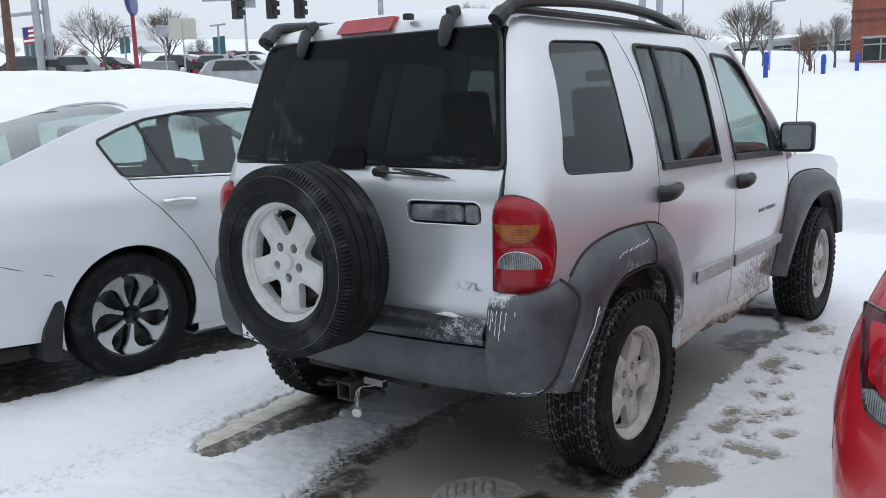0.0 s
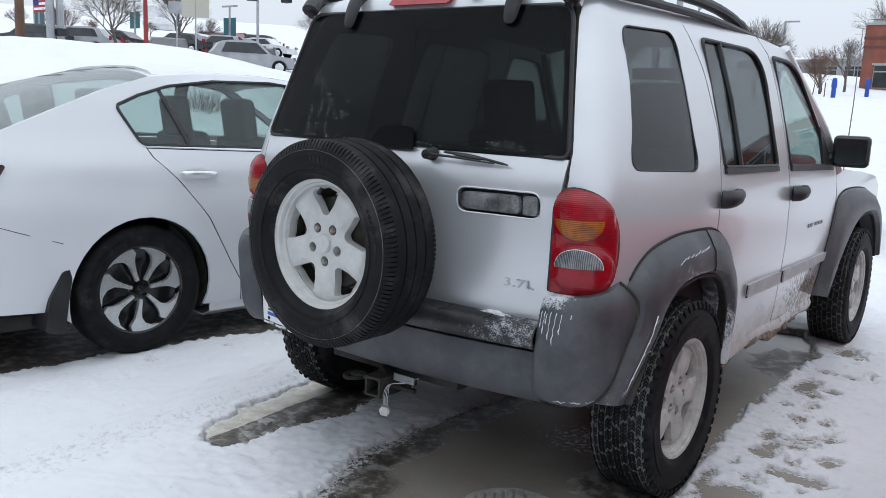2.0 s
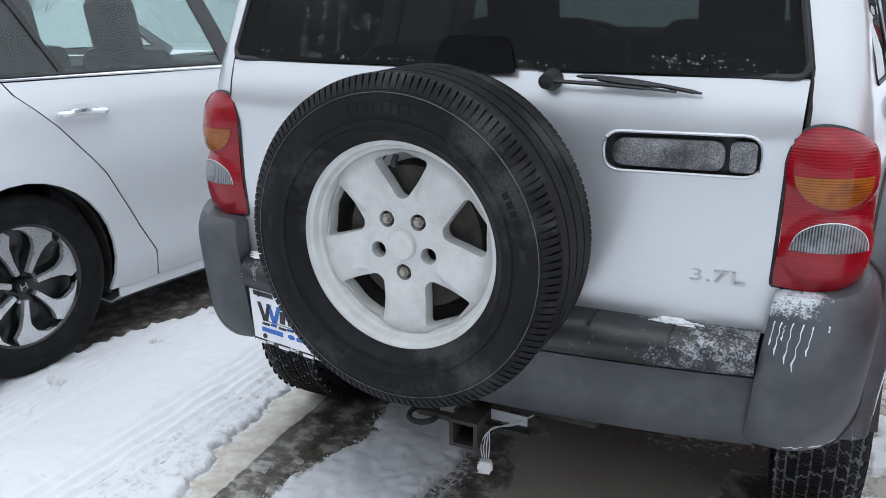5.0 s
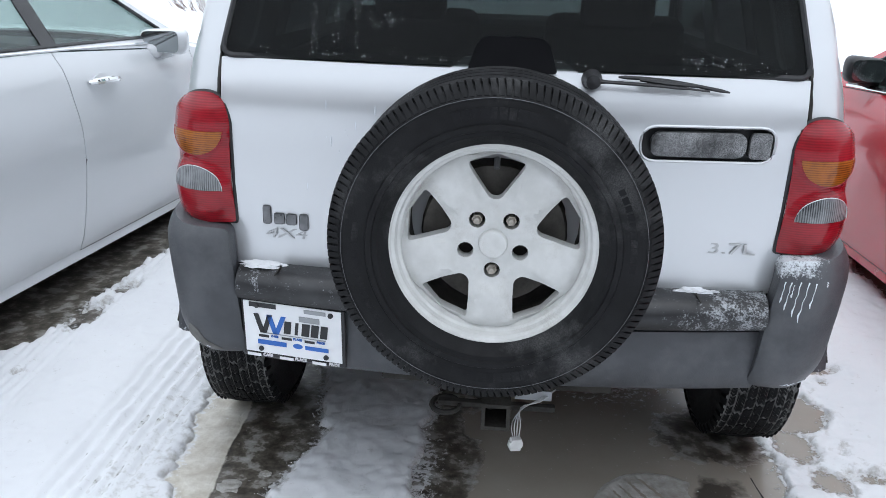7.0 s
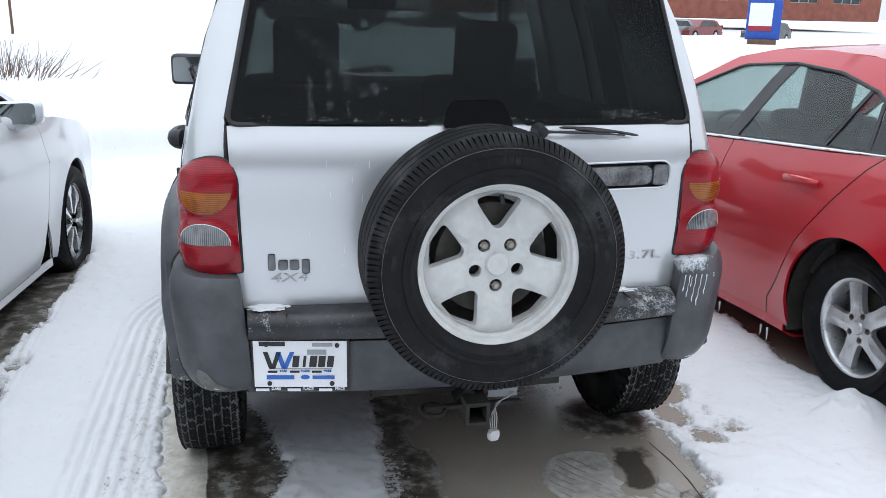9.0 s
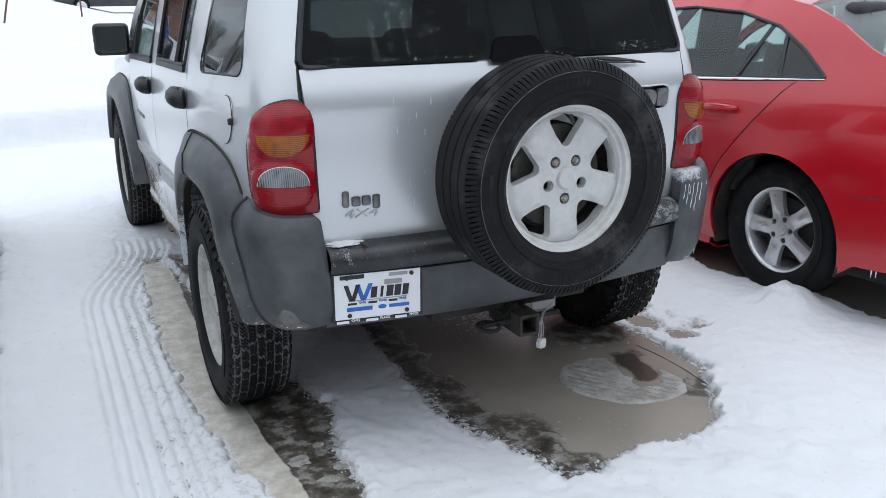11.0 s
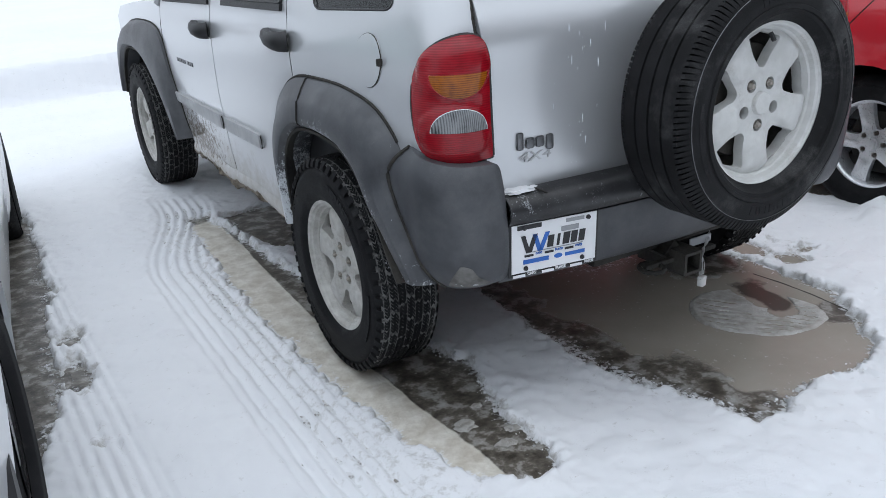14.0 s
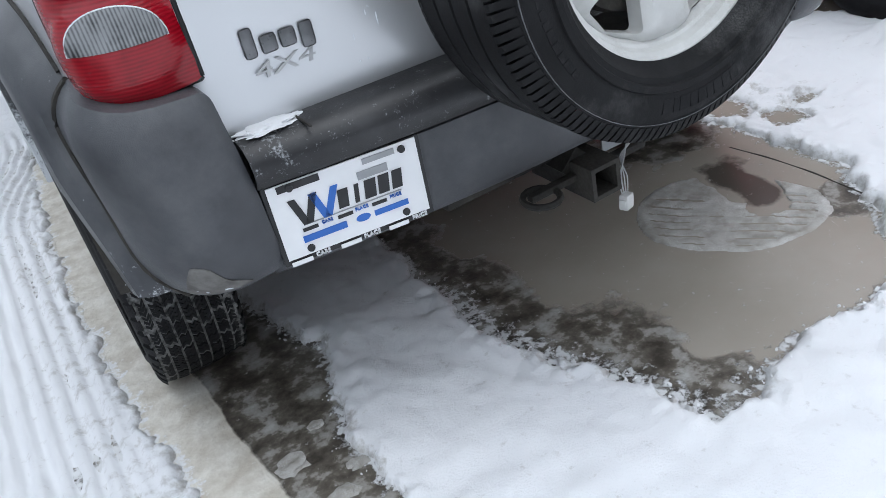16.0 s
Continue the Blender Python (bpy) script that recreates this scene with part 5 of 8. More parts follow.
        part("lens_edge", tube([lf(u, z, 0.0012) for u, z in amber + amber[:1]], 0.0014, 6), RED_LENS, l)
        part("lamp_gasket", tube([f(u, z, 0.004) for u, z in lamp + lamp[:1]], 0.0045, 6), BLACK_PLASTIC, l)
        # bumper end
        cf, u0 = bumper_corner(sx)
        cap = rounded([(u0, 0.475), (u0, 0.800), (u0 + 0.10, 0.806), (-0.470, 0.836), (-0.408, 0.755), (-0.452, 0.64), (-0.545, 0.475), (-0.58, 0.462)], [0.008, 0.02, 0.02, 0.015, 0.03, 0.05, 0.03, 0.02])
        end = part("bumper_end", panel(cap, cf, (), 0.015, 0.045), CLADDING, car, "grey plastic bumper corner, chipped and salted")
        part("bumper_seam", tube(smooth_path([cf(u, z, 0.0) for u, z in ((-0.478, 0.834), (-0.440, 0.800), (-0.416, 0.755), (-0.434, 0.69), (-0.462, 0.63), (-0.525, 0.52), (-0.562, 0.466))], 4), 0.006, 6), UNDER, car)
        if sx > 0:
            mark(end, "frost", lambda x, y, z: 0.85 * step_up(0.745, 0.785, z) * step_up(0.77, 0.70, x) + 0.25 * step_up(0.52, 0.47, z))
        else:
            scuff = rounded([(-0.570, 0.474), (-0.588, 0.515), (-0.602, 0.545), (-0.618, 0.537), (-0.628, 0.505), (-0.652, 0.480), (-0.610, 0.472)], 0.006)
            part("mud_patch", panel(scuff, lambda u, z, o: cf(u, z, o + 0.0015), (), 0.012, 0.003), ROAD_MUD, end, "dried grey mud patch")
            mark(end, "frost", lambda x, y, z: 0.30 * step_up(0.51, 0.47, z) + 0.2 * step_up(0.78, 0.80, z))
        # roof rail
        rail = smooth_path([(sx * x, y, z) for x, y, z in ((0.560, -0.475, 1.665), (0.575, -0.42, 1.71), (0.585, -0.33, 1.735), (0.60, 0.07, 1.757), (0.60, 0.5, 1.757), (0.598, 0.80, 1.73), (0.59, 0.97, 1.685))], 5)
        part("roof_rail", tube(rail, [0.026 if 3 < i < len(rail) - 4 else 0.034 for i in range(len(rail))], 10, squash=0.8), BLACK_PLASTIC, car, "black roof rail")
        part("ditch_trim", tube(smooth_path([(sx * 0.556, -0.475, 1.645), (sx * 0.572, -0.40, 1.70), (sx * 0.605, -0.2, 1.703), (sx * 0.62, 0.5, 1.70), (sx * 0.625, 1.2, 1.66)], 4), 0.014, 6), BLACK_PLASTIC, car)
        hx = -0.335 if sx < 0 else 0.36
        hinge = smooth_path([(hx, -0.405, 1.712), (hx, -0.452, 1.70), (hx, -0.478, 1.655), (hx, -0.498, 1.595)], 4)
        part("hinge", tube(hinge, [0.026] * 4 + [0.030] * 5 + [0.028, 0.026, 0.022, 0.012], 10, squash=0.5, up=(0, 1, 0.3)), BLACK_PLASTIC, car, "black window hinge")
    # roof, windscreen, bonnet
    stations = [(-0.447, 1.655, -0.425, 1.655), (-0.435, 1.69, -0.415, 1.68), (-0.40, 1.725, -0.385, 1.70), (-0.32, 1.745, -0.32, 1.703), (0.0, 1.768, 0, 1.705), (0.5, 1.782, 0.5, 1.70), (0.95, 1.772, 0.95, 1.685), (1.30, 1.735, 1.22, 1.668), (1.42, 1.70, 1.36, 1.645)]
    rows = [[(s * (suv_w(ye, 1.70) + 0.012), yc + (ye - yc) * s * s, zc + (ze - zc) * abs(s) ** 2.4) for s in np.linspace(-1, 1, 25)] for yc, zc, ye, ze in stations]
    part("roof", thicken(grid_mesh(rows), 0.02), SILVER, car, "silver roof")
    part("headliner", box(-0.52, 0.52, -0.36, 1.3, 1.655, 1.67, 0.005), LINER, car)
    ws = [(1.43, 1.695, 1.38, 1.635), (1.62, 1.53, 1.55, 1.47), (1.82, 1.33, 1.74, 1.28), (2.06, 1.10, 1.96, 1.08)]
    rows = [[(s * (suv_w(ye, ze) - 0.01), yc + (ye - yc) * s * s, zc + (ze - zc) * s * s) for s in np.linspace(-1, 1, 15)] for yc, zc, ye, ze in ws]
    part("windscreen", thicken(grid_mesh(rows), 0.005), GREEN_GLASS, car, "clear windscreen").visible_shadow = False
    for sx in (1, -1):
        part("windscreen_pillar", tube([(sx * (suv_w(1.36, 1.64) - 0.01), 1.37, 1.645), (sx * (suv_w(1.74, 1.28) - 0.005), 1.755, 1.275), (sx * (suv_w(1.96, 1.08) - 0.01), 1.975, 1.07)], 0.03, 8), SILVER, car)
    bon = [(2.0, 1.10, 1.96, 1.075), (2.4, 1.085, 2.4, 1.05), (2.9, 1.045, 2.9, 1.01), (3.2, 0.99, 3.15, 0.96), (3.34, 0.90, 3.24, 0.88), (3.38, 0.62, 3.26, 0.62), (3.36, 0.48, 3.24, 0.48)]
    rows = [[(s * (suv_w(ye, 0.95) - 0.012), yc + (ye - yc) * s * s, zc + (ze - zc) * s ** 4) for s in np.linspace(-1, 1, 17)] for yc, zc, ye, ze in bon]
    part("bonnet", thicken(grid_mesh(rows), 0.02), SILVER, car, "silver bonnet and nose")
    part("aerial", tube([(0.805, 2.115, 1.03), (0.815, 2.10, 1.06), (0.845, 2.0, 1.41), (0.868, 1.90, 1.78)], [0.007, 0.0035, 0.0025, 0.002], 6), GALV_ROD, car, "thin steel whip aerial")
    part("aerial_base", tube([(0.79, 2.12, 1.005), (0.805, 2.115, 1.04)], [0.02, 0.012], 10), BLACK_PLASTIC, car)

    # tailgate: lower door, glass above
    def tail(x, z, o):
        return (x, suv_r(z) - 0.035 * (1 - (x / 0.66) ** 2) - o, z)
    def gate(x, z, o):
        crown = 0.010 * math.exp(-(((z - 1.12) / 0.05) ** 2))
        return tail(x, z, o + crown)
    edge = [(-0.645, 0.70), (0.645, 0.70), (0.652, 1.10), (0.655, 1.192), (0.15, 1.192), (0.12, 1.215), (-0.10, 1.215), (-0.13, 1.192), (-0.655, 1.192), (-0.652, 1.10)]
    pocket = rounded([(0.296, 1.010), (0.592, 1.012), (0.592, 1.092), (0.296, 1.089)], 0.036)
    g = part("tailgate", panel(edge, gate, [pocket], 0.04, 0.025), SILVER, car, "silver side-hinged tailgate, shaded behind the spare wheel")
    part("handle_cup", panel(pocket, lambda u, v, o: gate(u, v, o - 0.018), (), 0.02, 0.004), BLACK_PLASTIC, g, "recessed black handle cup")
    rimp = pocket + pocket[:2]
    part("handle_bezel", tube([gate(*p, -0.001) for p in rimp], 0.0035, 6), SILVER, g)
    part("door_handle", panel(rounded([(0.318, 1.022), (0.526, 1.022), (0.526, 1.079), (0.318, 1.076)], 0.024), lambda u, v, o: gate(u, v, o + 0.012 - 0.02 * abs((v - 1.050) / 0.036) ** 3), (), 0.012, 0.018), FROSTED, g, "frosted black pull handle")
    part("lock_button", panel(rounded([(0.535, 1.022), (0.582, 1.022), (0.582, 1.080), (0.535, 1.080)], 0.012), lambda u, v, o: gate(u, v, o + 0.006), (), 0.02, 0.014), FROSTED, g)
    glass = rounded([(-0.655, 1.197), (0.655, 1.197), (0.56, 1.652), (-0.56, 1.652)], [0.03, 0.03, 0.05, 0.05])
    gl = part("rear_window", panel(glass, lambda u, v, o: tail(u, v, o + 0.006), (), 0.05, 0.005), REAR_GLASS, car, "dark rear window spattered with frozen drops")
    gl.visible_shadow = False
    frit = [(x * 0.955, 1.425 + (z - 1.425) * 0.93) for x, z in glass]
    part("window_border", panel(glass, lambda u, v, o: tail(u, v, o - 0.001), [frit], 0.05, 0.004), GLOSS_BLACK, gl, "black window border")
    part("seal", tube([tail(*p, 0.004) for p in glass + glass[:2]], 0.007, 6), BLACK_PLASTIC, gl)
    bub = rounded([(-0.092, 1.19), (0.105, 1.19), (0.08, 1.262), (-0.068, 1.262)], [0.01, 0.01, 0.025, 0.025])
    part("wiper_cover", panel(bub, lambda u, v, o: tail(u, v, o + 0.010 + 0.010 * (1.262 - v) / 0.07), (), 0.02, 0.006), COVER, gl, "black cover on the glass")
    arm = smooth_path([gate(0.175, 1.181, 0.030), gate(0.23, 1.180, 0.036), gate(0.33, 1.176, 0.034), gate(0.43, 1.168, 0.026)], 4)
    wp = part("rear_wiper", tube(arm, [0.009] * 3 + [0.0065] * (len(arm) - 6) + [0.004] * 3, 8, squash=0.6), BLACK_PLASTIC, car, "black rear wiper arm")
    part("blade", tube(smooth_path([gate(0.235, 1.190, 0.022), gate(0.34, 1.186, 0.026), gate(0.475, 1.166, 0.020)], 5), [0.002] + [0.0045] * 9 + [0.002], 6), BLACK_PLASTIC, wp)
    part("blade_bridge", tube([gate(0.28, 1.187, 0.030), gate(0.335, 1.182, 0.036), gate(0.40, 1.178, 0.030)], [0.004, 0.006, 0.004], 6), BLACK_PLASTIC, wp)
    part("pivot", lathe([(0.0, -0.046), (0.015, -0.044), (0.019, -0.02), (0.023, 0.0)], 18, "y"), BLACK_PLASTIC, wp, "", pose(*gate(0.18, 1.180, 0.0)))
    part("brake_lamp", panel(rounded([(-0.18, 1.672), (0.09, 1.672), (0.097, 1.722), (-0.155, 1.722)], 0.012), lambda u, v, o: (u, -0.448 + (v - 1.672) * 0.55 - o - 0.012, v), (), 0.03, 0.03), FADED_RED, car, "faded red high brake lamp")
    part("washer_jet", box(0.155, 0.185, -0.462, -0.43, 1.70, 1.722, 0.005), BLACK_PLASTIC, car)
    ice = bmesh.new()
    rnd = random.Random(4)
    for k in range(230):
        if k < 120:
            s = rnd.random()
            u, v = (-0.46 + 0.20 * s + rnd.gauss(0, 0.012), 1.43 - 0.16 * s + rnd.gauss(0, 0.010)) if k < 60 else (rnd.choice((-0.44, -0.39, -0.34, -0.26)) + rnd.gauss(0, 0.004), 1.21 + 0.13 * rnd.random())
        else:
            u, v = (rnd.gauss(0.43, 0.05), 1.215 + abs(rnd.gauss(0, 0.012))) if k < 165 else (rnd.uniform(-0.6, 0.6), 1.205 + abs(rnd.gauss(0, 0.006)))
        bmesh.ops.create_icosphere(ice, subdivisions=1, radius=rnd.uniform(0.0004, 0.0014), matrix=Matrix.Translation(tail(u, v, 0.007)))
    part("ice_drops", ice, ICE, gl, "frozen drops of slush")["kind"] = "stuff"
    drops = bmesh.new()
    for k in range(30):
        u, v = rnd.gauss(-0.34, 0.05), rnd.uniform(0.72, 1.12)
        bmesh.ops.create_icosphere(drops, subdivisions=1, radius=rnd.uniform(0.0006, 0.0016), matrix=Matrix.Translation(gate(u, v, 0.001)) @ Matrix.Diagonal((1, 1, rnd.choice((1, 1, 4, 9)), 1)))
    part("ice_drops", drops, ICE, g, "frozen drops of slush")["kind"] = "stuff"
    # badges
    for k, (w, h, dz) in enumerate(((0.020, 0.046, 0.0), (0.026, 0.028, -0.008), (0.026, 0.028, -0.008), (0.022, 0.040, -0.013))):
        part("badge_block", moved(box(-w / 2, w / 2, -0.004, 0.004, -h / 2, h / 2, 0.006, 2), pose(*gate(-0.553 + 0.03 * k, 0.832 + dz, 0.003))), BADGE, g, "dark grey plain badge block")
    part("badge", moved(lettering("4X4", 0.034), pose(*gate(-0.508, 0.776, 0.003)) @ Matrix(((1.75, 0, 0.25, 0), (0, 1, 0, 0), (0, 0, 1, 0), (0, 0, 0, 1)))), MOULDING, g, "small silver 4x4 badge")
    part("badge", moved(lettering("3.7L", 0.037), pose(*gate(0.530, 0.798, 0.003)) @ Matrix(((1.75, 0, 0.0, 0), (0, 1, 0, 0), (0, 0, 1, 0), (0, 0, 0, 1)))), MOULDING, g, "small silver 3.7L badge")
    # bumper
    bow = lambda x: 0.058 * (x / 0.62) ** 2  # noqa: E731
    prof = [(-0.58, 0.704), (-0.64, 0.707), (-0.690, 0.705), (-0.716, 0.698), (-0.732, 0.683), (-0.738, 0.664), (-0.735, 0.645), (-0.724, 0.630), (-0.700, 0.622), (-0.66, 0.620)]
    rows = [[(x, y + bow(x), z) for y, z in prof] for x in np.linspace(-0.622, 0.622, 49)]
    pad = part("step_pad", thicken(grid_mesh(rows), 0.01), STEP_PAD, car, "rounded black bumper step, frosted at one end")
    mark(pad, "frost", lambda x, y, z: 0.31 * step_up(0.36, 0.50, x + 0.05 * math.sin(40 * y)) + 0.30 + 0.2 * step_up(-0.50, -0.58, x) * step_up(0.64, 0.69, z))
    prof = [(-0.66, 0.626), (-0.694, 0.612), (-0.700, 0.54), (-0.694, 0.475), (-0.678, 0.455), (-0.60, 0.448), (-0.52, 0.46)]
    rows = [[(x, y + bow(x), z) for y, z in prof] for x in np.linspace(-0.628, 0.628, 33)]
    mark(part("bumper_cover", thicken(grid_mesh(rows), 0.012), CLADDING, car, "grey plastic bumper"), "frost", lambda x, y, z: 0.05)
    for u in (-0.52, -0.18, 0.0, 0.3, 0.46):
        part("pad_groove", moved(box(-0.0018, 0.0018, -0.735, -0.60, 0.7035, 0.7075, 0.0008), pose(u, bow(u), 0)), UNDER, car)
    rnd = random.Random(9)
    for (u, y, sxx, syy) in ((0.46, -0.638, 0.045, 0.012), (-0.565, -0.630, 0.050, 0.026)):
        b = bmesh.new()
        bmesh.ops.create_icosphere(b, subdivisions=4, radius=1.0)
        for v in b.verts:
            n = noise.noise(v.co * 1.7 + Vector((u * 9, 0, 0))) + 0.5 * noise.noise(v.co * 5.0)
            v.co = Vector((u + v.co.x * sxx * (1 + 0.5 * n), y + v.co.y * syy * (1 + 0.5 * n), 0.7055 + max(-0.1, v.co.z) * 0.006 * (1 + n)))
        part("snow_clump", b, FAR_SNOW, car, "snow left on the bumper")
    # frozen runs of meltwater on the right bumper end and chips on the flares
    cf, u0 = bumper_corner(1)
    for du, top, ln in ((0.012, 0.755, 0.050), (0.024, 0.756, 0.068), (0.031, 0.750, 0.030), (0.044, 0.758, 0.085), (0.056, 0.758, 0.098), (0.066, 0.756, 0.060), (0.082, 0.758, 0.012)):
        pts = [cf(u0 + du + 0.0012 * math.sin(3 * i + 50 * du), top - ln * i / 6, 0.0003) for i in range(7)]
        part("ice_run", tube(pts, [0.0016, 0.0011, 0.0008, 0.0008, 0.0010, 0.0021, 0.0008], 6), ICE, car, "frozen white drip down the bumper corner")
    for sx in (1, -1):
        cf, u0 = bumper_corner(sx)
        for k in range(5 if sx > 0 else 2):
            a = u0 + 0.07 + 0.034 * k + rnd.uniform(-0.01, 0.01)
            pts = [cf(a + 0.0055 * i, 0.477 + 0.009 * rnd.random(), -0.001) for i in range(6)]
            part("salt_crust", tube(pts, [0.0005] + [rnd.uniform(0.0008, 0.0028) for i in range(4)] + [0.0005], 6), ICE, car, "white salt crust along the bumper's lower edge")
    chips = bmesh.new()
    for k in range(34):
        sx = rnd.choice((1, -1))
        y, z = rnd.gauss(-0.41, 0.03), 0.47 + abs(rnd.gauss(0, 0.09))
        bmesh.ops.create_icosphere(chips, subdivisions=1, radius=rnd.uniform(0.0005, 0.0022), matrix=Matrix.Translation((sx * 0.846, y + 0.35 * (0.46 - z) * -0.1, z)) @ Matrix.Diagonal((0.6, 1, rnd.uniform(0.6, 2.5), 1)))
    part("salt_chips", chips, ICE, car, "white salt crust on the flares")["kind"] = "stuff"
    PLATE = pose(-0.486, -0.678, 0.552, 3, 0, -9.6)
    # dealer plate: frame and plain bars in place of its lettering
    pl = part("licence_plate", moved(box(-0.134, 0.134, -0.004, 0.004, -0.078, 0.074, 0.003), PLATE @ pose(0, 0.006, 0)), BLACK_PLASTIC, car, "white dealer plate in a black frame", None)
    face = PLATE
    part("plate_face", moved(box(-0.126, 0.126, -0.001, 0.001, -0.066, 0.072, 0.0), face), PLATE_WHITE, pl)
    def bar(x, z, w, h, mat, shear=0.0):
        b = box(-w / 2, w / 2, -0.0008, 0.0008, -h / 2, h / 2)
        for v in b.verts:
            v.co.x += shear * v.co.z
        part("plate_bar", moved(b, face @ pose(x, -0.0022, z)), mat, pl)
    bar(0.045, 0.040, 0.052, 0.014, INK_GREY)
    for k, wd in enumerate((0.016, 0.007, 0.018, 0.017, 0.016)):
        bar(-0.012 + 0.0235 * k, 0.012, wd * 1.1, 0.033, INK_BLACK, 0.12)
    for x, sh, mt in ((-0.086, -0.30, INK_BLACK), (-0.066, 0.34, INK_BLACK), (-0.052, -0.30, INK_BLUE), (-0.032, 0.42, INK_BLUE)):
        bar(x, 0.015, 0.0125, 0.050, mt, sh)
    bar(0.0, -0.010, 0.17, 0.0015, INK_GREY)
    for k in range(3):
        bar(-0.076 + 0.06 * k, -0.019, 0.026, 0.006, INK_BLACK)
        part("plate_words", moved(lettering(("CARS", "PLACE", "PRICE")[k], 0.008), face @ pose(-0.047 + 0.06 * k, -0.0025, -0.019)), INK_BLUE, pl)
    bar(-0.055, -0.036, 0.075, 0.012, INK_BLUE)
    bar(0.062, -0.036, 0.060, 0.010, INK_BLUE)
    b = moved(lathe([(0.0, -0.001), (0.011, -0.001), (0.012, 0.001)], 18, "y"), face @ pose(0.012, -0.0012, -0.036) @ Matrix.Diagonal((1.1, 1, 0.6, 1)))
    part("plate_oval", b, INK_BLUE, pl)
    bar(-0.075, 0.064, 0.07, 0.012, INK_BLACK)
    bar(0.06, 0.062, 0.055, 0.010, INK_GREY)
    for k in range(3):
        bar(-0.105 + 0.086 * k, -0.0742, 0.036, 0.0075, PLATE_WHITE)
        part("plate_words", moved(lettering(("CARS", "PLACE", "PRICE")[k], 0.0105), face @ pose(-0.068 + 0.087 * k, -0.0025, -0.0742)), PLATE_WHITE, pl)
    for x, z in ((-0.085, -0.055), (0.085, -0.055), (-0.09, 0.062), (0.10, 0.06)):
        part("screw", moved(lathe([(0.0, -0.005), (0.006, -0.004), (0.0068, 0.0)], 12, "y"), face @ pose(x, -0.001, z)), BLACK_PLASTIC, pl)
    # underside: floor, axle, tow hitch with its dangling plug
    part("underbody", merge(box(-0.66, 0.66, -0.52, 3.2, 0.40, 0.48, 0.03), box(-0.4, 0.35, 0.35, 1.2, 0.30, 0.42, 0.04), box(-0.5, 0.1, -0.42, -0.2, 0.40, 0.47, 0.03)), UNDER, car, "black underside")
    part("rear_axle", merge(tube([(-0.72, 0, 0.36), (0.72, 0, 0.36)], 0.045, 10), moved(lathe([(0.0, -0.12), (0.10, -0.08), (0.13, 0.0), (0.10, 0.08), (0.0, 0.12)], 18, "y"), pose(0.08, 0, 0.36))), UNDER, car)
    part("exhaust", tube(smooth_path([(0.42, 0.9, 0.36), (0.45, 0.3, 0.38), (0.50, -0.25, 0.43), (0.50, -0.42, 0.44)], 4), 0.03, 10), STEEL, car)
    hitch = merge(box(-0.28, 0.30, -0.60, -0.53, 0.400, 0.445, 0.006), tube([(0.0, -0.52, 0.395), (0.0, -0.64, 0.392)], 0.040, 4))
    tubeo = [(-0.020, 0.338), (0.050, 0.338), (0.050, 0.408), (-0.020, 0.408)]
    socket = panel(tubeo, lambda u, v, o: (u, -0.705 - o, v), [[(0.015 + (u - 0.015) * 0.74, 0.373 + (v - 0.373) * 0.74) for u, v in tubeo]], 0.05, 0.2)
    h = part("tow_hitch", merge(hitch, socket), UNDER, car, "black square tow hitch receiver", None, 30)
    part("chain_loop", merge(tube([(-0.11 + 0.035 * math.cos(a), -0.66 + 0.04 * math.sin(a), 0.375) for a in np.linspace(0, 2 * math.pi, 16)], 0.007, 6), box(-0.13, 0.16, -0.66, -0.64, 0.37, 0.385, 0.004)), UNDER, h)
    part("hitch_label", box(0.06, 0.15, -0.646, -0.642, 0.395, 0.42), INK_GREY, h, "worn pale sticker")
    wires = bmesh.new()
    for k in range(4):
        wires = merge(wires, tube(smooth_path([(0.16, -0.63, 0.42), (0.11 + 0.004 * k, -0.66, 0.40), (0.075, -0.69 + 0.004 * k, 0.39), (0.066 + 0.007 * (k - 1.5), -0.692, 0.352), (0.067 + 0.005 * (k - 1.5), -0.693, 0.318)], 4), 0.0014, 5))
    wr = part("trailer_wire", wires, MOULDING, car, "thin wires hanging from the hitch")
    part("plug", moved(merge(box(-0.014, 0.014, -0.01, 0.01, -0.018, 0.014, 0.004), box(-0.018, 0.018, -0.008, 0.008, -0.01, 0.006, 0.003)), pose(0.067, -0.695, 0.30, 0, 6, 20)), ALLOY, wr, "frosted flat trailer plug")
    # cabin
    part("cabin_floor", box(-0.70, 0.70, -0.50, 2.1, 0.52, 0.60, 0.01), TRIM, car)
    for sx in (1, -1):
        part("cabin_lining", box(sx * 0.735, sx * 0.765, -0.40, 1.9, 0.60, 1.10, 0.01), TRIM, car)
    part("cargo_trim", box(-0.6, 0.6, -0.555, -0.53, 0.6, 1.17, 0.01), TRIM, car)
    part("dashboard", moved(box(-0.7, 0.7, -0.18, 0.22, -0.15, 0.16, 0.06, 3), pose(0, 1.83, 0.98)), TRIM, car, "charcoal dashboard")
    part("steering_wheel", moved(lathe([(0.17, -0.014), (0.186, 0.0), (0.17, 0.014), (0.157, 0.0), (0.17, -0.014)], 30, "y"), pose(-0.37, 1.50, 1.02, -25)), TRIM, car)
    part("cabin_mirror", merge(moved(box(-0.12, 0.12, -0.02, 0.02, -0.03, 0.03, 0.014, 2), pose(0, 1.42, 1.53)), tube([(0, 1.44, 1.54), (0, 1.46, 1.64)], 0.01)), TRIM, car, "inside mirror")
    for x in (-0.37, 0.37):
        seat(car, x, 1.05, 0.63)
    for x in (-0.42, 0.42):
        seat(car, x, 0.25, 0.36)
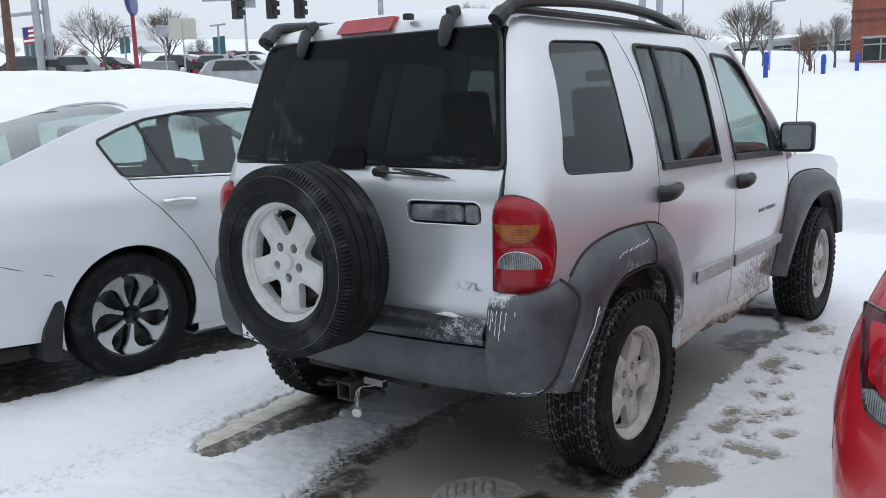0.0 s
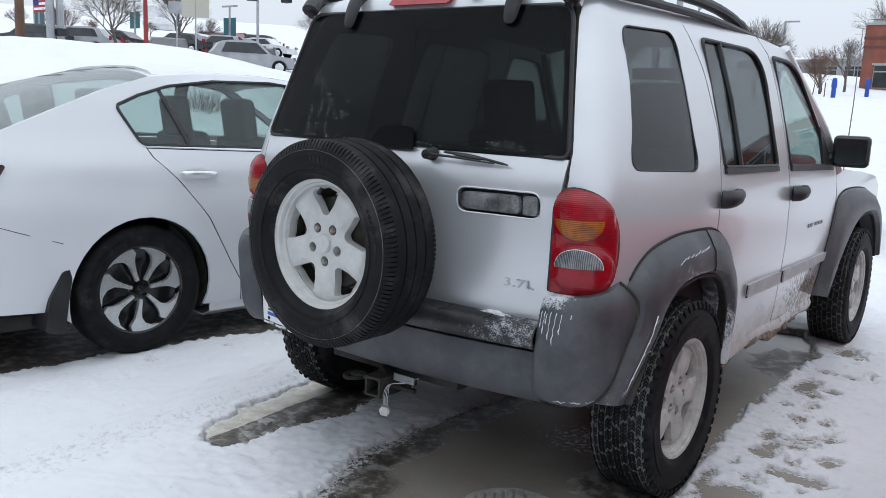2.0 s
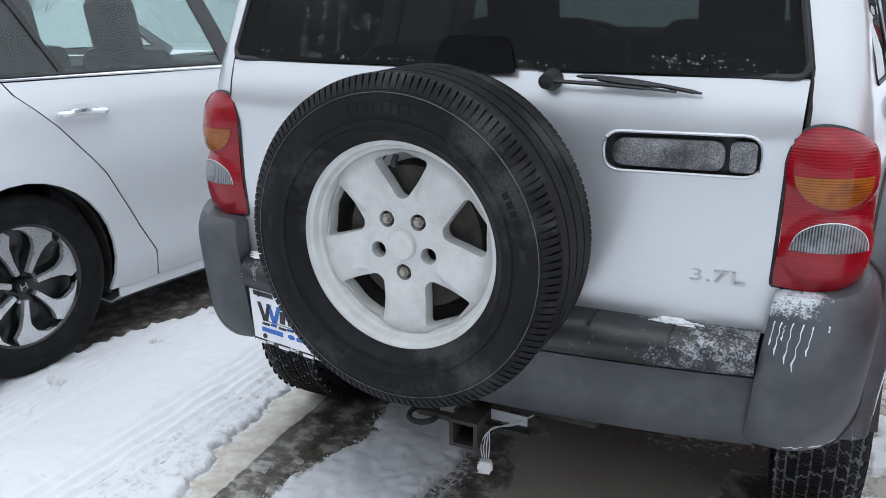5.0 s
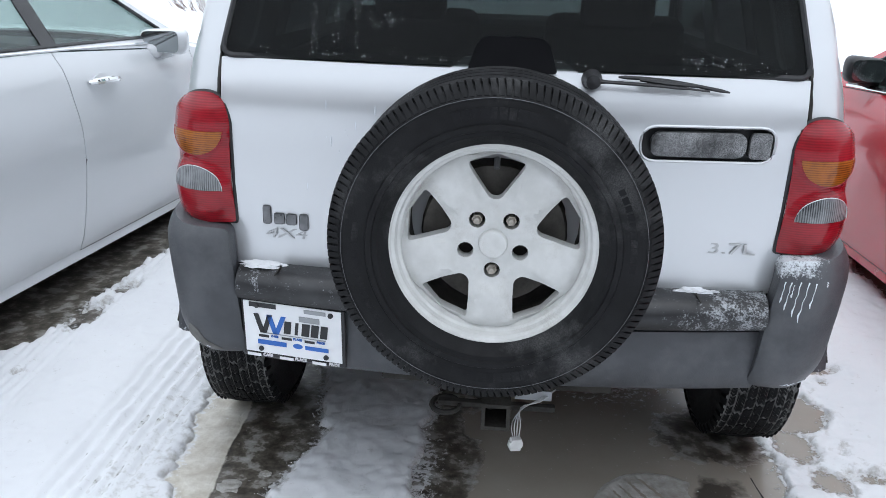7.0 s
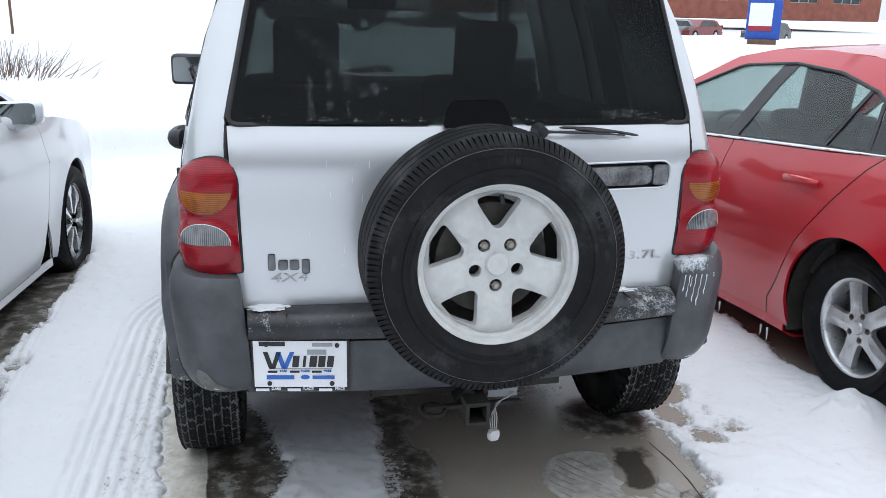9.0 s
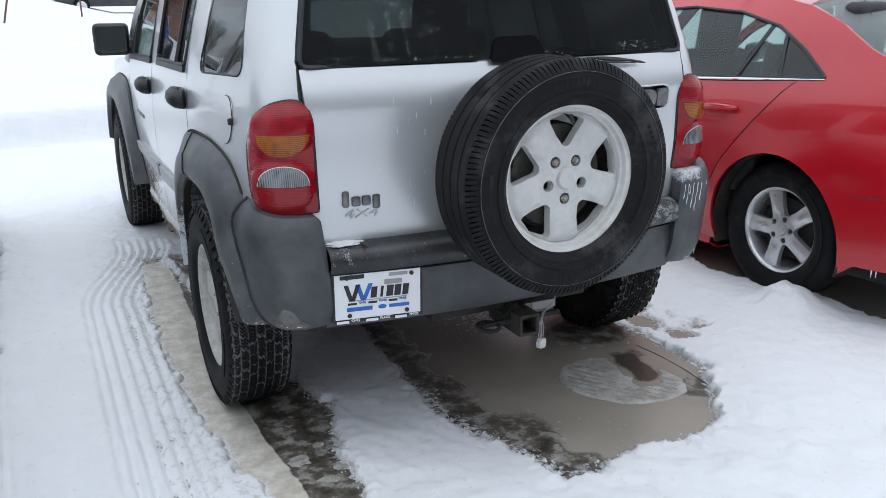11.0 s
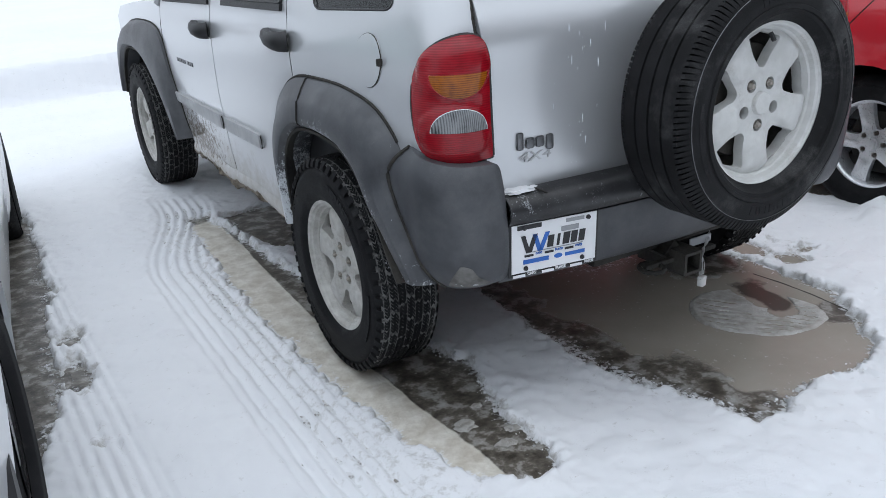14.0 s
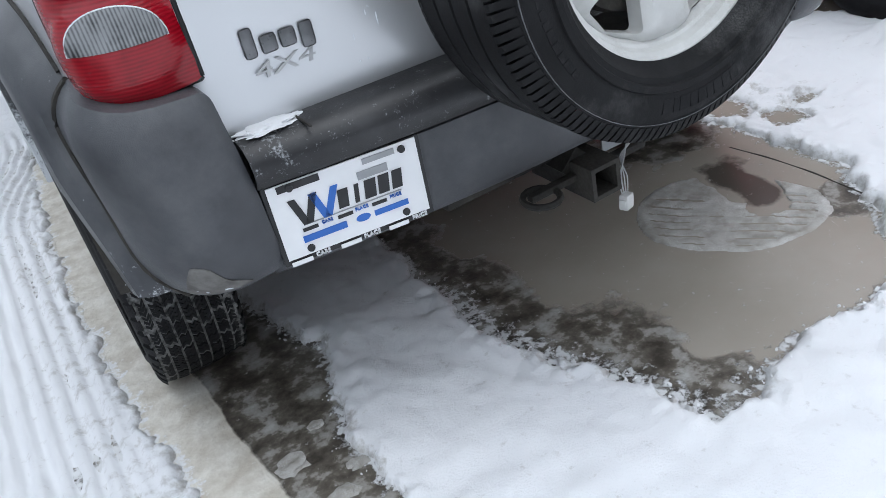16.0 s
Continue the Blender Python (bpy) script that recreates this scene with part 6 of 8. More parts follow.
    # filler flap on the left flank
    f, back = wrap_map(suv_w, suv_r, r, -1)
    flap = ellipse(-0.282, 1.032, 0.068, 0.070)
    part("filler_flap", panel(flap, lambda u, v, o: f(u, v, o + 0.004), (), 0.03, 0.006), SILVER, car, "round silver filler flap")
    part("flap_gap", tube([f(*p, 0.002) for p in flap + flap[:1]], 0.0016, 5), UNDER, car)
    part("flap_notch", box(-0.806, -0.790, -0.356, -0.344, 1.024, 1.044, 0.004), UNDER, car)
    # wheels
    parts = suv_wheel(ROAD_ALLOY)
    for x, y, turn, spin in ((0.758, 0, 0, 14), (-0.758, 0, 180, -30), (0.758, 2.649, 0, 40), (-0.758, 2.649, 180, 5)):
        place_wheel(parts, car, pose(x, y, 0.357, 0, 0, turn) @ pose(0, 0, 0, spin), "dirty pale five-spoke alloy wheel")
    sp = place_wheel(spare_meshes(), car, pose(-0.012, -0.855, 0.892, 0, 0, -90) @ pose(0, 0, 0, 0), "spare wheel with pale five-spoke alloy rim", "spare_wheel")
    part("valve", tube([(0.075, 0.0, 0.176), (0.088, 0.0, 0.158)], 0.006, 8), BLACK_PLASTIC, sp)
    part("spare_carrier", merge(lathe([(0.0, 0.12), (0.11, 0.12), (0.14, 0.0)], 20, "y")), UNDER, car, "", pose(0, -0.78, 0.89))
    return car


suv()


# ---- the two parked saloons ----
def blade_wheel():
    """Two-tone wheel: black dish with seven machined, hooked blades."""
    rim, w = 0.238, 0.21
    dishm = merge(lathe([(0.0, 0.030), (0.07, 0.034), (0.10, 0.020), (0.20, 0.030), (0.222, 0.045)], 48), rim_barrel(rim, w))
    out = [("rim", mesh_of(dishm, GLOSS_BLACK, 40), "", None), ("tyre", mesh_of(lathe(tyre_profile(0.335, 0.22, rim), 64), RUBBER, 50), "black road tyre", None)]
    def f(u, v, o):
        r = math.hypot(u, v)
        return (0.076 - 0.006 * r / 0.2 + o, u, v)
    poly = [polar(0.050, -11), polar(0.10, -9), polar(0.150, -11), polar(0.186, -16), polar(0.212, -11), polar(0.226, 4), polar(0.2275, 38), polar(0.221, 39), polar(0.197, 20), polar(0.172, 9), polar(0.140, 3), polar(0.10, 3), polar(0.050, 8)]
    poly = [(1.035 * u, 1.035 * v) for u, v in poly]
    blade = mesh_of(panel(poly, f, (), 0.015, 0.022), ALLOY_BRIGHT, 30)
    for k in range(7):
        out.append(("blade", blade, "machined silver blade", pose(0, 0, 0, 360 / 7 * k)))
    cap = lathe([(0.0, 0.014), (0.026, 0.012), (0.031, 0.0)], 24)
    out.append(("centre_cap", mesh_of(cap, GLOSS_BLACK), "", pose(0.05, 0, 0)))
    mark = merge(box(0.0, 0.003, -0.013, -0.009, -0.013, 0.013), box(0.0, 0.003, 0.009, 0.013, -0.013, 0.013), box(0.0, 0.003, -0.01, 0.01, -0.002, 0.002))
    out.append(("cap_mark", mesh_of(mark, CHROME), "", pose(0.0635, 0, 0)))
    n = mesh_of(nut(0.009), CHROME, 30)
    for k in range(5):
        y, z = polar(0.057, 20 + 72 * k)
        out.append(("lug_nut", n, "", pose(0.047, y, z)))
    return out


def spoke_wheel():
    """Five broad silver spokes."""
    rim, w = 0.212, 0.205
    holes = []
    for k in range(5):
        a = 54 + 72 * k
        holes.append(rounded([polar(0.186, a - 24), polar(0.190, a), polar(0.186, a + 24), polar(0.12, a + 20), polar(0.072, a + 8), polar(0.072, a - 8), polar(0.12, a - 20)], [0.012, 0, 0.012, 0.01, 0.01, 0.01, 0.01]))
    lugs = [ellipse(*polar(0.0525, 54 + 72 * k), 0.0135, 0.0135, 12) for k in range(5)]
    def f(u, v, o):
        r, a = math.hypot(u, v), math.degrees(math.atan2(v, u))
        near = abs((a - 18 + 36) % 72 - 36)
        ridge = 0.010 * max(0.0, 1 - (near / 13.0) ** 2) * float(step_up(0.07, 0.11, r))
        return (0.062 - 0.014 * (r / 0.2) ** 2 + ridge + o, u, v)
    body = merge(panel(ellipse(0, 0, 0.199, 0.199, 60), f, holes + lugs, 0.014, 0.026), rim_barrel(rim, w))
    out = [("rim", mesh_of(body, ALLOY_BRIGHT, 40), "", None), ("tyre", mesh_of(lathe(tyre_profile(0.320, 0.215, rim), 64), RUBBER, 50), "black road tyre", None)]
    out.append(("brake_disc", mesh_of(lathe([(0.0, 0.0), (0.14, 0.0), (0.14, -0.02)], 32), UNDER), "dark brake disc", pose(0.01, 0, 0)))
    out.append(("centre_cap", mesh_of(lathe([(0.0, 0.010), (0.026, 0.009), (0.031, 0.0)], 24), ALLOY_BRIGHT), "", pose(0.064, 0, 0)))
    n = mesh_of(nut(0.0095), STEEL, 30)
    for k in range(5):
        y, z = polar(0.0525, 54 + 72 * k)
        out.append(("lug_nut", n, "", pose(0.052, y, z)))
    return out


def arc(cx, cz, r, a0, a1, n=14):
    return [(cx + r * math.cos(radians(a)), cz + r * math.sin(radians(a))) for a in np.linspace(a0, a1, n)]


def loft_top(stations, W, s0=1.0, n=17, power=2.2, inset=0.004):
    return thicken(grid_mesh([[(s * (W(ye, ze) - inset) * s0, yc + (ye - yc) * s * s, zc + (ze - zc) * abs(s) ** power) for s in np.linspace(-1, 1, n)] for yc, zc, ye, ze in stations]), 0.012)


def saloon(spec):
    """A four-door saloon from its measures: flanks wrapped round the tail, lofted top, glass, lamps, wheels."""
    car = thing(spec["name"], spec["label"], "car", "", spec["at"])
    paint, wb, ar, hub = spec["paint"], spec["base"], spec["arch"], spec["hub"]
    def W(y, z):
        w = table(z, spec["width"])
        if y < -0.2:
            w *= 1 - spec["tail"] * ((-0.2 - y) / 0.9) ** 2
        if y > wb - 0.4:
            w *= 1 - 0.13 * ((y - wb + 0.4) / 1.3) ** 2
        d = math.hypot(y, z - hub)
        for c in (0.0, wb):
            d = math.hypot(y - c, z - hub)
            if d < ar + 0.09 and z < hub + ar + 0.1:
                w += 0.014 * (1 - abs(d - ar) / 0.09) if d > ar - 0.09 else 0.0
        return w
    R = lambda z: table(z, spec["rear"])  # noqa: E731
    r = spec["corner"]
    for sx in (1, -1):
        f, back = wrap_map(W, R, r, sx)
        bottom = spec["bottom"]
        zs = np.linspace(bottom, spec["deck"][0][1], 8)
        outline = [(back(0.0, z), z) for z in zs]
        outline += [(back(x, z), z) for x, z in spec["deck"][1:]]
        outline += spec["upper"]
        outline += spec["cut"]
        outline += [(ar + 0.09, 0.21), *[p for p in arc(0, hub, ar, -18, 200, 22)], (-ar - 0.06, bottom - 0.01), (-0.75, bottom)]
        q = part("quarter_panel", panel(outline, f, [spec["dlo"]], 0.05, 0.015), paint, car, spec["paint_word"] + " rear quarter and window frame")
        pane = lambda u, z, o: f(u, z, o - 0.008)  # noqa: E731
        part("side_glass", panel(spec["dlo"], pane, (), 0.06, 0.004), GREEN_GLASS, q, "greenish side glass").visible_shadow = False
        part("window_seal", tube([f(*p, 0.0) for p in spec["dlo"] + spec["dlo"][:2]], 0.009, 6), GLOSS_BLACK, q, "black window surround")
        if spec["chrome"]:
            part("chrome_strip", tube([f(*p, 0.005) for p in spec["chrome"]], [0.002] + [0.0065] * (len(spec["chrome"]) - 1), 6), CHROME, q, "bright belt strip")
        for strip, wd in spec["pillars"]:
            part("pillar_trim", panel([(strip[0][0] - wd, strip[0][1]), (strip[0][0] + wd, strip[0][1]), (strip[1][0] + wd, strip[1][1]), (strip[1][0] - wd, strip[1][1])], lambda u, z, o: f(u, z, o - 0.003), (), 0.05, 0.006), GLOSS_BLACK, q, "black window pillar")
        for corner in spec["opaque"]:
            part("corner_trim", panel(corner, lambda u, z, o: f(u, z, o - 0.004), (), 0.05, 0.006), GLOSS_BLACK, q, "black corner trim")
        for nm, poly, hu, hz in spec["doors"]:
            d = part(nm, panel(poly, f, (), 0.06, 0.015), paint, car, spec["paint_word"] + " door")
            h = tube(smooth_path([f(hu - 0.10, hz, 0.004), f(hu - 0.075, hz + 0.003, 0.036), f(hu, hz + 0.005, 0.045), f(hu + 0.075, hz, 0.036), f(hu + 0.10, hz - 0.003, 0.004)], 3), [0.010, 0.012, 0.013, 0.0135, 0.014, 0.014, 0.014, 0.014, 0.0135, 0.013, 0.012, 0.011, 0.010], 8)
            part("door_handle", h, spec["handle"], d, spec["handle_word"])
            part("handle_cup", panel(ellipse(hu, hz - 0.003, 0.062, 0.030, 18), lambda u, z, o: f(u, z, o + 0.0015), (), 0.05, 0.004), paint, d)
        part("fender", panel(spec["fender"] + arc(wb, hub, ar, -18, 200, 22), f, (), 0.06, 0.015), paint, car, spec["paint_word"] + " front wing")
        sill = [[(sx * x, y, z) for x, z in ((W(y, 0.21) - 0.006, 0.212), (W(y, 0.21) - 0.004, 0.17), (W(y, 0.2) - 0.06, 0.135), (0.6, 0.14))] for y in np.linspace(ar + 0.03, wb - ar - 0.03, 14)]
        part("sill", thicken(grid_mesh(sill), 0.008), paint, car)
        for c in (0.0, wb):
            rows = [[(sx * x, y, z) for x, k in ((0.86, 0), (0.55, 0), (0.54, 1)) for y, z in [((c + (ar + 0.01) * (1 - 0.6 * k) * math.cos(a)), hub + (ar + 0.01) * (1 - 0.6 * k) * math.sin(a))]] for a in np.linspace(radians(-20), radians(200), 20)]
            part("wheel_well", thicken(grid_mesh(rows), 0.01), UNDER, car)
        lamp = spec["lamp"](back)
        lf = lambda u, z, o: f(u, z, o + 0.012)  # noqa: E731
        l = part("tail_lamp", panel(lamp["outline"], lf, (), 0.012, 0.03), DARK_RED_LENS, car, lamp["label"])
        for nm, poly, mat, lift in lamp["pieces"]:
            part(nm, panel(poly, lambda u, z, o: f(u, z, o + 0.012 + lift), (), 0.010, 0.006), mat, l)
        part("lamp_edge", tube([lf(*p, 0.0) for p in lamp["outline"] + lamp["outline"][:1]], 0.004, 5), GLOSS_BLACK, l)
        shut = [spec["cut"], [(p[0], p[1]) for p in spec["doors"][1][1][-3:]] + [spec["doors"][1][1][0]], spec["fender"][:4]]
        for line in shut:
            part("panel_gap", tube([f(u + 0.0035, z, -0.004) for u, z in line], 0.0048, 5), UNDER, car)
        for seam in spec["seams"]:
            part("panel_gap", tube([f(*p, -0.0012) for p in seam], 0.0026, 5), UNDER, car)
        # mirror
        my, mz = spec["mirror"]
        mx = W(my, mz - 0.08)
        sh = box(-0.115, 0.115, -0.05, 0.08, -0.065, 0.065, 0.058, 5)
        for v in sh.verts:
            v.co.z *= 0.8 + 0.2 * (v.co.x + 0.115) / 0.23
            v.co.x *= spec["mirror_wide"]
        mo = spec["mirror_out"]
        m = part("wing_mirror", merge(moved(sh, pose(sx * (mx + mo), my, mz, 0, 0, sx * 6)) if sx > 0 else moved(sh, pose(sx * (mx + mo), my, mz, 0, 0, 180 - 6) @ Matrix.Diagonal((1, -1, 1, 1))), tube([(sx * (mx - 0.03), my + 0.03, mz - 0.07), (sx * (mx + 0.05), my + 0.03, mz - 0.045)], 0.028, 8)), spec["mirror_paint"], car, "door mirror")
        if sx < 0:
            m.data.flip_normals()
        part("mirror_glass", panel(rounded([(-0.09, -0.045), (0.09, -0.052), (0.09, 0.052), (-0.09, 0.045)], 0.03), lambda u, v, o: (u, -0.053 - o, v), (), 0.04, 0.004), MIRROR, m, "", pose(sx * (mx + mo), my, mz, 0, 0, sx * 6) @ Matrix.Diagonal((spec["mirror_wide"], 1, 1, 1)))
        parts = spec["wheel"]
        for c, spin in ((0.0, spec["spin"]), (wb, spec["spin"] + 33)):
            place_wheel(parts, car, pose(sx * spec["track"], c, hub, 0, 0, 0 if sx > 0 else 180) @ pose(0, 0, 0, spin), spec["wheel_word"])
    for nm, st, mat, lab in spec["tops"]:
        o = part(nm, loft_top(st, W), mat, car, lab)
        if mat is GREEN_GLASS:
            o.visible_shadow = False
    part("underbody", box(-0.72, 0.72, -0.85, wb + 0.75, 0.16, 0.24, 0.03), UNDER, car)
    part("cabin_floor", box(-0.74, 0.74, -0.55, wb - 0.35, 0.40, 0.46, 0.01), TRIM, car)
    part("parcel_shelf", box(-0.62, 0.62, -0.5, 0.12, 0.93, 0.96, 0.01), CLOTH, car)
    for sx in (1, -1):
        part("cabin_lining", box(sx * 0.76, sx * 0.79, 0.2, wb - 0.5, 0.45, 0.96, 0.01), CLOTH, car)
    part("dashboard", moved(box(-0.68, 0.68, -0.25, 0.25, -0.2, 0.12, 0.06, 3), pose(0, wb - 0.72, 0.88)), TRIM, car)
    part("steering_wheel", moved(lathe([(0.17, -0.014), (0.186, 0.0), (0.17, 0.014), (0.157, 0.0), (0.17, -0.014)], 30, "y"), pose(-0.36, wb - 1.05, 0.88, -25)), TRIM, car)
    for x in (-0.36, 0.36):
        seat(car, x, 1.32, 0.50)
        seat(car, x, 0.42, 0.50)
    for nm, bm, mat, lab in spec["extras"](W):
        part(nm, bm, mat, car, lab)
    return car


def white_spec():
    cut = [(0.05, 1.046), (0.07, 1.0), (0.20, 0.88), (0.36, 0.69), (0.50, 0.45), (0.58, 0.33), (0.60, 0.215)]
    dlo = rounded([(-0.06, 1.245), (0.08, 1.305), (0.26, 1.362), (0.55, 1.408), (0.95, 1.428), (1.40, 1.400), (1.80, 1.235), (2.16, 1.05), (0.035, 1.06)], [0.03, 0, 0, 0, 0, 0.05, 0, 0.02, 0.03])
    def lamp(back):
        b4 = back(0.42, 0.9)
        o = rounded([(-0.64, 0.955), (-0.80, 0.968), (back(0.62, 1.0), 0.985), (back(0.40, 1.0), 0.99), (back(0.42, 0.8), 0.79), (back(0.70, 0.8), 0.752), (-0.80, 0.768), (-0.70, 0.86)], [0.012, 0.03, 0.02, 0.02, 0.02, 0.03, 0.02, 0.03])
        cl = rounded([(b4, 0.960), (-1.0, 0.922), (-0.745, 0.890), (-0.732, 0.864), (-0.935, 0.892), (b4, 0.937)], [0.004, 0, 0.01, 0.01, 0, 0.004])
        leg = rounded([(-0.672, 0.938), (-0.71, 0.935), (-0.752, 0.884), (-0.735, 0.836), (-0.69, 0.870)], 0.006)
        line = [(b4, 0.968), (-1.0, 0.930), (-0.745, 0.898), (-0.745, 0.892), (-1.0, 0.924), (b4, 0.962)]
        low = [("light_strip", [(b4, 0.922 - d), (-0.935, 0.872 - d), (-0.775, 0.850 - d), (-0.775, 0.842 - d), (-0.935, 0.863 - d), (b4, 0.912 - d)], RED_LENS, 0.006) for d in (0.018, 0.042, 0.066)]
        return {"outline": o, "label": "dark red wraparound tail lamp", "pieces": [("clear_lens", cl, BRIGHT_LENS, 0.006), ("side_lens", leg, BRIGHT_LENS, 0.007), ("light_line", line, RED_LENS, 0.008)] + low}
    def extras(W):
        flaps = []
        for sx in (1, -1):
            for c in (0.0,):
                side = rounded([(c - 0.36, 0.48), (c - 0.41, 0.47), (c - 0.47, 0.34), (c - 0.49, 0.19), (c - 0.40, 0.17), (c - 0.385, 0.30)], 0.015)
                flaps.append(("mud_flap", panel(side, lambda u, v, o: (sx * (0.908 + o), u, v), (), 0.1, 0.16), BLACK_PLASTIC, "black rubber mud flap"))
        st = [(0.30, 1.462, 0.22, 1.42), (0.5, 1.484, 0.5, 1.448), (0.95, 1.50, 0.95, 1.462), (1.35, 1.475, 1.30, 1.442)]
        rows = []
        for yc, zc, ye, ze in st:
            rows.append([(s * (W(ye, ze) - 0.05), yc + (ye - yc) * s * s, zc + (ze - zc) * abs(s) ** 2.2 + 0.012 * (1 - s ** 6) + 0.006 * noise.noise(Vector((s * 4, yc * 3, 1)))) for s in np.linspace(-1, 1, 25)])
        flaps.append(("roof_snow", thicken(grid_mesh(rows), 0.012), FAR_SNOW, "wind-smoothed snow on the roof"))
        b = bmesh.new()
        bmesh.ops.create_icosphere(b, subdivisions=4, radius=0.05)
        for v in b.verts:
            v.co *= 1 + 0.35 * noise.noise(v.co * 14)
        flaps.append(("mirror_snow", moved(b, pose(0.835, 1.925, 1.0)), FAR_SNOW, "clump of snow on the mirror"))
        flaps.append(("boot_bar", moved(box(-0.4, 0.4, -0.01, 0.012, -0.02, 0.02, 0.006), pose(0, -1.085, 0.93)), CHROME, "bright bar on the boot"))
        flaps.append(("reflector", moved(box(-0.008, 0.008, -0.006, 0.01, -0.09, 0.09, 0.003), pose(0.80, -0.99, 0.55, 0, 0, 30)), GLOSS_BLACK, "dark slim bumper slot"))
        return flaps
    return {"name": "saloon_car", "label": "white four-door saloon with snow on its roof and mirror", "paint": WHITE_PAINT, "paint_word": "white", "base": 2.776, "arch": 0.375, "hub": 0.335,
            "at": pose(-2.70, -0.36, 0.015, -2.0, 0, -3.9), "mirror_out": 0.02, "mirror_wide": 1.0, "mirror_paint": WHITE_PAINT, "track": 0.80, "tail": 0.115, "corner": 0.32, "bottom": 0.285,
            "width": [(0.15, 0.84), (0.30, 0.885), (0.50, 0.905), (0.68, 0.912), (0.76, 0.911), (0.80, 0.900), (0.95, 0.872), (1.02, 0.832), (1.06, 0.80), (1.25, 0.705), (1.40, 0.62), (1.46, 0.56)],
            "rear": [(0.28, -1.02), (0.45, -1.08), (0.60, -1.10), (0.72, -1.08), (0.95, -1.06), (1.05, -1.03)], "deck": [(0.0, 1.045), (0.3, 1.045), (0.62, 1.05)],
            "upper": [(-0.86, 1.075), (-0.62, 1.105), (-0.40, 1.20), (-0.12, 1.315), (0.17, 1.405), (0.5, 1.447), (0.95, 1.46), (1.40, 1.435), (1.52, 1.40), (1.9, 1.225), (2.32, 1.03), (2.30, 0.985), (1.2, 1.036)],
            "cut": cut, "dlo": dlo, "chrome": [(0.03, 1.052), (0.6, 1.047), (1.2, 1.04), (2.15, 1.02)], "pillars": [(((0.31, 1.06), (0.20, 1.35)), 0.012), (((1.16, 1.05), (1.10, 1.425)), 0.05)], "opaque": [],
            "doors": [("rear_door", [(0.058, 1.041), (1.13, 1.032), (1.165, 0.6), (1.14, 0.215), (0.607, 0.215), (0.587, 0.33), (0.507, 0.45), (0.367, 0.69), (0.207, 0.88), (0.077, 1.0)], 0.31, 0.925),
                      ("front_door", [(1.136, 1.032), (2.29, 0.98), (2.30, 0.75), (2.22, 0.45), (2.15, 0.215), (1.146, 0.215), (1.171, 0.6)], 1.38, 0.905)],
            "fender": [(2.36, 0.215), (2.226, 0.45), (2.306, 0.75), (2.296, 0.98), (2.6, 0.965), (3.2, 0.89), (3.5, 0.78), (3.56, 0.5), (3.4, 0.25), (3.2, 0.215)],
            "lamp": lamp, "seams": [[(-0.375 - 0.03, 0.60), (-0.6, 0.66), (-0.78, 0.72), (-0.85, 0.78)]], "mirror": (1.95, 1.035), "wheel": blade_wheel(), "spin": 12, "wheel_word": "black and silver bladed alloy wheel",
            "handle": CHROME, "handle_word": "chrome pull handle",
            "tops": [("boot_lid", [(-1.065, 1.04, -1.0, 1.03), (-1.04, 1.085, -0.95, 1.062), (-0.86, 1.105, -0.84, 1.077), (-0.70, 1.12, -0.64, 1.10)], WHITE_PAINT, "white boot lid"),
                     ("rear_window", [(-0.70, 1.12, -0.62, 1.105), (-0.45, 1.225, -0.38, 1.205), (-0.10, 1.36, -0.11, 1.316), (0.24, 1.452, 0.17, 1.405)], GREEN_GLASS, "greenish rear window"),
                     ("roof", [(0.24, 1.452, 0.17, 1.405), (0.5, 1.485, 0.5, 1.447), (0.95, 1.50, 0.95, 1.46), (1.45, 1.475, 1.40, 1.435), (1.56, 1.45, 1.52, 1.40)], WHITE_PAINT, "white roof"),
                     ("windscreen", [(1.56, 1.45, 1.52, 1.40), (2.0, 1.25, 1.9, 1.225), (2.46, 1.03, 2.32, 1.03)], GREEN_GLASS, "greenish windscreen"),
                     ("bonnet", [(2.42, 1.03, 2.30, 0.985), (2.8, 1.0, 2.7, 0.955), (3.3, 0.93, 3.2, 0.89), (3.6, 0.80, 3.48, 0.78), (3.72, 0.5, 3.5, 0.5), (3.65, 0.22, 3.4, 0.22)], WHITE_PAINT, "white bonnet and nose")],
            "extras": extras}


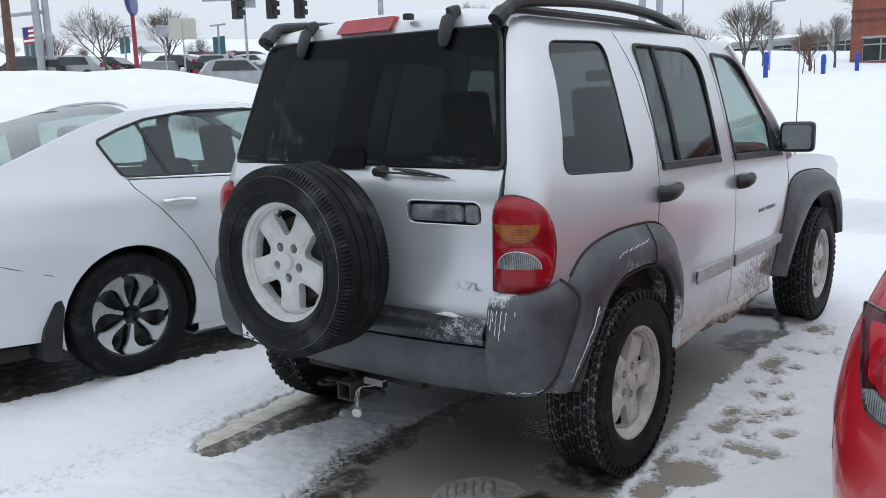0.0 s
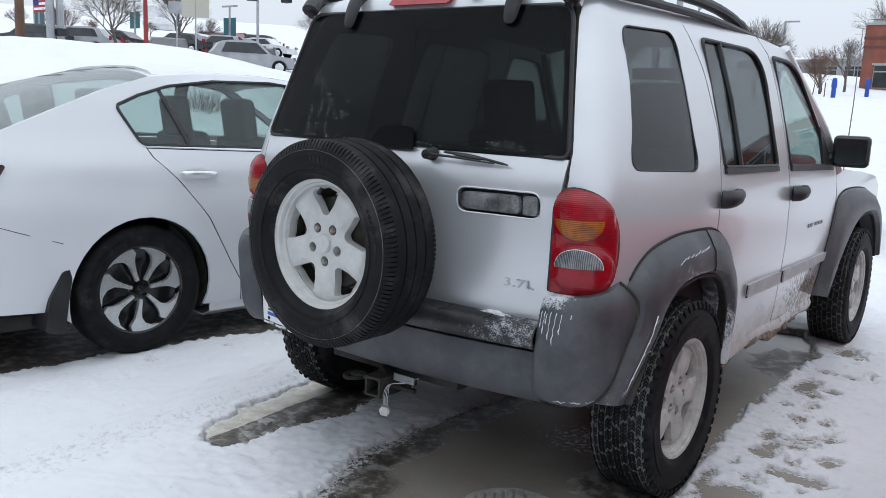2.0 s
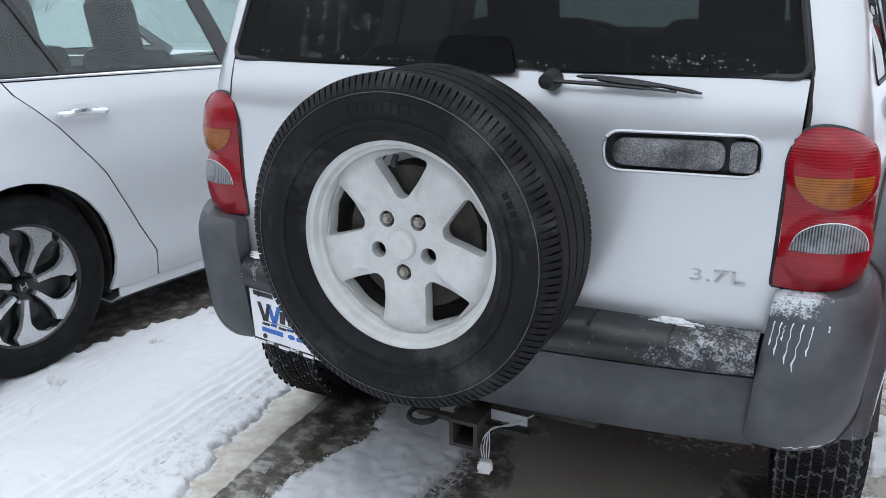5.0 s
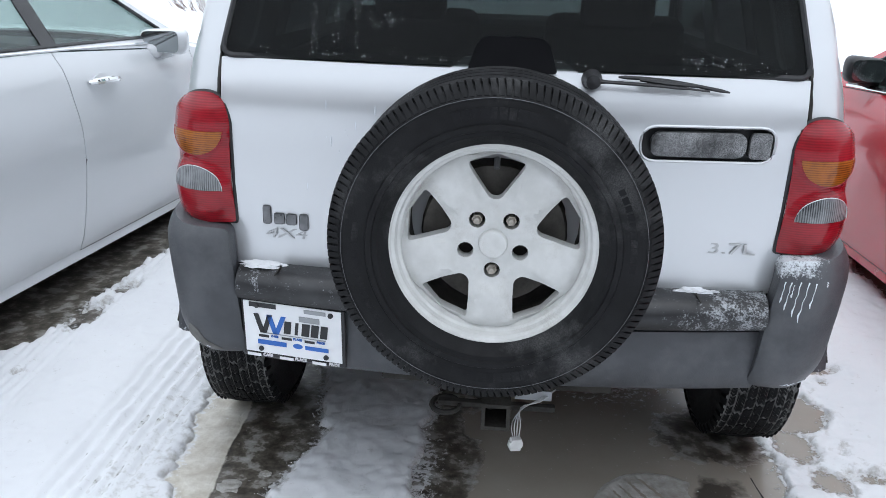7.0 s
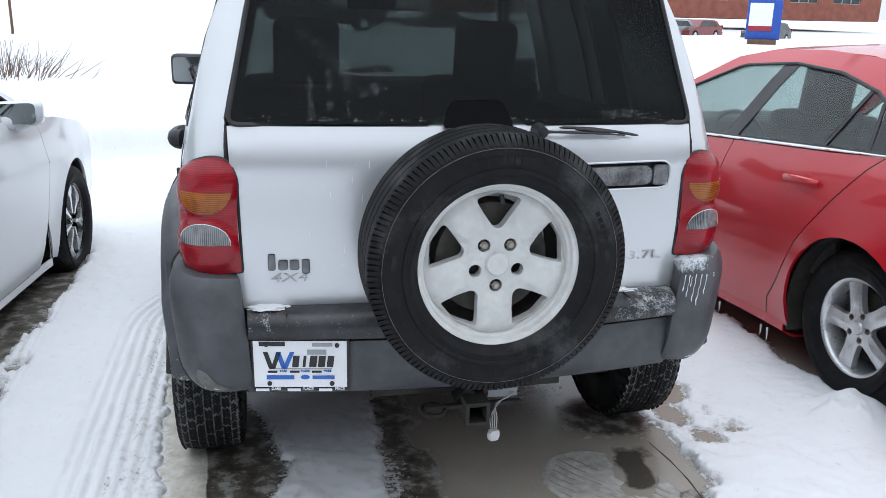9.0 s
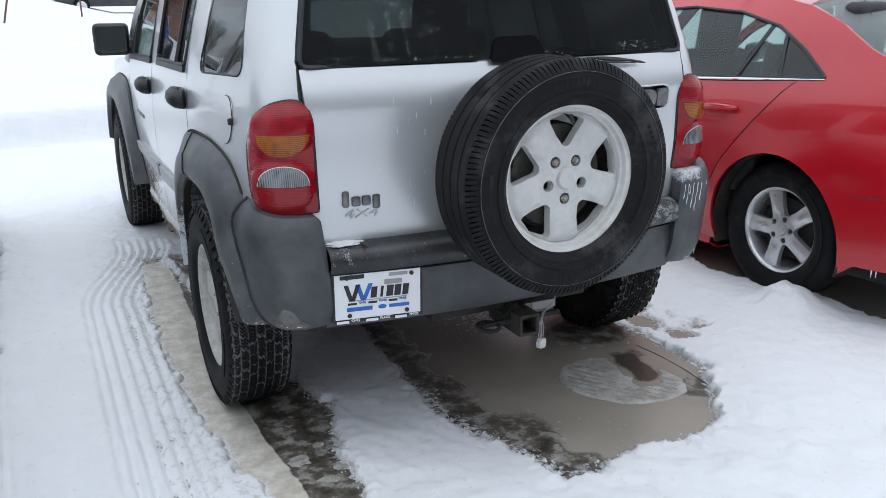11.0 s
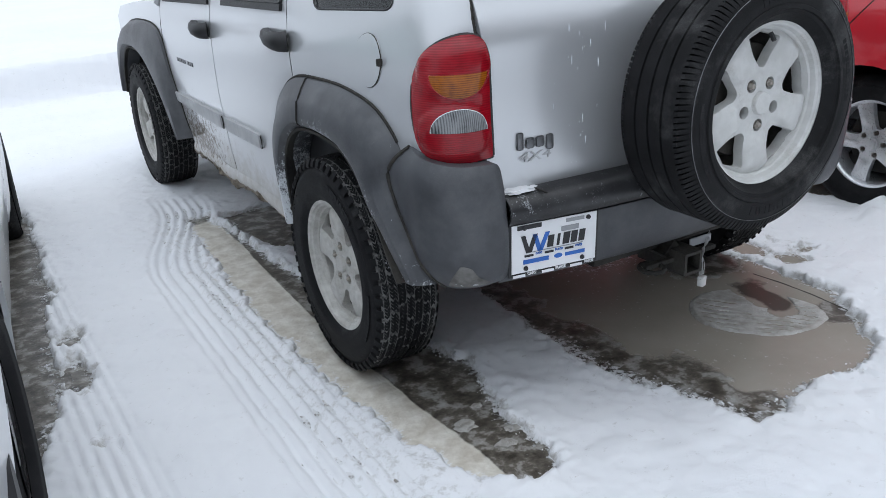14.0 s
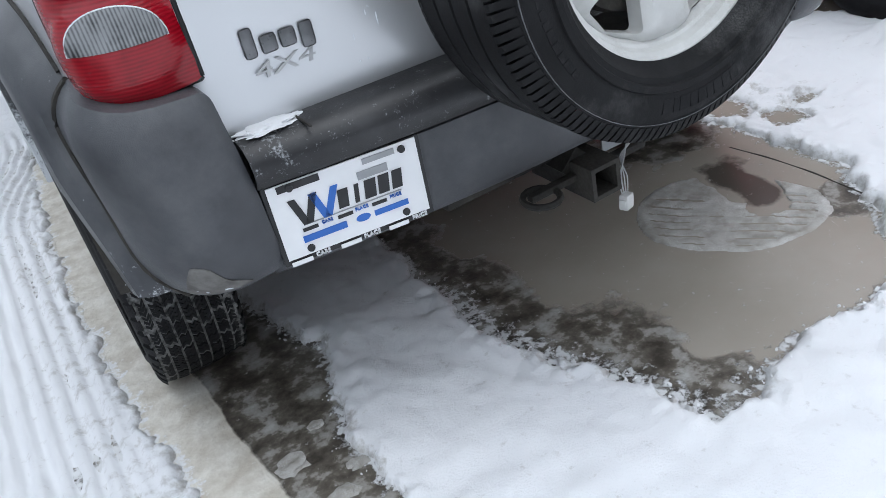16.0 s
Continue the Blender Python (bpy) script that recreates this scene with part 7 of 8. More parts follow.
def red_spec():
    cut = [(-0.02, 1.005), (0.04, 0.95), (0.16, 0.80), (0.32, 0.60), (0.42, 0.42), (0.50, 0.30), (0.52, 0.215)]
    belt = lambda y: 1.015 - 0.035 * (y + 0.15)  # noqa: E731
    dlo = rounded([(-0.15, belt(-0.15)), (0.02, 1.14), (0.22, 1.255), (0.50, 1.33), (0.85, 1.365), (1.25, 1.345), (1.65, 1.19), (2.02, 0.975), (2.0, belt(2.0))], [0.02, 0, 0, 0, 0, 0.05, 0, 0.02, 0.02])
    def lamp(back):
        o = rounded([(-0.632, 0.916), (-0.77, 0.833), (-0.815, 0.783), (-0.862, 0.722), (-0.963, 0.711), (-1.06, 0.716), (back(0.40, 0.8), 0.74), (back(0.38, 0.9), 0.90), (-0.84, 0.918)], [0.008, 0.02, 0.02, 0.03, 0.03, 0.03, 0.03, 0.03, 0.02])
        red = rounded([(-0.735, 0.897), (-0.808, 0.83), (-0.842, 0.787), (-1.12, 0.772), (-1.16, 0.885), (-0.85, 0.906)], 0.015)
        ring, core = ellipse(-0.935, 0.836, 0.098, 0.072, 30), ellipse(-0.940, 0.838, 0.074, 0.053, 26)
        cl = rounded([(-0.832, 0.768), (-0.862, 0.776), (-0.918, 0.758), (-0.98, 0.752), (-1.06, 0.754), (-1.06, 0.728), (-0.963, 0.722), (-0.912, 0.722), (-0.872, 0.732)], 0.008)
        cups = [("prism", ellipse(-0.846 - 0.006 * k, 0.762 - 0.0095 * k, 0.0045, 0.0026, 10), CHROME, 0.008) for k in range(4)]
        return {"outline": o, "label": "red tail lamp with a round lens and clear lower corner", "pieces": [("red_lens", red, BRIGHT_RED, 0.003), ("round_lens", ring, RED_LENS, 0.006), ("inner_lens", core, BRIGHT_RED, 0.010), ("clear_lens", cl, CLEAR_LENS, 0.006)] + cups}
    def extras(W):
        out = []
        rnd = random.Random(21)
        R0 = [(-0.37, 0.25), (-0.5, 0.27), (-0.52, 0.27), (-0.62, 0.27), (-0.74, 0.27), (-0.76, 0.27), (0.50, 0.14), (0.55, 0.14), (0.9, 0.14), (-0.33, 0.42), (-0.31, 0.50)]
        for y, z in R0:
            ln = rnd.uniform(0.015, 0.065)
            x = -(W(y, 0.3) - 0.02)
            out.append(("icicle", tube([(x, y, z + 0.01), (x + 0.002, y, z - ln * 0.5), (x, y, z - ln)], [0.005, 0.0035, 0.0008], 6), ICE, "thin icicle on the lower edge"))
        fin = box(-0.035, 0.035, -0.09, 0.09, 0, 0.035, 0.014, 2)
        for v in fin.verts:
            if v.co.z > 0.02:
                v.co.x *= 0.5
                v.co.y = v.co.y * 0.6 - 0.02
        out.append(("aerial", merge(moved(fin, pose(0, 0.36, 1.415, -6)), tube([(0, 0.31, 1.435), (0.0, 0.22, 1.535), (0.0, 0.12, 1.615)], [0.006, 0.004, 0.003], 6)), BLACK_PLASTIC, "black roof aerial"))
        b = bmesh.new()
        bmesh.ops.create_icosphere(b, subdivisions=3, radius=1.0)
        for v in b.verts:
            n = noise.noise(v.co * 2.3)
            v.co = Vector((0.25 + v.co.x * 0.42 * (1 + 0.3 * n), -0.72 + v.co.y * 0.10 * (1 + 0.3 * n), 1.075 + v.co.z * 0.02))
        out.append(("boot_snow", b, FAR_SNOW, "thin snow on the boot lid"))
        return out
    return {"name": "saloon_car", "label": "red four-door saloon with icicles along its lower edges", "paint": RED_PAINT, "paint_word": "red", "base": 2.685, "arch": 0.365, "hub": 0.318,
            "at": pose(2.55, -0.135, 0.0, -1.8, 0, 0.8), "mirror_out": 0.045, "mirror_wide": 0.78, "mirror_paint": BLACK_PLASTIC, "track": 0.738, "tail": 0.19, "corner": 0.42, "bottom": 0.265,
            "width": [(0.15, 0.83), (0.30, 0.868), (0.50, 0.888), (0.68, 0.893), (0.80, 0.872), (0.88, 0.845), (0.97, 0.805), (1.02, 0.775), (1.25, 0.665), (1.38, 0.585), (1.44, 0.53)],
            "rear": [(0.25, -0.90), (0.45, -0.96), (0.62, -0.98), (0.80, -0.955), (0.95, -0.92), (1.03, -0.89)], "deck": [(0.0, 1.03), (0.3, 1.03), (0.58, 1.035)],
            "upper": [(-0.72, 1.055), (-0.50, 1.065), (-0.30, 1.155), (-0.10, 1.275), (0.10, 1.355), (0.30, 1.40), (0.7, 1.435), (1.1, 1.435), (1.36, 1.39), (1.8, 1.165), (2.2, 0.965), (2.18, 0.915), (1.1, belt(1.1) - 0.014), (0.3, belt(0.3) - 0.014)],
            "cut": cut, "dlo": dlo, "chrome": [(-0.15, belt(-0.15) - 0.004), (0.3, belt(0.3) - 0.006), (1.0, belt(1.0) - 0.006), (2.0, belt(2.0) - 0.006)],
            "pillars": [(((0.36, belt(0.36)), (0.26, 1.27)), 0.012), (((1.03, belt(1.03)), (0.88, 1.36)), 0.055), (((0.10, belt(0.1)), (0.16, 1.21)), 0.010)],
            "opaque": [[(-0.14, belt(-0.14) + 0.004), (0.03, 1.14), (0.14, 1.21), (0.09, belt(0.09) + 0.002)]],
            "doors": [("rear_door", [(-0.012, 0.999), (0.3, belt(0.3) - 0.018), (0.97, belt(0.97) - 0.018), (1.0, 0.6), (0.98, 0.215), (0.528, 0.215), (0.508, 0.30), (0.428, 0.42), (0.328, 0.60), (0.168, 0.80), (0.048, 0.95)], 0.37, 0.86),
                      ("front_door", [(0.976, belt(0.97) - 0.018), (2.17, 0.912), (2.18, 0.7), (2.12, 0.45), (2.06, 0.215), (0.986, 0.215), (1.006, 0.6)], 1.19, 0.835)],
            "fender": [(2.28, 0.215), (2.126, 0.45), (2.186, 0.7), (2.176, 0.912), (2.5, 0.90), (3.0, 0.84), (3.3, 0.74), (3.38, 0.5), (3.25, 0.25), (3.1, 0.215)],
            "lamp": lamp, "seams": [[(-0.365 - 0.02, 0.55), (-0.5, 0.56), (-0.66, 0.565), (-0.7, 0.66), (-0.72, 0.74)]], "mirror": (1.74, 1.03), "wheel": spoke_wheel(), "spin": 18, "wheel_word": "silver five-spoke alloy wheel",
            "handle": RED_PAINT, "handle_word": "red pull handle",
            "tops": [("boot_lid", [(-0.93, 1.02, -0.86, 1.015), (-0.90, 1.065, -0.82, 1.04), (-0.72, 1.085, -0.70, 1.056), (-0.58, 1.095, -0.51, 1.065)], RED_PAINT, "red boot lid"),
                     ("rear_window", [(-0.58, 1.095, -0.50, 1.065), (-0.35, 1.20, -0.30, 1.156), (-0.05, 1.34, -0.10, 1.276), (0.20, 1.43, 0.12, 1.36)], GREEN_GLASS, "greenish rear window"),
                     ("roof", [(0.20, 1.43, 0.12, 1.36), (0.45, 1.46, 0.40, 1.412), (0.8, 1.475, 0.75, 1.436), (1.2, 1.46, 1.1, 1.435), (1.42, 1.425, 1.36, 1.39)], RED_PAINT, "red roof"),
                     ("windscreen", [(1.42, 1.425, 1.36, 1.39), (1.9, 1.20, 1.8, 1.165), (2.36, 0.96, 2.2, 0.965)], GREEN_GLASS, "greenish windscreen"),
                     ("bonnet", [(2.32, 0.965, 2.18, 0.915), (2.7, 0.94, 2.6, 0.89), (3.1, 0.87, 3.0, 0.835), (3.4, 0.72, 3.28, 0.72), (3.52, 0.45, 3.3, 0.45), (3.45, 0.22, 3.2, 0.22)], RED_PAINT, "red bonnet and nose")],
            "extras": extras}


def lowered(spec, belt=1.0, k=0.90):
    """The same car with a flatter glasshouse."""
    h = lambda z: z if z < belt else belt + (z - belt) * k  # noqa: E731
    s = dict(spec)
    for key in ("width", "rear"):
        s[key] = [(h(z), w) for z, w in spec[key]]
    for key in ("upper", "dlo", "chrome"):
        s[key] = [(y, h(z)) for y, z in spec[key]]
    s["opaque"] = [[(y, h(z)) for y, z in q] for q in spec["opaque"]]
    s["pillars"] = [(tuple((y, h(z)) for y, z in q), w) for q, w in spec["pillars"]]
    s["tops"] = [(nm, [(a, h(b), c, h(d)) for a, b, c, d in st], mat, lab) for nm, st, mat, lab in spec["tops"]]
    return s


saloon(white_spec())
saloon(lowered(red_spec()))


# ---- the surroundings, on the rising snow field ----
BRICK = surface("red_brick_wall", (0.20, 0.065, 0.045), (0.27, 0.095, 0.065), (0.8, 0.95), scale=1.2, fine=14, relief=0.01)
DARK_BRICK = surface("dark_brick_band", (0.11, 0.05, 0.04), (0.14, 0.065, 0.05), (0.8, 0.95), scale=1.2, fine=14)
GREY_WALL = surface("grey_cladding", (0.28, 0.28, 0.29), (0.34, 0.34, 0.35), (0.6, 0.8), scale=0.7, fine=9)
WINDOW_DARK = surface("dark_window_glass", (0.02, 0.024, 0.026), (0.05, 0.06, 0.06), (0.05, 0.15), scale=0.6)
FRAME_GREY = surface("aluminium_frame", (0.35, 0.36, 0.36), (0.42, 0.43, 0.43), (0.4, 0.6), metal=0.3)
BARK = surface("bare_bark", (0.075, 0.060, 0.052), (0.15, 0.125, 0.11), (0.8, 0.98), scale=6, fine=60, relief=0.004)
TWIG = surface("red_brown_twigs", (0.12, 0.075, 0.055), (0.20, 0.14, 0.11), (0.8, 0.98), scale=6, fine=60)
WOOD_POLE = surface("brown_pole", (0.10, 0.055, 0.035), (0.15, 0.085, 0.055), (0.7, 0.9), scale=3, fine=40, relief=0.004)
GALV = surface("galvanised_steel", (0.30, 0.31, 0.33), (0.40, 0.41, 0.43), (0.45, 0.65), metal=0.4, scale=3)
BLUE = surface("blue_plastic", (0.012, 0.06, 0.33), (0.02, 0.085, 0.40), (0.4, 0.6), scale=4)
SIGN_BLUE = surface("blue_sign", (0.008, 0.022, 0.16), (0.012, 0.03, 0.20), (0.3, 0.5), scale=1)
RED_POLE = surface("red_pole", (0.24, 0.025, 0.03), (0.30, 0.035, 0.04), (0.5, 0.7), scale=2)
CAR_GREY = surface("dark_grey_paint", (0.045, 0.048, 0.053), (0.07, 0.073, 0.08), (0.25, 0.4), metal=0.4, scale=2, coat=0.4)
CAR_WHITE = surface("pale_paint", (0.6, 0.61, 0.62), (0.7, 0.7, 0.71), (0.25, 0.4), scale=2, coat=0.4)
CAR_RED = surface("maroon_paint", (0.18, 0.03, 0.03), (0.24, 0.04, 0.04), (0.25, 0.4), scale=2, coat=0.4)
CAR_SILVER = surface("dull_silver_paint", (0.30, 0.31, 0.33), (0.38, 0.39, 0.41), (0.3, 0.45), metal=0.4, scale=2, coat=0.4)
BLUE_FLAG = surface("flag_blue", (0.02, 0.03, 0.14), (0.03, 0.04, 0.18), (0.8, 0.9))
FLAG_RED = surface("flag_red", (0.30, 0.03, 0.04), (0.36, 0.04, 0.05), (0.8, 0.9))
TEAL = surface("teal_banner", (0.02, 0.10, 0.12), (0.03, 0.14, 0.15), (0.7, 0.9))
BEIGE = surface("sign_back", (0.42, 0.40, 0.34), (0.48, 0.46, 0.40), (0.5, 0.7), scale=1)
EYE_A, EYE_B, EYE_C = (2.0, -2.7), (-2.0, -2.4), (-0.35, -2.8)


def at(eye, az, d, sink=0.05):
    """A place on the ground in a direction (degrees right of straight ahead) and distance."""
    x, y = eye[0] + d * math.sin(radians(az)), eye[1] + d * math.cos(radians(az))
    return x, y, lie(x, y) - sink


def rise(eye, az, d, el):
    """The height at which a direction of that elevation passes over that place."""
    return 1.39 + d * math.tan(radians(el))


def branches(rnd, height, spread, levels, splits, lean=0.0, multi=1, droop=0.0):
    """Trunk, and limbs as one crown, of a leafless tree: tapered prisms that fork."""
    trunk, crown = bmesh.new(), bmesh.new()

    def limb(bm, p, d, ln, r0, r1, sides):
        ref = Vector((0, 0, 1)) if abs(d.z) < 0.9 else Vector((1, 0, 0))
        s = d.cross(ref).normalized()
        n = s.cross(d)
        bend = Vector((rnd.gauss(0, 1), rnd.gauss(0, 1), rnd.gauss(0, 0.5))) * ln * 0.06
        rings = []
        for k, (q, r) in enumerate(((p, r0), (p + d * ln * 0.5 + bend, (r0 + r1) / 2), (p + d * ln, r1))):
            rings.append([bm.verts.new(q + (s * math.cos(a) + n * math.sin(a)) * r) for a in (2 * math.pi * i / sides for i in range(sides))])
        for a, b in zip(rings, rings[1:]):
            for i in range(sides):
                bm.faces.new((a[i], a[(i + 1) % sides], b[(i + 1) % sides], b[i]))
        return p + d * ln

    def grow(p, d, ln, r, lv):
        if lv >= levels:
            return
        for k in range(splits if lv else splits + 2):
            az = 2 * math.pi * (k + rnd.random() * 0.7) / splits + lv
            tilt = spread * rnd.uniform(0.6, 1.25)
            ref = d.orthogonal().normalized()
            side = ref * math.cos(az) + d.cross(ref) * math.sin(az)
            nd = (d * math.cos(tilt) + side * math.sin(tilt) + Vector((0, 0, 0.12 - droop * lv))).normalized()
            l2 = ln * rnd.uniform(0.62, 0.88)
            start = p - d * ln * rnd.uniform(0, 0.45)
            e = limb(crown, start, nd, l2, r * 0.62, r * 0.34, 4 if lv < 2 else 3)
            grow(e, nd, l2, r * 0.52, lv + 1)
        e = limb(crown, p, (d + Vector((rnd.gauss(0, 0.12), rnd.gauss(0, 0.12), 0))).normalized(), ln * 0.8, r * 0.8, r * 0.4, 4)
        grow(e, d, ln * 0.7, r * 0.6, lv + 1)

    for m in range(multi):
        d = Vector((rnd.gauss(lean, 0.06 + 0.2 * (multi > 1)), rnd.gauss(0, 0.06 + 0.2 * (multi > 1)), 1)).normalized()
        r = height * 0.018 / multi ** 0.4
        p = limb(trunk, Vector((0, 0, -0.1)), d, height * (0.32 if multi == 1 else 0.22), r * 1.25, r * 0.85, 7)
        grow(p, d, height * 0.24, r * 0.8, 0)
    return trunk, crown


def tree_kind(seed, height, spread=0.6, levels=4, splits=3, multi=1):
    t, c = branches(random.Random(seed), height, spread, levels, splits, multi=multi)
    return mesh_of(t, BARK, 60), mesh_of(c, TWIG if multi > 1 else BARK, 60)


TREES = [tree_kind(3, 7.0, 0.5, 5), tree_kind(11, 7.0, 0.6, 5), tree_kind(29, 6.5, 0.55, 4, 3, 4), tree_kind(41, 9.0, 0.75, 5, 3)]


def tree(eye, az, d, top, kind, turn=0, word="bare"):
    x, y, z = at(eye, az, d)
    h = max(1.5, rise(eye, az, d, top) - z)
    base = (7.0, 7.0, 6.5, 9.0)[kind]
    o = thing("tree", f"leafless {word} tree in the snow", "tree", "bare trees", pose(x, y, z, 0, 0, turn) @ Matrix.Scale(h / base * 1.02, 4))
    put("trunk", TREES[kind][0], o)
    put("crown", TREES[kind][1], o, label="bare branches and twigs")


for k, (az, d, top, kind) in enumerate(((-18.0, 46, 7.0, 0), (-20.6, 60, 5.8, 2), (-14.2, 60, 5.4, 2), (-12.8, 66, 5.3, 1), (-10.0, 100, 8.4, 3), (-22.5, 75, 6.0, 1), (-26, 80, 6.4, 2), (-31, 85, 6.6, 3), (-36, 78, 7.4, 0), (-40, 80, 6.6, 1), (-46.5, 80, 6.2, 1),
                                        (-59.2, 55, 7.4, 3), (-55.2, 55, 7.6, 0), (-62.0, 62, 6.2, 2), (-53.4, 75, 5.0, 1), (-64.5, 85, 4.8, 1), (-67, 80, 5.6, 0), (-60.5, 95, 4.6, 2), (-57, 95, 4.4, 1), (-16.9, 70, 5.6, 1), (-7.2, 105, 7.6, 1))):
    tree(EYE_A, az, d, top, kind, 37 * k, ("tall", "young", "spreading")[k % 3])


def bush(eye, az, d, height, wide, seed, label):
    x, y, z = at(eye, az, d)
    rnd = random.Random(seed)
    bm = bmesh.new()
    for k in range(150):
        p = Vector((rnd.gauss(0, wide * 0.28), rnd.gauss(0, wide * 0.2), 0))
        dr = Vector((p.x / wide * 1.6 + rnd.gauss(0, 0.35), rnd.gauss(0, 0.35), 1)).normalized()
        ln = height * rnd.uniform(0.5, 1.0)
        pts = [p, p + dr * ln * 0.5 + Vector((rnd.gauss(0, 0.03), 0, 0)), p + dr * ln + Vector((rnd.gauss(0, 0.06), rnd.gauss(0, 0.06), 0))]
        bm = merge(bm, tube(pts, [0.008, 0.005, 0.002], 4))
        if k % 2:
            q = pts[1]
            bm = merge(bm, tube([q, q + Vector((rnd.gauss(0, 0.2), rnd.gauss(0, 0.2), 0.22)) * height], [0.004, 0.0015], 3))
    tagged(part("bush", bm, TWIG, None, "", pose(x, y, z)), label, "bush")


bush(EYE_C, -16.0, 15.5, 0.75, 1.9, 5, "leafless twiggy shrub poking from the snow")
bush(EYE_B, 12.2, 16.5, 0.32, 0.3, 6, "small dry shrub poking from the snow")
bush(EYE_B, 13.6, 16.8, 0.34, 0.3, 7, "small dry shrub poking from the snow")
bush(EYE_A, -53.9, 24, 0.9, 1.4, 8, "dry weeds on the snow bank")
bush(EYE_A, -64, 24, 0.5, 0.8, 9, "dry weeds on the snow bank")


def pole(name, eye, az, d, top, r, mat, label, lean=0.0, base=None):
    x, y, z = at(eye, az, d, 0.3)
    h = rise(eye, az, d, top) - z
    o = thing(name, label, "pole", "", pose(x, y, z, 0, lean, 0))
    part("shaft", tube([(0, 0, 0), (0, 0, h * 0.5), (0, 0, h)], [r, r * 0.9, r * 0.75], 10), mat, o)
    return o, h


pole("utility_pole", EYE_A, -64.45, 40, 9, 0.20, WOOD_POLE, "brown wooden utility pole", 1.2)
for az, r in ((-62.75, 0.18), (-62.2, 0.16)):
    o, h = pole("signal_pole", EYE_A, az, 38, 9, r, GALV, "grey steel traffic signal pole", -1.0)
part("mast_arm", tube([(0, 0, 3.75), (-4.5, 0.4, 4.05)], 0.08, 8), GALV, o)
part("signal_box", box(-0.25, 0.25, -0.2, 0.2, 1.55, 1.85, 0.04), BLACK_PLASTIC, o)
o, h = pole("sign_pole", EYE_A, -57.3, 52, 6.3, 0.14, RED_POLE, "red steel pole of an oval dealer sign")
sg = moved(lathe([(0.0, -0.12), (1.9, -0.12), (2.0, -0.06), (2.0, 0.06), (1.9, 0.12), (0.0, 0.12)], 40, "y"), pose(0, 0, h + 0.55, 0, 0, -40) @ Matrix.Diagonal((1, 1, 0.42, 1)))
part("oval_sign", sg, SIGN_BLUE, o, "dark blue oval sign with a pale rim")
part("sign_rim", moved(tube([(1.86 * math.cos(a), -0.13, 0.72 * math.sin(a)) for a in np.linspace(0, 2 * math.pi, 40)], 0.05, 6), pose(0, 0, h + 0.55, 0, 0, -40)), PLATE_WHITE, o)
part("sign_bar", moved(box(-1.0, 1.0, -0.15, -0.12, -0.16, 0.12, 0.02), pose(0, 0, h + 0.55, 0, 0, -40)), PLATE_WHITE, o, "plain pale bar")
for az, top, d in ((-52.15, 5.4, 70), (-50.4, 9, 60), (-63.3, 5.2, 75), (-57.9, 5.3, 80)):
    o, h = pole("lamp_post", EYE_A, az, d, top, 0.10, GALV, "slim pale car park lamp post")
    part("lamp_arm", box(-0.9, 0.9, -0.08, 0.08, h - 0.08, h + 0.05, 0.02), GALV, o)
    if d >= 70:
        for sx in (-1, 1):
            part("banner", box(sx * 0.15, sx * 0.75, -0.02, 0.02, h - 2.3, h - 0.9, 0.0), TEAL, o, "dark teal banner")
o, h = pole("lamp_post", EYE_A, -16.55, 62, 5.6, 0.10, GALV, "slim grey street lamp post")
part("lamp_head", moved(box(0, 0.9, -0.15, 0.15, -0.05, 0.05, 0.03), pose(0, 0, h)), GALV, o)
o, h = pole("lamp_post", EYE_A, -21.8, 48, 6.5, 0.07, GALV, "curved grey street lamp post")
part("lamp_arm", tube(smooth_path([(0, 0, h - 0.2), (0.4, 0, h + 0.05), (1.2, 0, h)], 4), 0.05, 6), GALV, o)
pole("signal_pole", EYE_A, -24.3, 36, 10, 0.17, GALV, "thick grey steel signal pole")
o, h = pole("signal_mast", EYE_A, -41.5, 36, 7.5, 0.15, GALV, "grey traffic signal mast with hanging lights")
x0, y0, z0 = o.matrix_basis.translation
ends = [at(EYE_A, a, 36)[:2] for a in (-53, -41.5)]
zt = rise(EYE_A, -50, 36, 6.95)
part("mast_arm", tube([(ends[0][0] - x0, ends[0][1] - y0, zt - z0), (0, 0, zt - z0 + 0.25)], 0.07, 8), GALV, o)
for az in (-50.85, -48.65, -46.85):
    x, y = at(EYE_A, az, 36)[:2]
    s = part("signal_head", box(x - x0 - 0.18, x - x0 + 0.18, y - y0 - 0.16, y - y0 + 0.16, zt - z0 - 0.75, zt - z0 + 0.4, 0.04), BLACK_PLASTIC, o, "black signal head seen from behind")
    for k in range(3):
        part("visor", box(x - x0 + 0.15, x - x0 + 0.38, y - y0 - 0.12, y - y0 + 0.12, zt - z0 - 0.62 + 0.34 * k, zt - z0 - 0.40 + 0.34 * k, 0.03), BLACK_PLASTIC, s)
x, y = at(EYE_A, -50.1, 36)[:2]
part("sign_plate", moved(box(-0.28, 0.28, -0.02, 0.02, -0.3, 0.35, 0.02), pose(x - x0, y - y0, zt - z0, 0, 0, 50)), GALV, o)
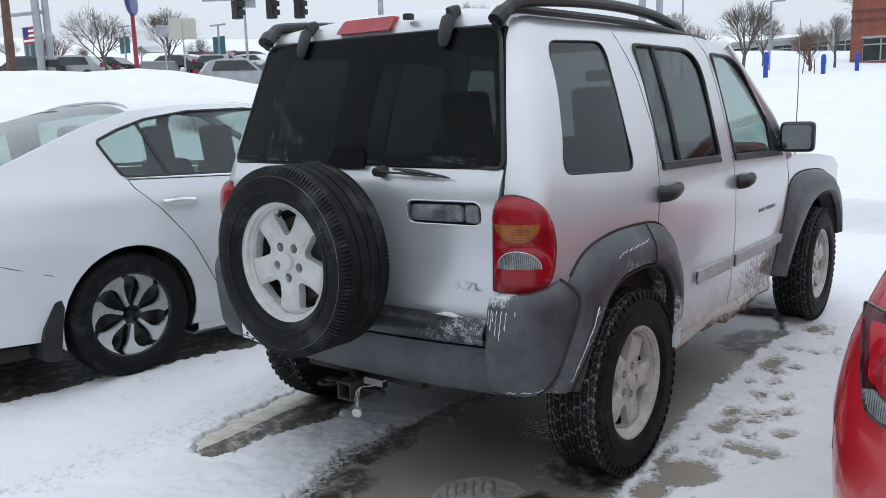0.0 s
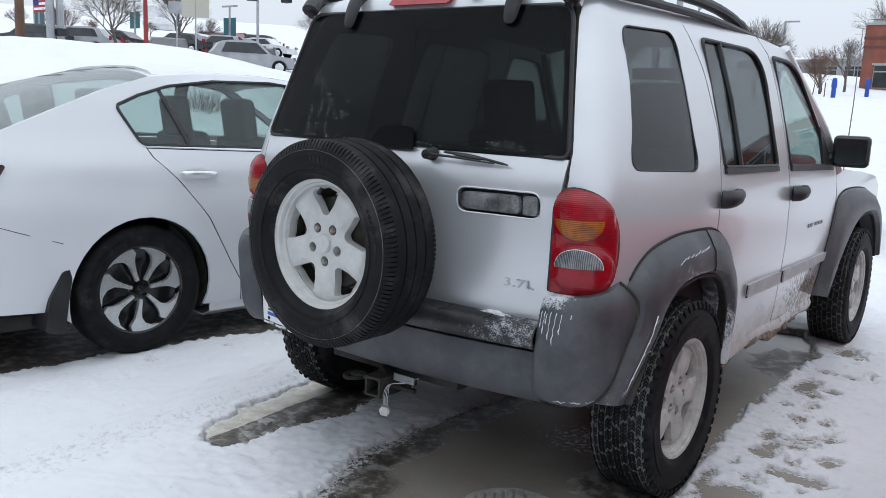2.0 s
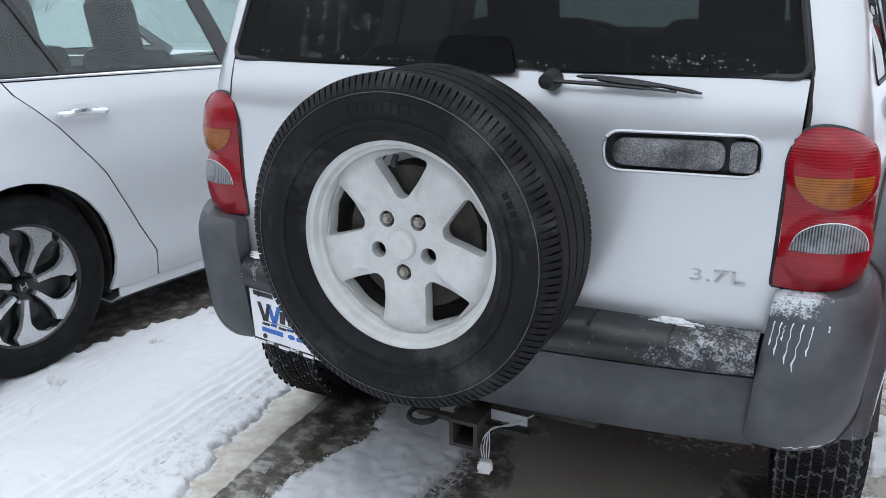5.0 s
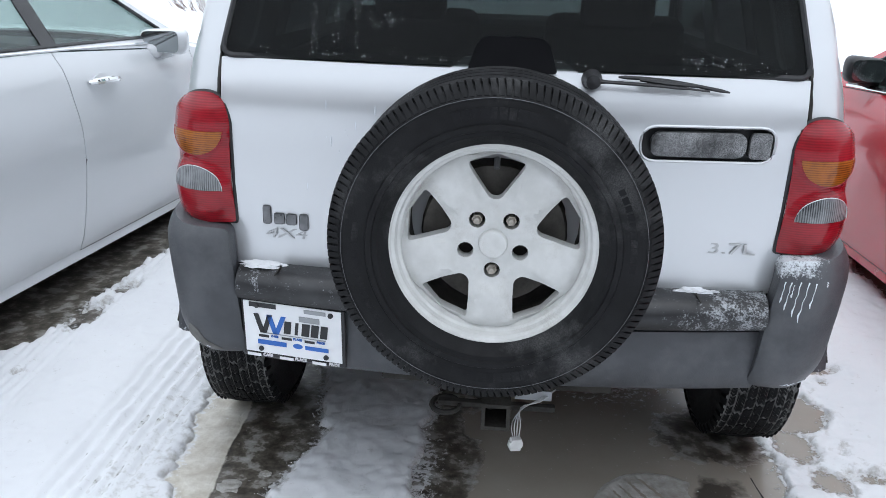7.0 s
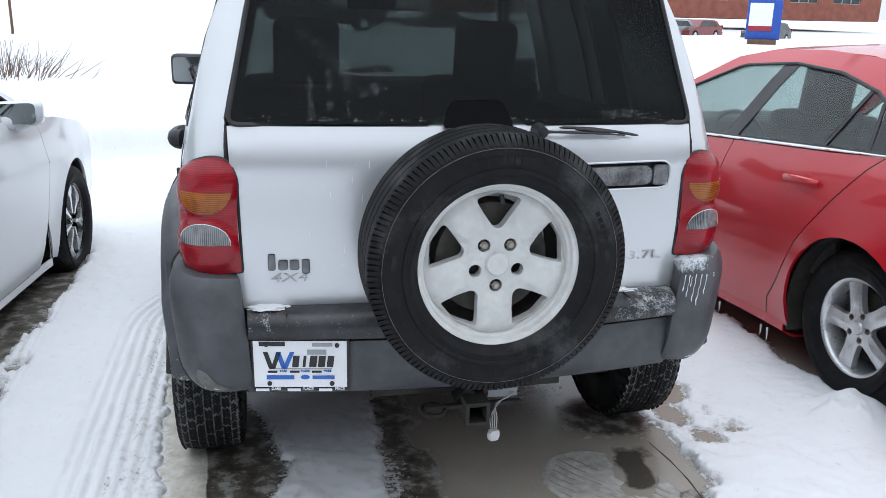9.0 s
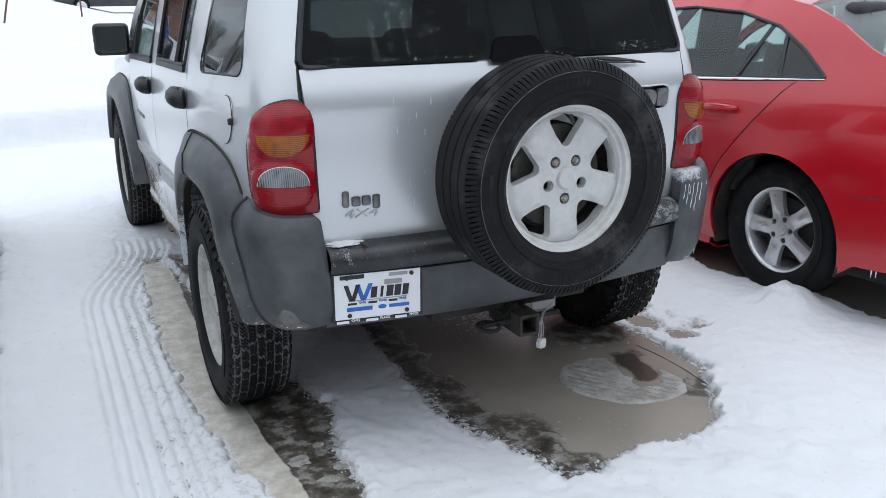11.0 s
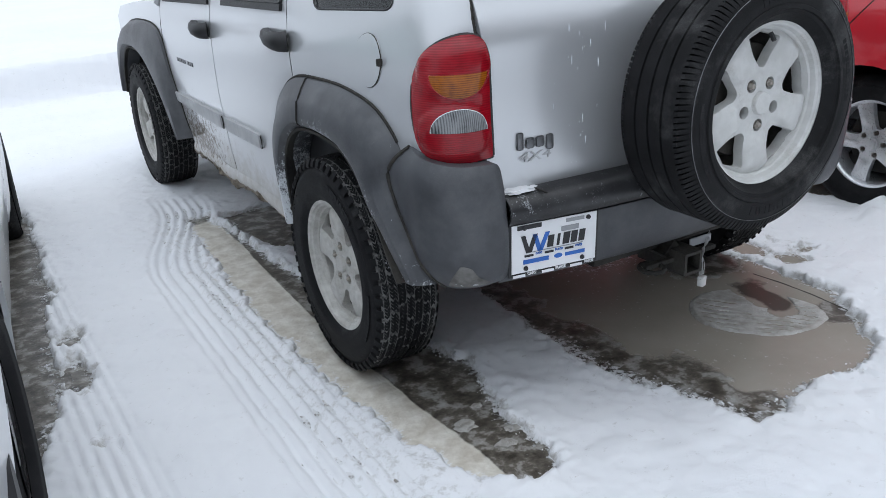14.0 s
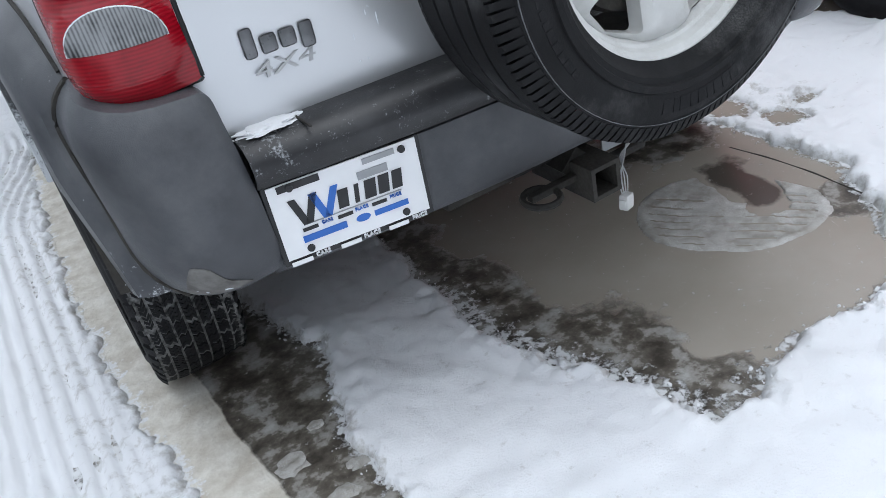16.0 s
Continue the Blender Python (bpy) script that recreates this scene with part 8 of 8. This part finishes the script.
for az, w, h0, h1, d in ((-54.35, 0.50, 4.45, 5.75, 34), (-55.5, 0.30, 4.6, 5.35, 36)):
    o, h = pole("road_sign", EYE_A, az, d, h1 - 0.1, 0.035, GALV, "road sign seen from behind on a thin post")
    zz = lie(*at(EYE_A, az, d)[:2]) - 0.3 - 0.05
    part("sign_plate", moved(box(-w, w, -0.015, 0.015, rise(EYE_A, az, d, h0) - zz, rise(EYE_A, az, d, h1) - zz, 0.01), pose(0, 0, 0, 0, 0, 55)), BEIGE if w > 0.4 else GALV, o)
# flag
o, h = pole("flagpole", EYE_A, -63.6, 70, 5.2, 0.05, GALV, "thin pale flagpole with a striped flag")
for k in range(7):
    part("flag_stripe", box(0, 1.9, -0.01, 0.01, h - 1.25 + 0.17 * k, h - 1.08 + 0.17 * k), FLAG_RED if k % 2 == 0 else PLATE_WHITE, o)
part("flag_canton", box(0, 0.8, -0.015, 0.015, h - 0.74, h - 0.04), BLUE_FLAG, o)
x, y, z = at(EYE_A, -56.4, 160)
wt = thing("storage_tank", "pale far-off tank above the car park", "tank", "", pose(x, y, z))
part("tank", lathe([(0.0, 0), (2.6, 0), (2.4, 4), (2.4, rise(EYE_A, 0, 160, 3.8) - z), (2.9, rise(EYE_A, 0, 160, 4.0) - z), (2.6, rise(EYE_A, 0, 160, 4.4) - z), (0.0, rise(EYE_A, 0, 160, 4.5) - z)], 20, "z"), CAR_WHITE, wt)


# far parked vehicles: body, glasshouse, wheels
def far_car(x, y, z, turn, paint, length, height, label, pickup=False, group="cars parked far off"):
    o = thing("pickup_truck" if pickup else "parked_car", label, "truck" if pickup else "car", group, pose(x, y, z, 0, 0, turn))
    L, H = length / 2, height
    if pickup:
        prof = [(-L, 0.5), (-L, 1.16), (-0.1 * L, 1.2), (-0.1 * L, 1.24), (-0.02 * L, H), (0.42 * L, H), (0.56 * L, 1.25), (0.97 * L, 1.12), (L, 0.95), (L, 0.45)]
        glass = [(-0.04 * L, 1.30), (0.02 * L, H - 0.1), (0.40 * L, H - 0.1), (0.5 * L, 1.32)]
    else:
        prof = [(-L, 0.4), (-L, 0.92), (-0.86 * L, 1.0), (-0.66 * L, H - 0.08), (-0.4 * L, H), (0.15 * L, H), (0.44 * L, 1.0), (0.9 * L, 0.85), (L, 0.68), (L, 0.3)]
        glass = [(-0.66 * L, 1.02), (-0.55 * L, H - 0.12), (0.12 * L, H - 0.10), (0.36 * L, 1.02)]
    arches = [[(c + 0.40 * math.cos(a), 0.34 + 0.40 * math.sin(a)) for a in np.linspace(0, math.pi, 12)] for c in (-0.60 * L, 0.62 * L)]
    low = prof[-1:] + arches[1] + arches[0] + prof[:1]
    side = rounded(prof[1:-1], 0.08, 3)
    poly = prof[:1] + side + prof[-1:] + [(p[0], max(p[1], 0.34)) for p in arches[1]] + [(p[0], max(p[1], 0.34)) for p in arches[0]]
    def flank(sx):
        return lambda u, v, o_: (u, sx * (0.92 - 0.28 * max(0.0, v - 1.05) + o_), v)
    for sx in (1, -1):
        part("side", panel(poly, flank(sx), (), 0.4, 0.05), paint, o)
        part("side_glass", panel(rounded(glass, 0.05, 3), lambda u, v, o_: flank(sx)(u, v, o_ + 0.006), (), 0.4, 0.01), WINDOW_DARK, o)
    shell = grid_mesh([[(u, s * (0.90 - 0.28 * max(0.0, v - 1.05)), v) for s in (-1, -0.5, 0, 0.5, 1)] for u, v in prof[:1] + side + prof[-1:]])
    part("shell", thicken(shell, 0.03), paint, o)
    for c in (-0.60 * L, 0.62 * L):
        for sx in (1, -1):
            t = part("tyre", moved(lathe([(0.0, 0.10), (0.24, 0.10), (0.26, 0.09), (0.35, 0.09), (0.37, 0.0), (0.35, -0.1), (0.0, -0.1)], 20, "y"), pose(c, sx * 0.83, 0.36)), RUBBER, o)
            part("rim", moved(lathe([(0.0, sx * 0.115), (0.2, sx * 0.112), (0.23, sx * 0.10)], 16, "y"), pose(c, sx * 0.83, 0.36)), ALLOY_BRIGHT, t)
    for sx in (1, -1):
        part("tail_lamp", box(-L - 0.02, -L + 0.12, sx * 0.72, sx * 0.94, 0.85, 1.1, 0.02), RED_LENS, o)
        part("headlamp", box(L - 0.12, L + 0.01, sx * 0.6, sx * 0.92, 0.72, 0.9, 0.02), CLEAR_LENS, o)
    part("bumper", box(-L - 0.1, -L + 0.05, -0.9, 0.9, 0.42, 0.62, 0.04), CHROME if pickup else BLACK_PLASTIC, o)
    return o


x, y, z = at(EYE_B, 6.8, 44, -0.05)
far_car(x, y, z, 183, CAR_GREY, 6.0, 1.92, "dark grey crew-cab pickup truck on the snowy road", True, "")
rnd = random.Random(12)
paints = [(CAR_GREY, "dark grey"), (CAR_WHITE, "white"), (CAR_SILVER, "silver"), (CAR_RED, "maroon"), (CAR_GREY, "black")]
for k, (az, d) in enumerate(((-63.6, 58), (-62.4, 60), (-61.2, 58), (-60.2, 60), (-58.7, 62), (-55.2, 66), (-54.0, 70), (-52.9, 66), (-52.2, 72), (-51.4, 66), (-50.6, 74), (-49.8, 70), (-53.5, 78), (-52.5, 80), (-51.2, 82))):
    p, w = paints[k % 5]
    x, y, z = at(EYE_A, az, d)
    far_car(x, y, z, rnd.choice((20, 35, 200, 215)) + rnd.uniform(-6, 6), p, rnd.uniform(4.5, 5.0), rnd.uniform(1.45, 1.75), f"{w} car with snow on it in a far car park")
x, y, z = at(EYE_A, -56.1, 44, 0.25)
far_car(x, y, z, 150, CAR_GREY, 4.6, 1.7, "dark grey van half sunk behind the snow bank", False, "")
x, y, z = at(EYE_A, -51.0, 46, 0.1)
far_car(x, y, z, 60, CAR_SILVER, 4.6, 1.65, "silver car driving up the road edge", False, "")
x, y, z = at(EYE_A, -7.6, 68, 0.45)
far_car(x, y, z, 190, CAR_SILVER, 4.6, 1.75, "silver car half sunk in snow outside the brick building", False, "")
pole("lamp_post", EYE_A, -3.8, 62, 9, 0.10, BLACK_PLASTIC, "tall dark lamp post outside the brick building")
tree(EYE_A, -8.6, 60, 2.1, 2, 20, "small")
for k, (az, d) in enumerate(((2.6, 60), (13.5, 62), (26.5, 66), (28.5, 66), (30.2, 68), (34.5, 66))):
    p, w = paints[(k + 4) % 5]
    x, y, z = at(EYE_B, az, d, 0.35)
    far_car(x, y, z, 185 + 6 * k, p, 4.6, 1.5, f"{w} car outside the long brick building")


# buildings
def building(name, label, x, y, z, turn, length, deep, height, wall, bays, storey, bands, extra=None):
    """A flat-roofed block whose front lies along its own x axis, facing -y, with real openings and framed glazing."""
    o = thing(name, label, "building", "", pose(x, y, z, 0, 0, turn))
    holes = []
    for a, b, lo, hi in bays:
        holes.append([(a, lo), (b, lo), (b, hi), (a, hi)])
    part("wall", panel([(0, -1.5), (length, -1.5), (length, height), (0, height)], lambda u, v, q: (u, -q, v), holes, 4.0, 0.3), wall, o, "brick front wall")
    part("wall", merge(box(0, 0.3, 0.3, deep, -1.5, height), box(length - 0.3, length, 0.3, deep, -1.5, height), box(0, length, deep, deep + 0.3, -1.5, height)), wall, o)
    part("roof", merge(box(-0.1, length + 0.1, -0.1, deep + 0.4, height, height + 0.18), box(0.4, length - 0.4, 0.4, deep, height + 0.18, height + 0.35)), FRAME_GREY, o, "flat roof with metal edge and snow")
    for lo, hi in bands:
        part("brick_band", box(-0.04, length + 0.04, -0.05, 0.0, lo, hi), DARK_BRICK, o)
    for a, b, lo, hi in bays:
        w = part("window", box(a, b, 0.14, 0.17, lo, hi), WINDOW_DARK, o, "dark storefront glazing")
        fr = bmesh.new()
        n = max(1, round((b - a) / 1.3))
        for k in range(n + 1):
            u = a + (b - a) * k / n
            fr = merge(fr, box(u - 0.05, u + 0.05, 0.08, 0.15, lo, hi))
        for v in (lo, lo + (hi - lo) * 0.72, hi):
            fr = merge(fr, box(a, b, 0.08, 0.15, v - 0.05, v + 0.05))
        part("window_frame", fr, FRAME_GREY, w)
        part("window_sill", box(a - 0.1, b + 0.1, -0.08, 0.1, hi, hi + 0.14), FRAME_GREY, w)
    return o


x, y, z = at(EYE_A, -12.0, 76)
o = building("brick_building", "low red brick clinic building with snow-capped sign", x, y, z - 0.1, -6, 12.3, 14, 5.1, BRICK, [(0.9, 3.6, 0.2, 2.0), (4.4, 6.55, 0.2, 2.0), (7.3, 10.3, 0.2, 2.0)], 1, [(3.3, 3.5), (4.0, 4.2)])
c = part("sign_rail", box(3.45, 8.4, -0.22, 0.0, 3.35, 3.42), UNDER, o)
words = lettering("INTERNAL MEDICINE", 0.45, 0.05)
part("sign_words", moved(words, pose(5.92, -0.25, 3.40) @ Matrix.Diagonal((1.18, 1, 1.7, 1))), PLATE_WHITE, c, "white raised words under a ridge of snow")
ridge = tube([(3.4 + 0.17 * k, -0.20, 3.98 + 0.05 * noise.noise(Vector((k * 0.4, 3, 0)))) for k in range(31)], [0.05] + [0.15 + 0.06 * noise.noise(Vector((k * 0.7, 0, 0))) for k in range(29)] + [0.05], 10)
part("sign_snow", ridge, FAR_SNOW, c, "thick snow on the sign")
part("sign_words", moved(lettering("URGENT CARE", 0.42, 0.04), pose(6.0, -0.10, 2.72) @ Matrix.Diagonal((1, 1, 1.3, 1))), RED_LENS, o, "red words on the brick wall")
q = Matrix.Translation((x, y, z - 0.1)) @ pose(0, 0, 0, 0, 0, -6) @ Vector((12.4, 0.4, 0))
building("beige_wing", "beige rendered wing beside the brick clinic", q.x, q.y, q.z, -6, 16, 12, 4.8, BEIGE, [(1.0, 4.4, 0.1, 2.1), (6.0, 9.4, 0.1, 2.1)], 1, [(2.9, 3.0)])
x, y, z = at(EYE_B, 0.0, 78)
bays = [(2 + 5.6 * k, 5.6 + 5.6 * k, 0.3, 2.8) for k in range(12)] + [(2.4 + 5.6 * k, 5.2 + 5.6 * k, 4.2, 5.6) for k in range(12)]
building("shop_row", "long brown brick shop row across the road", x, y, z + 0.3, 4, 70, 14, 7.0, BRICK, bays, 2, [(3.2, 3.5)])
x, y, z = at(EYE_A, -16.6, 130)
o = building("showroom", "long low grey showroom far behind trees", x - 6, y, rise(EYE_A, 0, 130, 2.0), -14, 30, 14, 2.6, GREY_WALL, [(1 + 5 * k, 5 + 5 * k, 0.2, 2.0) for k in range(5)], 1, [])
part("sign_disc", moved(lathe([(0.0, -0.1), (0.8, -0.1), (0.8, 0.0)], 24, "y"), pose(6.5, -0.05, 1.6)), GALV, o)

# road furniture
for az, d, lo, hi in ((-13.4, 55, 1.15, 2.3), (-11.55, 60, 1.45, 2.3), (-16.7, 50, 1.3, 2.6)):
    x, y, z = at(EYE_A, az, d)
    o = thing("bollard", "blue plastic marker drum in the snow", "bollard", "blue markers", pose(x, y, z))
    hh = rise(EYE_A, az, d, hi) - z
    part("drum", lathe([(0.0, 0), (0.13, 0), (0.13, hh * 0.55), (0.16, hh * 0.56), (0.15, hh * 0.8), (0.12, hh * 0.97), (0.0, hh)], 18, "z"), BLUE, o)
for eye, az, d, top, r, lean in ((EYE_A, -8.2, 26, 1.6, 0.03, 14), (EYE_B, 4.9, 30, 0.8, 0.03, 0), (EYE_C, -14.4, 25, 0.5, 0.035, 0), (EYE_A, -13.9, 55, 2.0, 0.03, 0), (EYE_A, -14.6, 55, 2.0, 0.03, 6), (EYE_B, 12.1, 48, 0.9, 0.03, 0), (EYE_B, 11.3, 48, 1.0, 0.03, 0), (EYE_C, 23.5, 42, 1.0, 0.03, 4)):
    x, y, z = at(eye, az, d, 0.2)
    tagged(part("stake", tube([(0, 0, 0), (0, 0, max(0.8, rise(eye, az, d, top) - z))], r, 6), WOOD_POLE, None, "", pose(x, y, z, 0, lean, 0)), "thin wooden marker stake in the snow", "stake", "marker stakes")
x, y, z = at(EYE_C, -17.9, 24)
o = thing("lamp_post", "grey lamp post on a square concrete footing", "pole", "", pose(x, y, z))
part("footing", box(-0.25, 0.25, -0.25, 0.25, -0.1, 0.45, 0.03), GREY_WALL, o)
part("shaft", tube([(0, 0, 0.45), (0, 0, 6.0)], [0.12, 0.07], 10), GALV, o)
x, y, z = at(EYE_C, 32.8, 48)
o = thing("sign_board", "blue and white roadside sign board with a red bar", "sign", "", pose(x, y, z, 0, 0, -28))
part("board", box(-0.85, 0.85, -0.1, 0.1, 0.3, 2.3, 0.03), BLUE, o)
part("face", box(-0.75, 0.4, -0.12, -0.1, 1.0, 2.15), PLATE_WHITE, o)
part("red_bar", box(-0.75, 0.4, -0.125, -0.12, 0.75, 1.0), FLAG_RED, o)
part("base", box(-0.7, 0.7, -0.3, 0.3, -0.1, 0.32, 0.04), WOOD_POLE, o)
for k, az in enumerate((16.6, 9.2)):
    tree(EYE_B, az, 50, 1.9, 1, 50 * k, "young")

# unseen hall behind the camera, added to darken rear faces and what glass mirrors
x, y = 3.0, -12.5
building("dealer_hall", "long grey dealer building behind the parked cars", x + 35, y, 0, 180, 70, 12, 6.2, GREY_WALL, [(1.5 + 6 * k, 6.5 + 6 * k, 0.2, 3.8) for k in range(11)], 1, [(4.4, 4.8)])
